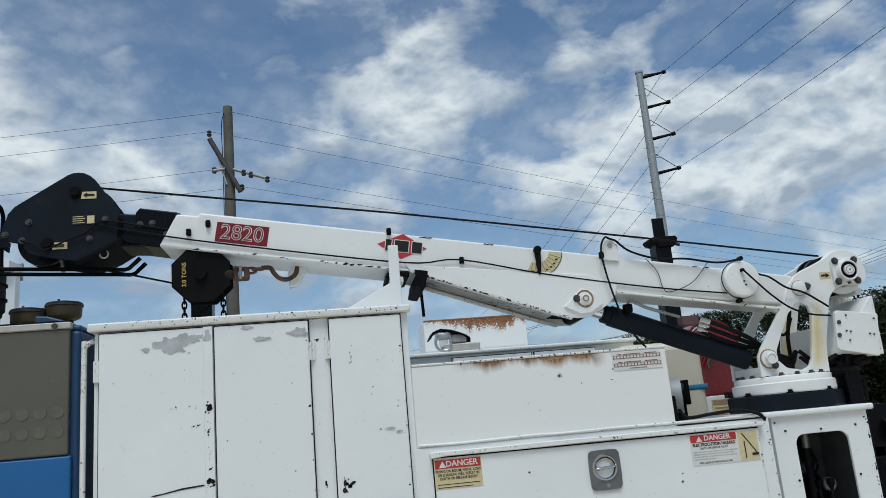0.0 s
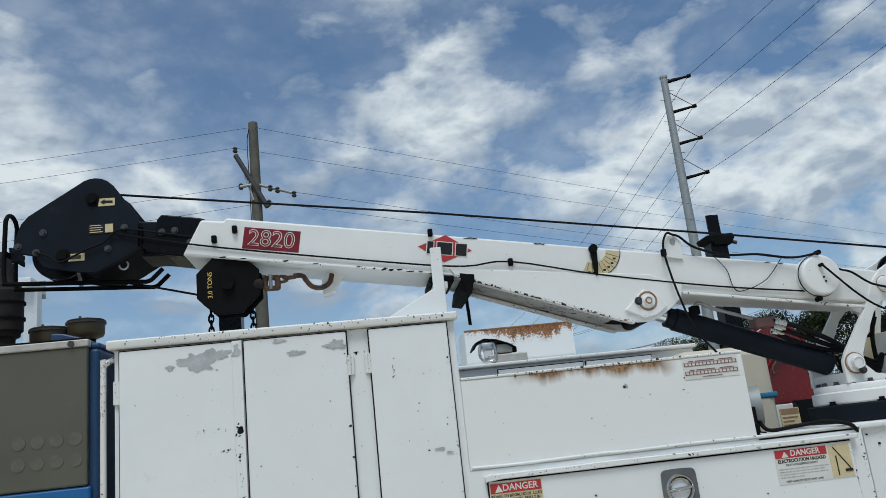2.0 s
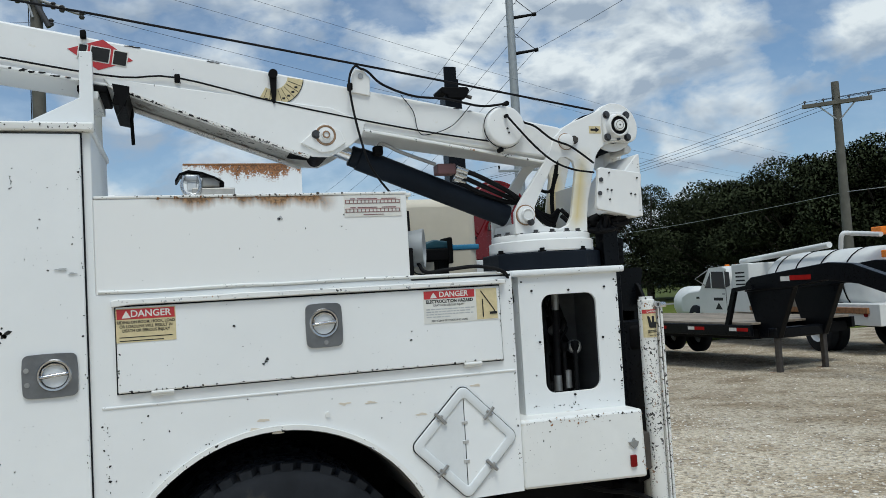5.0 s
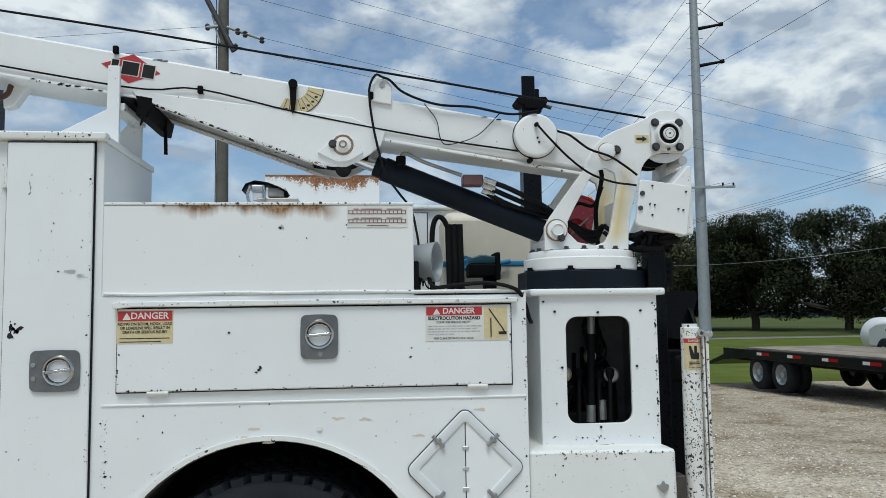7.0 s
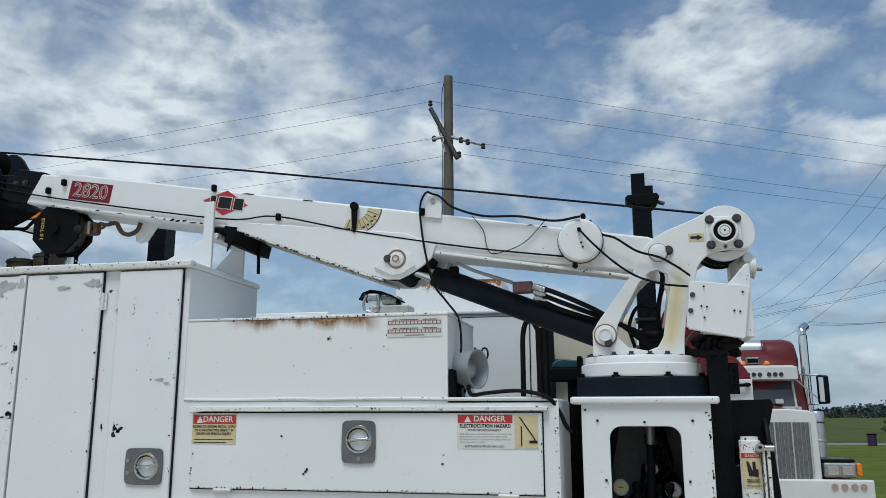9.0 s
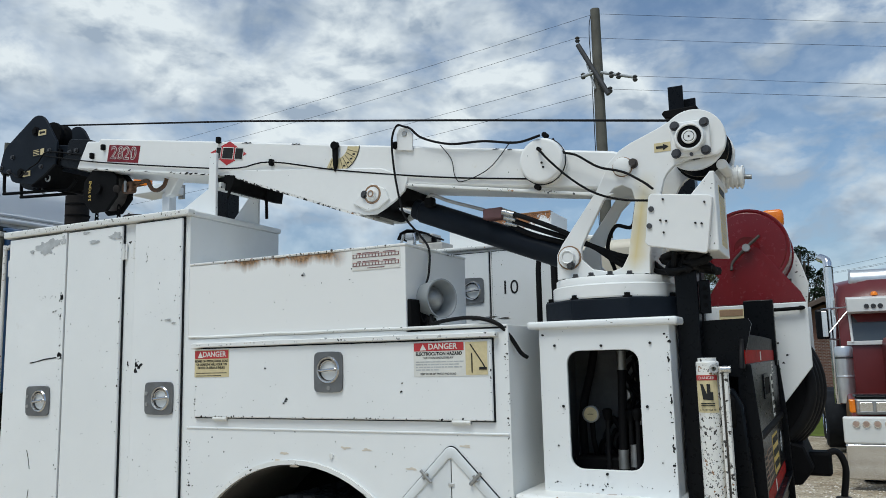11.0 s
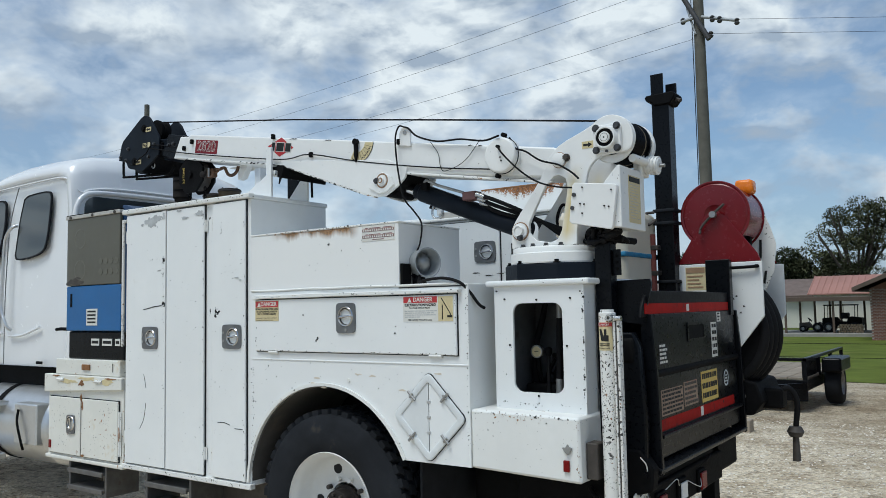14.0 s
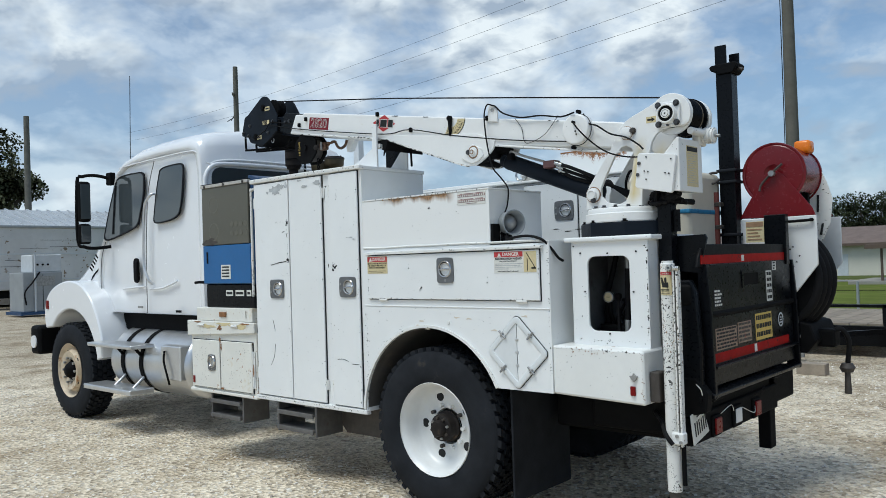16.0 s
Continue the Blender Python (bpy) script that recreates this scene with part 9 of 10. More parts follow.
def steel_pole():
    x, y = 31.2, 65.4
    z = ground_z(x, y)
    k = 75 / 48
    t = thing("steel_transmission_pole", (x, y, z), "tall tapered galvanised steel transmission pole with stub arms", "pole")
    part("shaft", cyl((x, y, z - 0.3), (x + 0.15, y + 0.1, 34.5), 0.55, 0.33, 14), galvanised, t)
    part("pole_cap", cyl((x + 0.15, y + 0.1, 34.45), (x + 0.15, y + 0.1, 34.65), 0.38, seg=14), galvanised, t)
    part("low_crossarm", box(-2.4, 3.0, -0.09, 0.09, -0.10, 0.10, 0.01, m=pose(x + 0.05, y - 0.65, 12.6, 0, -2, 0)), galvanised, t)
    for dx in (-2.3, 1.9, 2.9):
        part("pin_insulator", cyl((x + dx, y - 0.65, 12.7), (x + dx, y - 0.65, 13.05), 0.09, seg=8), cable_black, t)
        wire("distribution_line", (x + dx, y - 0.65, 13.05), (x + dx - 42.0, y + 60.0, 11.6), 0.8, 0.014)
    for zz in (34.0, 30.8, 27.5, 24.0):
        xx = x + 0.15 * zz / 34.0
        arm = part("stub_arm", cyl((xx + 0.3, y, zz), (xx + 2.2, y - 0.4, zz + 0.3), 0.17, 0.12, 8), cable_black, t)
        part("tie_rod", tube([(xx + 2.3, y - 0.4, zz + 0.35), (xx + 0.25, y - 0.1, zz + 2.0 - 1.8 * (zz > 33))], 0.035, 6), cable_black, arm)
        part("insulator", cyl((xx + 2.2, y - 0.4, zz + 0.3), (xx + 2.5, y - 0.46, zz + 0.36), 0.2, seg=8), cable_black, arm)
        for q in (0.9, 1.9):
            part("step_bolt", tube([(xx - 0.75, y, zz - q), (xx + 0.75, y, zz - q)], 0.02, 5), cable_black, t)
        wire("transmission_line", (xx + 2.3, y - 0.4, zz + 0.35), (xx + 16.0, y - 60.0, zz + 9.0), 1.5, 0.02)
        wire("transmission_line", (xx + 2.3, y - 0.4, zz + 0.35), (xx - 2.0, y + 140.0, zz - 8.0), 5.0, 0.022)


steel_pole()
p = wood_pole(22.35, 18.6, 8.2, 0.15)
part("crossarm", box(-1.1, 1.1, -0.06, 0.06, -0.07, 0.07, 0.01, m=pose(22.25, 18.5, 7.45, 0, 0, -45)), pole_wood, p)
for s in (-0.6, 0.6):
    part("arm_brace", tube([(22.25 + s * 0.7, 18.5 - s * 0.7, 7.42), (22.3, 18.5, 6.8)], 0.025, 6), galvanised, p)
for s in (-1.0, -0.4, 0.4, 1.0):
    o = Vector((22.25 + s * 0.71, 18.5 - s * 0.71, 7.6))
    part("insulator", lathe([(0.0, -0.09), (0.02, -0.08), (0.02, -0.02), (0.05, -0.01), (0.045, 0.03), (0.025, 0.05), (0.0, 0.055)], o, (0, 0, 1), 10), dull_dark, p)
    wire("power_line", o, (o.x + 30, o.y - 26, 13.0), 0.9, 0.009)
    wire("power_line", o, (o.x - 3.5, o.y + 60, 9.9), 1.6, 0.008)
wire("service_cable", (22.35, 18.45, 4.3), (60.0, -8.0, 8.5), 0.6, 0.011, "pale grey service cable between poles", galvanised)
wire("service_cable", (22.35, 18.45, 4.3), (20.0, 44.5, 4.4), 0.35, 0.011, "pale grey service cable between poles", galvanised)
wood_pole(-51.5, 17.6, 12.2, 0.2)
p = wood_pole(-44.0, 29.0, 16.0, 0.2)
part("crossarm", box(-2.8, 0.4, -0.08, 0.08, -0.08, 0.08, 0.01, m=pose(-44.0, 28.8, 14.0, 0, 4, -40)), pole_wood, p)
for s in (-2.4, -1.2):
    part("drop_wire", tube(curve_pts([(-44.0 + s * 0.77, 28.8 - s * 0.6, 13.9), (-43.9 + s * 0.77, 28.8 - s * 0.6, 13.0), (-44.0 + s * 0.4, 28.9, 12.2)]), 0.03, 5), cable_black, p)

# ---- neighbouring vehicles ----
ford_white = material("faded_white_paint", (0.72, 0.72, 0.69), 0.45, vary=0.1, scale=1.5, second=((0.50, 0.44, 0.35), 0.15, 2.5))


def small_wheel(parent, c, axis, r, w, rim=None):
    c = Vector(c)
    k = part("wheel", lathe([(r * 0.56, -w / 2), (r * 0.9, -w / 2), (r, -w / 2 + 0.03), (r, w / 2 - 0.03), (r * 0.9, w / 2), (r * 0.56, w / 2)], c, axis, 28), rubber, parent)
    part("rim", lathe([(r * 0.57, w / 2), (r * 0.52, w / 2 - 0.03), (r * 0.45, w / 2 - 0.10), (r * 0.2, w / 2 - 0.10), (r * 0.18, w / 2 - 0.02), (0.0, w / 2 - 0.02)], c, axis, 24), rim or dull_steel, k)


bin_t = thing("roadside_bin", (19.0, 60.0, ground_z(19, 60)), "dark purple roadside drum", "bin")
part("drum", cyl((19.0, 60.0, ground_z(19, 60)), (19.0, 60.0, ground_z(19, 60) + 0.85), 0.30, seg=18, bev=0.02), material("purple_drum_paint", (0.035, 0.025, 0.06), 0.6, vary=0.2), bin_t)
part("rim", lathe([(0.30, 0.78), (0.33, 0.80), (0.33, 0.86), (0.30, 0.87)], (19.0, 60.0, ground_z(19, 60)), (0, 0, 1), 18), black_dull, bin_t)


def gooseneck():
    t = thing("gooseneck_trailer", (0, 0, 0), "black gooseneck flatbed trailer with a plank deck and reflective tape", "trailer", m=pose(9.75, 8.6, -0.1, 0, 0, 3))
    # own places: x across (0 near side), y back from the front of the deck
    L = 6.6
    for x in (0.0, 2.42):
        part("side_rail", box(x, x + 0.08, 0.0, L, 0.66, 0.86, 0.01), black_paint, t)
    for k in range(12):
        part("plank", box(0.09 + k * 0.193, 0.275 + k * 0.193, 0.02, L - 0.9, 0.86, 0.90, 0.004), wood, t)
    part("cross_frame", box(0.1, 2.4, 0.1, L - 0.1, 0.60, 0.78), black_dull, t)
    part("beaver_tail", prism([(L - 0.9, 0.86), (L, 0.70), (L + 0.7, 0.50), (L + 0.7, 0.42), (L, 0.58), (L - 0.9, 0.66)], 0.0, 2.5, "x"), black_paint, t)
    for k in range(5):
        part("red_tape", box(-0.004, 0.0, 0.05 + k * 1.15, 0.33 + k * 1.15, 0.75, 0.81), red_paint, t)
        part("white_tape", box(-0.004, 0.0, 0.33 + k * 1.15, 0.52 + k * 1.15, 0.75, 0.81), decal_white, t)
    for y in (4.3, 5.2):
        for x, ax in ((0.16, (-1, 0, 0)), (0.42, (-1, 0, 0)), (2.36, (1, 0, 0))):
            small_wheel(t, (x, y, 0.38), ax, 0.38, 0.22, galvanised)
    # neck
    for x in (0.25, 1.30):
        part("neck_beam", prism([(0.34, 1.44), (0.30, 1.60), (0.16, 1.70), (-1.55, 1.88), (-2.0, 1.84), (-3.5, 1.30), (-3.5, 1.06), (-2.1, 1.52), (-1.5, 1.60), (-0.78, 1.50)], x, x + 0.16, "x", bev=0.012), black_paint, t)
        part("neck_post", prism([(0.32, 1.47), (0.05, 0.62), (-0.36, 0.62), (-0.80, 1.52)], x + 0.02, x + 0.14, "x", bev=0.01), black_paint, t)
    part("cross_beam", box(0.25, 1.46, -0.36, -0.16, 0.62, 0.80, 0.02), black_paint, t)
    for x in (0.02, 2.4):
        part("front_upright", prism([(0.55, 0.86), (0.65, 0.86), (0.40, 1.52), (0.30, 1.52)], x, x + 0.07, "x"), black_paint, t)
        part("top_strut", prism([(0.30, 1.46), (0.40, 1.52), (-0.10, 1.58), (-0.10, 1.50)], x, x + 0.07, "x"), black_paint, t)
    part("neck_tape", box(0.244, 0.25, -1.2, -0.75, 1.62, 1.70), red_paint, t)
    part("neck_tape", box(0.244, 0.25, -0.75, -0.55, 1.61, 1.69), decal_white, t)
    part("coupler", cyl((0.85, -3.35, 0.72), (0.85, -3.35, 1.25), 0.07, seg=14), black_dull, t)
    part("coupler_beam", box(0.3, 1.4, -3.48, -3.22, 1.08, 1.25, 0.01), black_paint, t)
    for x in (0.29, 1.34):
        part("landing_leg", box(x, x + 0.085, -0.33, -0.245, 0.02, 0.70, 0.006), hub_rust, t)
        part("leg_foot", box(x - 0.08, x + 0.17, -0.41, -0.16, 0.0, 0.03, 0.004), rusty, t)


def work_truck():
    t = thing("old_work_truck", (0, 0, 0), "old faded white work truck with a tank body and amber lights", "truck", m=pose(13.34, 10.4, -0.12, 0, 0, -10))
    # own places: x across (0 near side), y towards the nose
    cab = part("cab", loft([[(x, 4.1, 0.75), (x, 4.1, 1.15 + up), (x, 4.35, 1.95 + up * 0), (x, 4.6, 2.02), (x, 5.3, 2.0), (x, 5.95, 1.35), (x, 6.0, 0.75)] for x, up in ((0.0, 0.15), (2.0, 0.15))]), ford_white, t, smooth=False)
    part("side_window", prism([(4.45, 1.42), (4.5, 1.88), (5.2, 1.9), (5.6, 1.45)], -0.012, 0.01, "x"), dark_glass, cab)
    part("door_bar", box(-0.004, 0.0, 4.6, 5.1, 1.10, 1.18), decal_black, cab)
    part("door_triangle", prism([(4.65, 0.86), (5.05, 0.86), (4.85, 1.04)], -0.004, 0.0, "x"), decal_black, cab)
    part("windscreen", prism([(5.28, 1.96), (5.9, 1.40), (5.93, 1.42), (5.31, 1.98)], 0.15, 1.85, "x"), dark_glass, cab)
    part("bonnet", prism([(5.9, 0.7), (5.9, 1.42), (6.9, 1.36), (7.35, 1.22), (7.4, 0.7)], 0.1, 1.9, "x", bev=0.06), ford_white, t)
    part("bumper", box(0.0, 2.0, 7.4, 7.5, 0.5, 0.7, 0.02), dull_steel, t)
    for k in range(5):
        part("roof_lamp", box(0.35 + 0.32 * k, 0.45 + 0.32 * k, 4.95, 5.05, 2.02, 2.07, 0.01), amber, cab)
    part("body_box", box(0.0, 2.0, 3.2, 4.05, 0.8, 2.05, 0.02), ford_white, t)
    for z in (1.5, 1.6, 1.7, 1.8):
        part("vent_bar", box(-0.004, 0.0, 3.4, 3.85, z, z + 0.04), decal_black, t)
    part("tank", lathe([(0.0, 0.0), (0.55, 0.05), (0.72, 0.18), (0.74, 0.4), (0.74, 3.6), (0.72, 3.8), (0.5, 3.95), (0.0, 4.0)], (1.0, -0.9, 1.48), (0, 1, 0), 28), ford_white, t)
    for y in (-0.1, 0.8, 1.7, 2.5):
        part("tank_band", lathe([(0.745, -0.02), (0.755, -0.02), (0.755, 0.02), (0.745, 0.02)], (1.0, y, 1.48), (0, 1, 0), 28), black_dull, t)
    part("flat_bed", box(-0.05, 2.05, -1.2, 3.2, 0.86, 0.98, 0.01), rusty, t)
    part("plank_side", box(-0.06, -0.02, 0.6, 2.6, 0.98, 1.16, 0.004), wood, t)
    part("tail_box", prism([(-1.5, 0.62), (-1.5, 1.05), (0.3, 1.05), (0.3, 0.75), (-0.6, 0.62)], 0.0, 2.0, "x", bev=0.01), ford_white, t)
    for y in (-1.1, 0.0):
        part("side_lamp", cyl((-0.02, y, 0.85), (0.0, y, 0.85), 0.06, seg=14), red_lens, t)
    part("roof_beacon", box(0.4, 0.8, -1.2, -0.9, 2.42, 2.58, 0.02), amber, t)
    part("pipe_frame", tube(curve_pts([(0.2, -0.2, 2.2), (0.2, -0.3, 2.5), (0.4, -0.4, 2.5), (0.4, -1.2, 2.42)]), 0.05), ford_white, t)
    part("light_bar", box(0.2, 1.8, -1.6, -1.4, 1.95, 2.1, 0.02), amber, t)
    part("boom_pipe", tube([(0.5, 4.4, 2.12), (0.5, 0.6, 2.32)], 0.07, 10), ford_white, t)
    for x in (0.14, 0.4, 1.86):
        small_wheel(t, (x, 0.6, 0.48), (-1 if x < 1 else 1, 0, 0), 0.48, 0.24, ford_white)
    for x in (0.15, 1.85):
        small_wheel(t, (x, 6.4, 0.48), (-1 if x < 1 else 1, 0, 0), 0.48, 0.24, ford_white)
    part("frame", box(0.5, 1.5, -1.2, 7.2, 0.55, 0.8), black_dull, t)
    part("nose_tank", lathe([(0.0, 0.0), (0.40, 0.02), (0.52, 0.12), (0.54, 0.3), (0.54, 1.0), (0.48, 1.15), (0.0, 1.2)], (1.0, 7.7, 0.95), (0, 1, 0), 24), ford_white, t)
    part("rear_side_window", prism([(4.18, 1.50), (4.2, 1.86), (4.38, 1.88), (4.38, 1.45)], -0.012, 0.01, "x"), dark_glass, cab)
    part("window_bar", box(-0.018, -0.010, 5.16, 5.20, 1.44, 1.90), ford_white, cab)
    part("mirror_arm", tube([(0.0, 5.5, 1.5), (-0.3, 5.55, 1.72), (0.0, 5.35, 1.95)], 0.015, 6), dull_steel, cab)
    part("door_seam", box(-0.006, 0.0, 4.40, 4.415, 0.8, 1.9), decal_black, cab)
    part("door_handle", box(-0.02, 0.0, 4.48, 4.60, 1.26, 1.30, 0.006), dull_steel, cab)
    part("wing_vent", box(0.092, 0.10, 6.1, 6.35, 1.14, 1.20), decal_black, t)
    part("rear_mud_guard", prism([(0.0, 0.98), (0.15, 1.06), (1.05, 1.06), (1.2, 0.98), (1.2, 0.94), (0.0, 0.94)], -0.04, 0.5, "x"), black_dull, t)


lamp_brown = material("clear_lamp_over_bulb", (0.42, 0.30, 0.24), 0.25, vary=0.2, scale=30.0)
grille_grey = material("grey_grille_mesh", (0.20, 0.20, 0.20), 0.45, metal=0.5, vary=0.4, scale=30.0)


def red_tractor():
    t = thing("red_tractor_unit", (0, 0, 0), "maroon and white long-nose tractor unit with chrome stacks", "truck", m=pose(3.755, 8.35, -0.08, 0, 0, 2.9))
    # own places: x across about the middle, y backwards from the bumper
    part("front_bumper", box(-1.14, 1.14, 0.0, 0.10, 0.14, 0.56, 0.02), chrome, t, "chrome bumper")
    part("lamp_bar", box(-1.15, 1.15, 0.005, 0.10, 0.562, 0.885, 0.02), ford_white, t, "white bar with round lamps")
    for x in (-1.01, -0.90, -0.78, -0.66, 0.66, 0.78, 0.90, 1.01):
        lamp = part("bumper_lamp", cyl((x, -0.010, 0.80), (x, 0.006, 0.80), 0.043, seg=18), chrome, t)
        part("lamp_lens", cyl((x, -0.015, 0.80), (x, -0.008, 0.80), 0.033, seg=16), lamp_brown, lamp)
    gr = part("grille", prism([(-0.555, 0.60), (0.555, 0.60), (0.545, 1.66), (0.515, 1.73), (0.45, 1.765), (0.2, 1.785), (-0.2, 1.785), (-0.45, 1.765), (-0.515, 1.73), (-0.545, 1.66)], 0.10, 0.20, "y", bev=0.02), ford_white, t)
    part("grille_mesh", box(-0.455, 0.455, 0.085, 0.10, 0.70, 1.61), grille_grey, gr)
    for k in range(17):
        wide = 0.010 if k % 4 == 0 else 0.0045
        part("grille_bar", box(-0.44 + k * 0.055 - wide, -0.44 + k * 0.055 + wide, 0.070 if k % 4 == 0 else 0.078, 0.088, 0.70, 1.61, 0.002), alloy if k % 4 == 0 else dull_steel, gr)
    part("bonnet", prism([(0.2, 0.7), (0.2, 1.73), (2.2, 1.88), (2.2, 0.7)], -0.45, 0.45, "x", bev=0.08), tractor_maroon, t)
    for s in (-1, 1):
        hl = part("headlamp_pod", box(min(s * 0.585, s * 0.985), max(s * 0.585, s * 0.985), 0.12, 0.36, 0.90, 1.09, 0.02), dull_steel, t)
        part("pod_cover", box(min(s * 0.57, s * 0.99), max(s * 0.57, s * 0.99), 0.16, 0.60, 1.092, 1.135, 0.02), black_paint, hl)
        for k in (0.695, 0.875):
            part("headlamp", box(s * k - 0.075, s * k + 0.075, 0.105, 0.125, 0.935, 1.055, 0.01), chrome, hl)
        part("turn_signal", box(min(s * 0.99, s * 1.055), max(s * 0.99, s * 1.055), 0.12, 0.3, 0.925, 1.085, 0.015), amber, hl)
        part("wing", prism([(0.34, 0.55), (0.36, 0.78), (0.55, 0.98), (1.1, 1.12), (1.6, 0.95), (1.7, 0.6)], s * 0.50, s * 1.02, "x", bev=0.04), tractor_maroon, t)
        ac = part("air_cleaner", lathe([(0.0, 0.95), (0.112, 0.95), (0.115, 0.97), (0.115, 1.30), (0.119, 1.305), (0.119, 1.33), (0.115, 1.335), (0.115, 1.60), (0.118, 1.605), (0.118, 1.72), (0.105, 1.745), (0.0, 1.755)], (s * 0.98, 1.75, 0.0), (0, 0, 1), 28), alloy, t)
        part("cleaner_band", lathe([(0.116, -0.012), (0.121, -0.010), (0.121, 0.010), (0.116, 0.012)], (s * 0.98, 1.75, 1.585), (0, 0, 1), 28), bolt_dark, ac)
        st = part("exhaust_pipe", cyl((s * 1.055, 2.35, 0.9), (s * 1.055, 2.35, 2.95), 0.068, seg=18), chrome, t, "chrome exhaust pipe")
        part("stack_tip", tube(curve_pts([(s * 1.055, 2.35, 2.94), (s * 1.065, 2.40, 3.05), (s * 1.15, 2.5, 3.12)]), 0.066, 12), chrome, st)
        mr = part("mirror", box(min(s * 1.12, s * 1.30), max(s * 1.12, s * 1.30), 2.02, 2.08, 1.86, 2.30, 0.03), black_paint, t)
        part("mirror_back", box(min(s * 1.14, s * 1.215), max(s * 1.14, s * 1.215), 2.008, 2.022, 1.89, 2.27, 0.01), chrome, mr)
        part("mirror_stay", tube([(s * 0.90, 2.3, 1.84), (s * 1.21, 2.06, 1.87)], 0.012, 6), steel, mr)
        part("mirror_stay", tube([(s * 0.85, 2.3, 2.33), (s * 1.21, 2.06, 2.30)], 0.012, 6), steel, mr)
        part("mirror_stay", tube([(s * 0.85, 2.28, 2.27), (s * 1.17, 2.05, 1.90)], 0.009, 6), steel, mr)
        small_wheel(t, (s * 0.80, 0.95, 0.50), (s, 0, 0), 0.50, 0.28, chrome)
        for y in (4.8, 6.1):
            small_wheel(t, (s * 0.95, y, 0.50), (s, 0, 0), 0.50, 0.5, chrome)
    cab = part("cab", loft([[(x, 2.2, 0.95), (x, 2.2, 1.80), (x, 2.36, 2.36 + u), (x, 2.6, 2.66 + u), (x, 4.3, 2.84 + u), (x, 4.6, 2.7 + u), (x, 4.6, 0.95)] for x, u in ((-0.98, -0.12), (-0.92, 0.0), (-0.5, 0.08), (0.5, 0.08), (0.92, 0.0), (0.98, -0.12))]), tractor_maroon, t)
    part("visor", prism([(2.30, 2.22), (2.06, 2.24), (2.06, 2.44), (2.36, 2.48)], -0.86, 0.86, "x", bev=0.01), ford_white, cab)
    for x in (-0.61, -0.52, -0.43, -0.29, -0.20, -0.10, 0.01, 0.11, 0.20, 0.29, 0.43, 0.52, 0.61):
        part("visor_lamp", lathe([(0.0, -0.006), (0.020, -0.006), (0.022, -0.014), (0.033, -0.014), (0.035, 0.0)], (x, 2.06, 2.32), (0, 1, 0), 16), bolt_dark, cab)
    part("windscreen", prism([(2.185, 1.82), (2.32, 2.24), (2.335, 2.23), (2.20, 1.81)], -0.81, 0.81, "x"), dark_glass, cab)
    for x in (-0.825, 0.825):
        part("windscreen_frame", tube([(x, 2.17, 1.80), (x, 2.325, 2.25)], 0.020, 8), ford_white, cab)
    part("wiper", tube([(0.62, 2.165, 1.83), (0.25, 2.185, 1.90), (0.0, 2.19, 1.93)], 0.010, 6), black_dull, cab)
    part("screen_sticker", box(0.52, 0.64, 2.178, 2.184, 1.87, 1.94), decal_white, cab)
    part("lower_visor_rail", box(-0.9, 0.9, 2.17, 2.19, 1.76, 1.82, 0.006), ford_white, cab)
    for x in (-0.47, -0.10, 0.10, 0.47):
        part("roof_marker", lathe([(0.0, 0.0), (0.05, 0.0), (0.045, 0.04), (0.02, 0.06), (0.0, 0.062)], (x, 2.34, 2.49), (0, 0, 1), 14), amber, cab)
    part("roof_tank", cyl((-0.75, 2.9, 2.76), (0.51, 2.9, 2.76), 0.17, seg=28, bev=0.02), alloy, cab)
    part("roof_dome", loft([[(x, 2.55 + q, 2.42), (x, 2.52 + q, 2.70 - q), (x, 2.62 + q, 2.86 - q), (x, 2.85, 2.93 - q), (x, 4.2, 2.95 - q), (x, 4.3, 2.42)] for x, q in ((0.50, 0.02), (0.54, 0.0), (0.86, 0.0), (0.98, 0.03), (1.03, 0.12))]), tractor_maroon, cab)
    part("roof_lamp", box(0.16, 0.36, 2.36, 2.50, 2.50, 2.61, 0.012), dull_steel, cab)
    part("roof_lamp_face", box(0.175, 0.345, 2.352, 2.362, 2.52, 2.59, 0.004), black_dull, cab)
    part("chassis", box(-0.45, 0.45, 1.0, 7.0, 0.55, 0.85), black_dull, t)


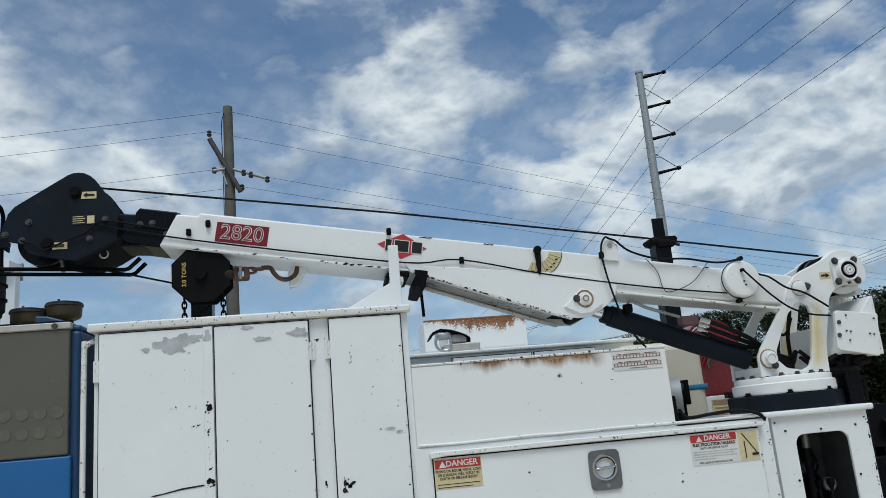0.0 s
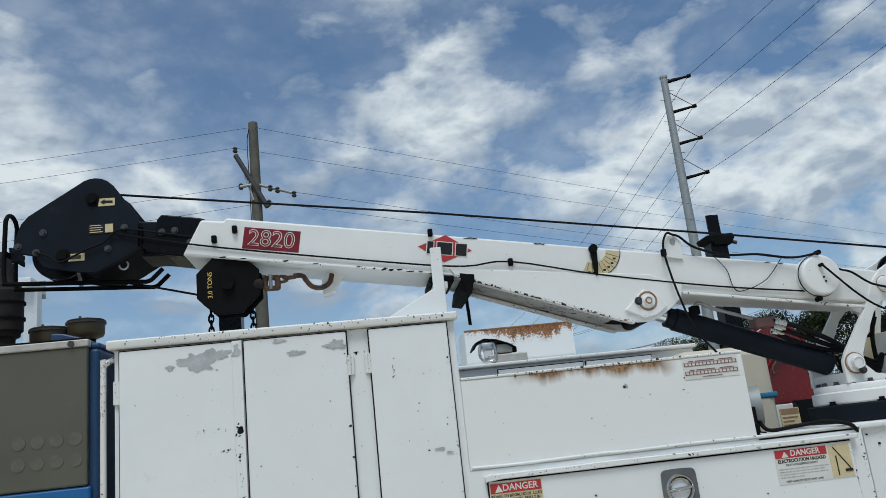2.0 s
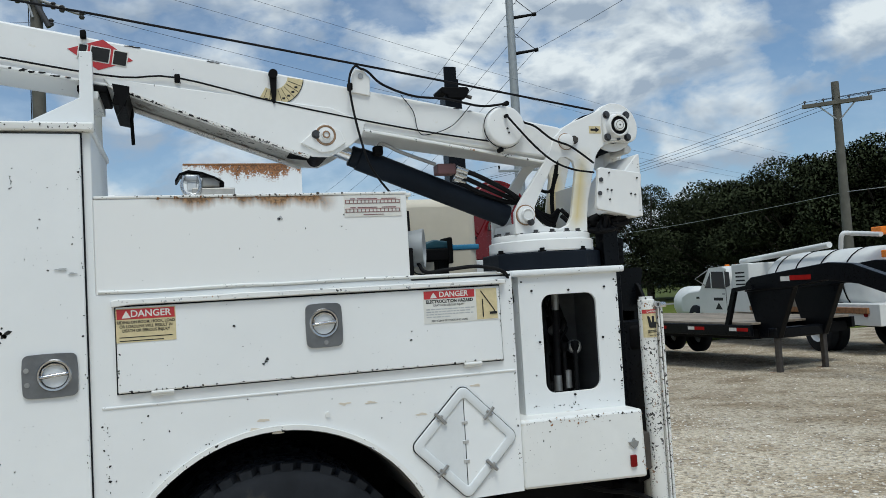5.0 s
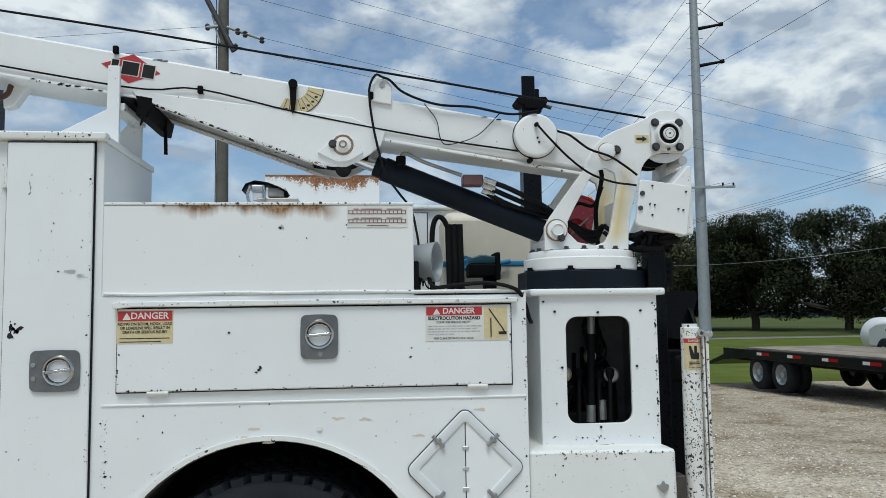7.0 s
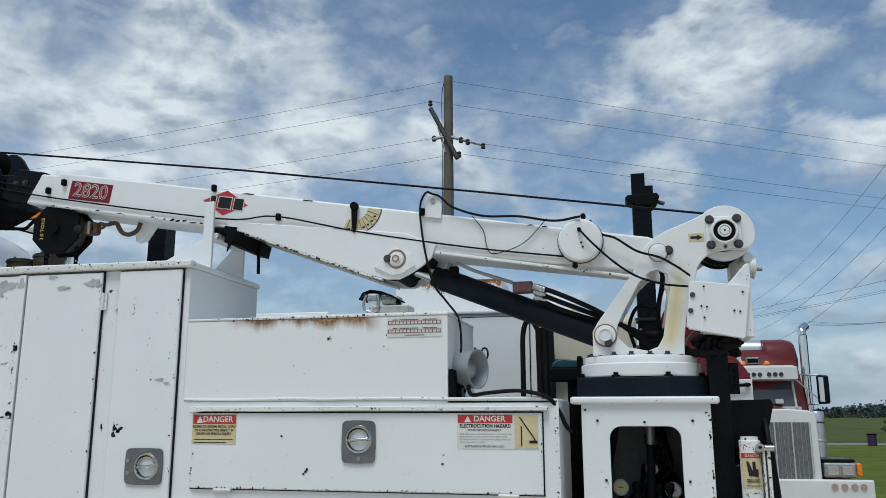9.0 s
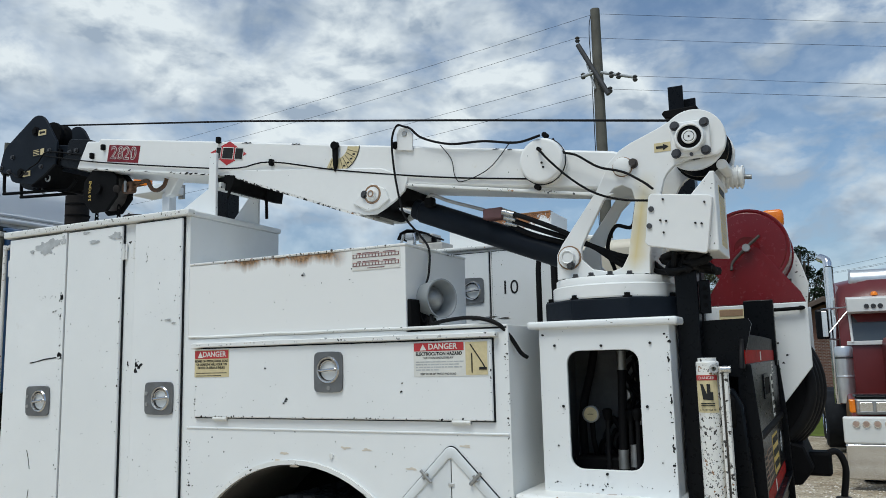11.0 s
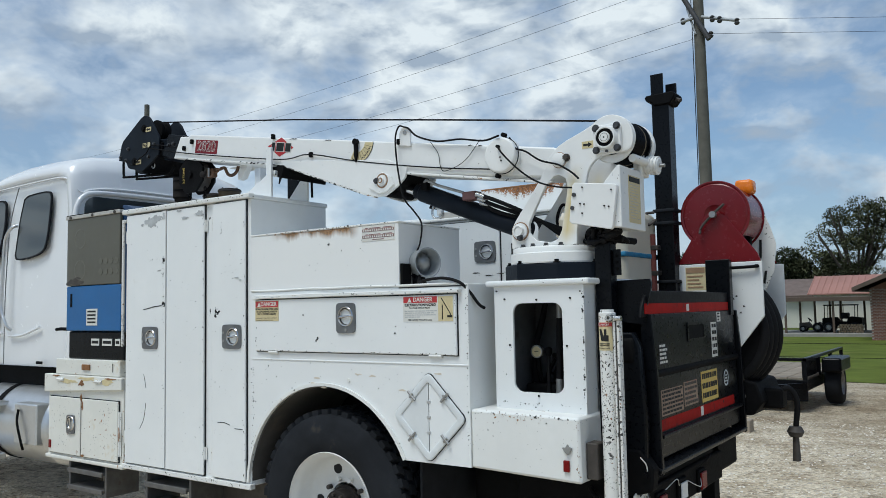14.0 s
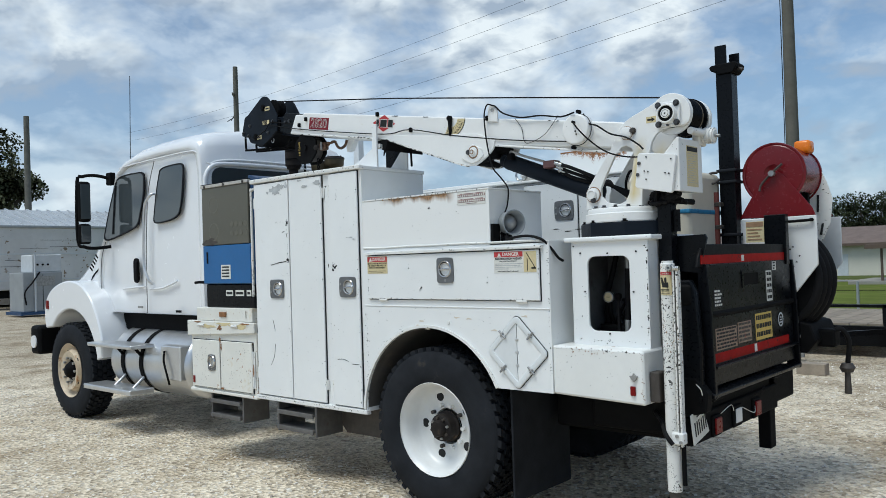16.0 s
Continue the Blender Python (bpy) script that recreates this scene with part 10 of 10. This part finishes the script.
def utility_trailer():
    t = thing("utility_trailer", (0, 0, 0), "small black utility trailer with a plank deck and side rails", "trailer", m=pose(0.17, 10.0, -0.10, 0, 0, 0) @ Matrix.Diagonal((1.14, 1, 1, 1)))
    part("front_beam", box(-0.85, 0.85, 0.0, 0.06, 0.18, 0.50, 0.006), black_paint, t)
    bar = part("maker_bar", box(-0.30, 0.06, -0.004, 0.0, 0.30, 0.38), decal_white, t)
    for k in range(7):
        part("plank", box(-0.84 + k * 0.24, -0.61 + k * 0.24, 0.06, 3.4, 0.50, 0.535, 0.004), wood, t)
    for x in (-0.85, 0.80):
        part("side_beam", box(x, x + 0.05, 0.06, 3.4, 0.34, 0.50), black_paint, t)
        part("top_rail", box(x, x + 0.05, 0.0, 3.4, 0.79, 0.84, 0.006), black_paint, t)
        for y in (0.0, 1.1, 2.2, 3.35):
            part("rail_post", box(x, x + 0.05, y, y + 0.05, 0.50, 0.79), black_paint, t)
    part("front_rail", box(-0.85, 0.85, 0.0, 0.05, 0.79, 0.84, 0.006), black_paint, t)
    for x, s in ((-1.02, -1), (1.02, 1)):
        small_wheel(t, (x * 0.97, 1.45, 0.345), (s, 0, 0), 0.345, 0.21, dull_steel)
        part("mudguard", box(x - 0.14, x + 0.12, 1.0, 1.95, 0.55, 0.78, 0.03), black_paint, t)
        part("side_panel", box(s * 0.80 - 0.02, s * 0.80 + 0.02, 0.06, 1.02, 0.50, 0.80, 0.004), black_paint, t)
    part("tongue", prism([(-0.85, 0.0), (-0.78, 0.0), (0.03, -1.3), (-0.03, -1.3)], 0.38, 0.46, "z"), black_paint, t)
    part("tongue", prism([(0.85, 0.0), (0.78, 0.0), (-0.03, -1.3), (0.03, -1.3)], 0.38, 0.46, "z"), black_paint, t)
    part("jack", cyl((0.0, -1.0, 0.08), (0.0, -1.0, 0.75), 0.03, seg=12), dull_steel, t)
    for k in range(9):
        ring = [(-0.55 + 0.02 * k + (0.012 * math.cos(a) if k % 2 else 0), -0.15 + (0 if k % 2 else 0.012 * math.cos(a)), 0.36 - 0.032 * k + 0.022 * math.sin(a)) for a in np.linspace(0, 6.283, 8)[:-1]]
        part("chain_link", tube(ring, 0.005, 5, closed=True), steel, t)
    b = thing("wood_block", (0.75, 7.6, -0.06), "weathered timber block on the gravel", "block")
    part("block", box(0.55, 0.92, 7.45, 7.65, -0.06, 0.10, 0.01), wood, b)


def house():
    brick = material("red_brown_brick", (0.26, 0.12, 0.085), 0.85, vary=0.3, scale=2.0, random_tint=0.35)
    mortar = material("grey_mortar", (0.36, 0.34, 0.31), 0.9, vary=0.2, scale=6.0)
    shingle = material("brown_shingle_roof", (0.17, 0.125, 0.105), 0.85, vary=0.25, scale=1.5, bump=0.4)
    red_roof = material("faded_red_metal_roof", (0.38, 0.19, 0.15), 0.6, vary=0.12, scale=0.8)
    slab_mat = material("pale_concrete", (0.30, 0.285, 0.255), 0.85, vary=0.2, scale=0.8)
    fascia = material("brown_painted_trim", (0.11, 0.075, 0.055), 0.6, vary=0.2, scale=2.0)
    log_mat = material("pale_split_firewood", (0.46, 0.34, 0.22), 0.8, vary=0.3, scale=6.0, random_tint=0.4)
    cream = material("cream_siding", (0.66, 0.63, 0.54), 0.7, vary=0.08, scale=0.8)
    x0, y0 = -2.45, 46.7
    z0 = ground_z(x0, y0)
    ox, oy, oz = x0 + 4, y0 + 4, z0
    t = thing("brick_house", (ox, oy, oz), "low red-brown brick house with brown fascia and shingle roof", "house")
    part("wall", box(x0, x0 + 9, y0, y0 + 9, z0 - 0.2, z0 + 2.9), mortar, t)
    part("gable", prism([(x0, z0 + 2.9), (x0 + 9, z0 + 2.9), (x0 + 4.5, z0 + 4.85)], y0, y0 + 9), brick, t)
    one = part("brick", box(ox - 0.098, ox + 0.098, oy - 0.012, oy, oz + 0.008, oz + 0.075), brick, t, smooth=False)
    for row in range(35):
        for col in range(8):
            bx = x0 + 0.10 + col * 0.215 + (0.107 if row % 2 else 0)
            o = one if row == col == 0 else new("brick", one.data)
            o.parent = t
            o.location = (bx - ox, y0 - oy, row * 0.083)
    rest = B()
    for row in range(35):
        for col in range(8, 40):
            bx = x0 + 0.10 + col * 0.215 + (0.107 if row % 2 else 0)
            v = [rest.verts.new((bx + sx * 0.098, y0 - 0.010, z0 + row * 0.083 + zz)) for sx, zz in ((-1, 0.008), (1, 0.008), (1, 0.075), (-1, 0.075))]
            rest.faces.new(v)
    tagged(part("brickwork", rest, brick, t, smooth=False), kind="stuff")
    part("roof", prism([(x0 - 0.75, z0 + 2.93), (x0 - 0.75, z0 + 2.99), (x0 + 4.5, z0 + 5.28), (x0 + 9.75, z0 + 2.99), (x0 + 9.75, z0 + 2.93), (x0 + 4.5, z0 + 5.16)], y0 - 0.75, y0 + 9.75), shingle, t)
    part("fascia", prism([(x0 - 0.77, z0 + 2.75), (x0 - 0.77, z0 + 2.95), (x0 + 4.5, z0 + 5.18), (x0 + 9.77, z0 + 2.95), (x0 + 9.77, z0 + 2.75), (x0 + 4.5, z0 + 4.98)], y0 - 0.79, y0 - 0.755), fascia, t)
    part("eave", box(x0 - 0.79, x0 - 0.755, y0 - 0.75, y0 + 9.75, z0 + 2.75, z0 + 2.97), fascia, t)
    part("soffit", box(x0 - 0.75, x0, y0 - 0.75, y0 + 9.7, z0 + 2.74, z0 + 2.76), fascia, t)
    part("vent", box(x0 + 1.9, x0 + 2.3, y0 - 0.02, y0, z0 + 0.1, z0 + 0.28), black_dull, t)
    zs = -0.56
    solo("carport_slab", box(-10.4, x0 - 0.1, 53.4, 60.0, -1.0, zs, 0.02), slab_mat, "pale concrete slab under the carport", "slab", kind="structure")
    c = thing("carport", (-6.5, 56, zs), "open carport with slim posts and a low brown roof", "carport")
    part("roof", prism([(-9.35, 1.66), (-9.30, 1.86), (-2.6, 1.80), (-2.6, 1.60)], 53.7, 59.6, bev=0.01), shingle, c)
    part("fascia", prism([(-9.40, 1.56), (-9.40, 1.84), (-2.6, 1.76), (-2.6, 1.52)], 53.62, 53.69), fascia, c)
    for x, y in ((-8.55, 54.0), (-5.6, 54.0), (-8.2, 57.0), (-7.6, 59.0), (-5.9, 59.0), (-4.4, 59.0), (-6.6, 59.0)):
        part("post", box(x, x + 0.13, y, y + 0.13, zs, 1.66), fascia, c)
    k = thing("red_roofed_shed", (-4.5, 64, -0.95), "pale shed with a faded red metal roof", "shed")
    part("wall", box(-8.2, 3.0, 62.4, 68.0, -1.0, 2.1), cream, k)
    part("roof", prism([(62.0, 2.02), (65.2, 3.42), (68.4, 2.02), (68.4, 2.10), (65.2, 3.50), (62.0, 2.10)], -8.55, 3.3, "x"), red_roof, k)
    for i in range(26):
        part("roof_seam", prism([(62.0, 2.10), (65.2, 3.50), (65.2, 3.54), (62.0, 2.14)], -8.5 + i * 0.45, -8.46 + i * 0.45, "x"), red_roof, k)
    g = thing("golf_buggy", (-5.6, 56, zs), "dark utility buggy parked under the carport", "buggy")
    part("body", prism([(-6.5, zs + 0.4), (-6.5, zs + 0.95), (-5.7, zs + 1.0), (-5.5, zs + 0.7), (-5.0, zs + 0.7), (-4.9, zs + 1.05), (-4.1, zs + 0.95), (-4.1, zs + 0.45)], 55.6, 56.9, bev=0.06), black_dull, g)
    part("seat", box(-5.35, -4.95, 55.7, 56.8, zs + 0.9, zs + 1.3, 0.06), rubber, g)
    part("canopy", box(-6.4, -4.4, 55.55, 56.95, zs + 1.78, zs + 1.86, 0.03), black_dull, g)
    for x in (-6.35, -5.4, -4.5):
        for y in (55.6, 56.9):
            part("canopy_post", tube([(x, y, zs + 0.9), (x + 0.04, y, zs + 1.8)], 0.03, 6), black_dull, g)
    for x in (-6.1, -4.5):
        for y, sd in ((55.6, -1), (56.9, 1)):
            small_wheel(g, (x, y, zs + 0.33), (0, sd, 0), 0.33, 0.25)
    lp = thing("log_pile", (-4.4, 55.2, zs), "stack of split pale firewood logs", "log pile")
    rnd = random.Random(4)
    for r_ in range(4):
        for j in range(9 - r_ % 2):
            x = -5.35 + j * 0.17 + 0.085 * (r_ % 2)
            part("log", cyl((x, 54.9, zs + 0.075 + r_ * 0.14), (x, 55.4, zs + 0.075 + r_ * 0.14), 0.082 * rnd.uniform(0.85, 1.1), seg=7), log_mat, lp)
    mw = thing("garden_tractor", (-7.4, 56.5, zs), "small dusty garden tractor under the carport", "tractor")
    part("body", prism([(-8.1, zs + 0.25), (-8.1, zs + 0.62), (-7.5, zs + 0.66), (-7.3, zs + 0.4), (-6.9, zs + 0.4), (-6.8, zs + 0.7), (-6.6, zs + 0.3)], 56.3, 56.9, bev=0.03), hub_rust, mw)
    part("steering_wheel", cyl((-7.45, 56.6, zs + 0.82), (-7.42, 56.6, zs + 0.85), 0.18, seg=16), black_dull, mw)
    part("column", tube([(-7.55, 56.6, zs + 0.6), (-7.44, 56.6, zs + 0.83)], 0.025, 6), black_dull, mw)
    for x, r_ in ((-7.85, 0.22), (-6.9, 0.32)):
        for y, sd in ((56.2, -1), (57.0, 1)):
            small_wheel(mw, (x, y, zs + r_), (0, sd, 0), r_, 0.2)
    zz = -1.06
    w = thing("cream_building", (-24, 84, zz), "long cream outbuilding with a brown roof", "building")
    part("wall", box(-40, -4, 80, 88, zz - 0.2, 2.0), cream, w)
    part("roof", prism([(79.3, 1.93), (84.0, 3.65), (88.7, 1.93), (88.7, 2.05), (84.0, 3.8), (79.3, 2.10)], -40.8, -3.2, "x"), shingle, w)
    part("fascia", box(-40.8, -3.2, 79.22, 79.29, 1.86, 2.10), fascia, w)
    for x in (-24.0, -18.0):
        part("door", box(x, x + 0.95, 79.95, 79.99, zz, zz + 2.1), leaf_grey, w)


def left_yard():
    tin = material("corrugated_tin_roof", (0.62, 0.64, 0.65), 0.35, metal=0.6, vary=0.1, scale=1.0)
    van_paint = material("streaked_pale_grey_paint", (0.60, 0.60, 0.59), 0.6, vary=0.15, scale=0.5, second=((0.40, 0.37, 0.34), 0.25, 1.4), spots=(((0.20, 0.15, 0.10), 5.0, 0.64),))
    t = thing("box_trailer", (-39.3, 11, 0), "old pale grey box trailer with streaked riveted sides", "trailer")
    part("shell", box(-40.6, -38.0, 4.5, 17.5, 0.85, 4.0, 0.04), van_paint, t)
    part("top_rail", box(-40.65, -37.94, 4.45, 17.55, 3.95, 4.10, 0.03), galvanised, t)
    part("belt_seam", box(-37.995, -37.97, 4.6, 17.4, 2.62, 2.68), leaf_grey, t)
    part("belt_seam", box(-37.995, -37.97, 4.6, 17.4, 1.30, 1.35), leaf_grey, t)
    rn = random.Random(8)
    for i in range(26):
        y, z = rn.uniform(5, 17), rn.choice((3.4, 2.9, 2.4, 2.0, 1.7, 1.1)) + rn.uniform(-0.1, 0.1)
        part("streak", box(-37.999, -37.993, y, y + rn.uniform(0.4, 2.2), z, z + rn.uniform(0.01, 0.03)), hub_rust if i % 3 else leaf_grey, t)
    part("hatch_frame", prism(rrect(16.6, 2.2, 1.3, 1.3, 0.03), -37.998, -37.97, "x", holes=[rrect(16.6, 2.2, 1.15, 1.15, 0.02)]), dull_steel, t)
    part("skirt", box(-40.4, -38.4, 4.6, 17.4, 0.45, 0.85), black_dull, t)
    for y in (12.8, 14.0):
        small_wheel(t, (-38.15, y, 0.5), (1, 0, 0), 0.5, 0.4, decal_white)
    for y in (6.2, 8.6):
        part("landing_leg", box(-38.6, -38.45, y, y + 0.15, 0.0, 0.86), black_dull, t)
    s = thing("tin_roof_shed", (-47, 16, 0), "long shed with a ribbed tin roof", "shed")
    part("wall", box(-51.5, -42.4, 0.5, 30, 0, 3.9), van_paint, s)
    part("roof", prism([(-42.0, 4.12), (-47.0, 5.45), (-52.0, 4.12), (-52.0, 4.20), (-47.0, 5.55), (-42.0, 4.22)], 0, 31), tin, s)
    for k in range(50):
        part("roof_rib", prism([(-42.0, 4.22), (-47.0, 5.55), (-47.0, 5.63), (-42.0, 4.30)], 0.2 + k * 0.62, 0.32 + k * 0.62), tin, s)
    g = thing("grey_compressor", (-29.6, 9.4, 0), "grey steel compressor unit on a skid", "machine")
    part("cabinet", box(-30.4, -29.0, 8.67, 10.2, 0.12, 1.70, 0.03), galvanised, g)
    part("door_seam", box(-28.998, -28.99, 9.42, 9.44, 0.2, 1.6), black_dull, g)
    part("panel", box(-28.999, -28.985, 9.05, 9.9, 1.15, 1.55, 0.01), dull_steel, g)
    part("top_unit", box(-30.2, -29.05, 9.05, 10.2, 1.70, 2.4, 0.03), leaf_grey, g)
    for k in range(3):
        part("control", cyl((-29.05, 9.25 + 0.2 * k, 2.0), (-29.0, 9.25 + 0.2 * k, 2.0), 0.04, seg=10), black_dull, g)
    part("skid", box(-30.5, -28.9, 8.55, 10.3, 0.0, 0.12), dark_blue, g)
    part("pipe", tube([(-28.95, 9.12, 0.1), (-28.95, 9.12, 2.45)], 0.04, 8), leaf_grey, g)
    part("hose", tube(curve_pts([(-28.97, 9.3, 1.7), (-28.9, 9.0, 1.3), (-28.9, 8.7, 0.9), (-28.9, 8.75, 0.4)]), 0.03), cable_black, g)


def fence():
    t = thing("wire_fence", (-1.7, 20, ground_z(0, 20)), "low wire fence on slim steel posts across the lawn", "fence")
    for k in range(5):
        x = -1.7 - k * 6.0
        part("post", cyl((x, 20, ground_z(x, 20) - 0.1), (x, 20, ground_z(x, 20) + 0.98), 0.04, seg=8), galvanised, t)
    for z in (0.35, 0.72):
        part("strand", tube([(-26, 20, ground_z(0, 20) + z), (6, 20, ground_z(0, 20) + z)], 0.008, 5), cable_black, t)


gooseneck()
work_truck()
red_tractor()
utility_trailer()
house()
left_yard()
fence()
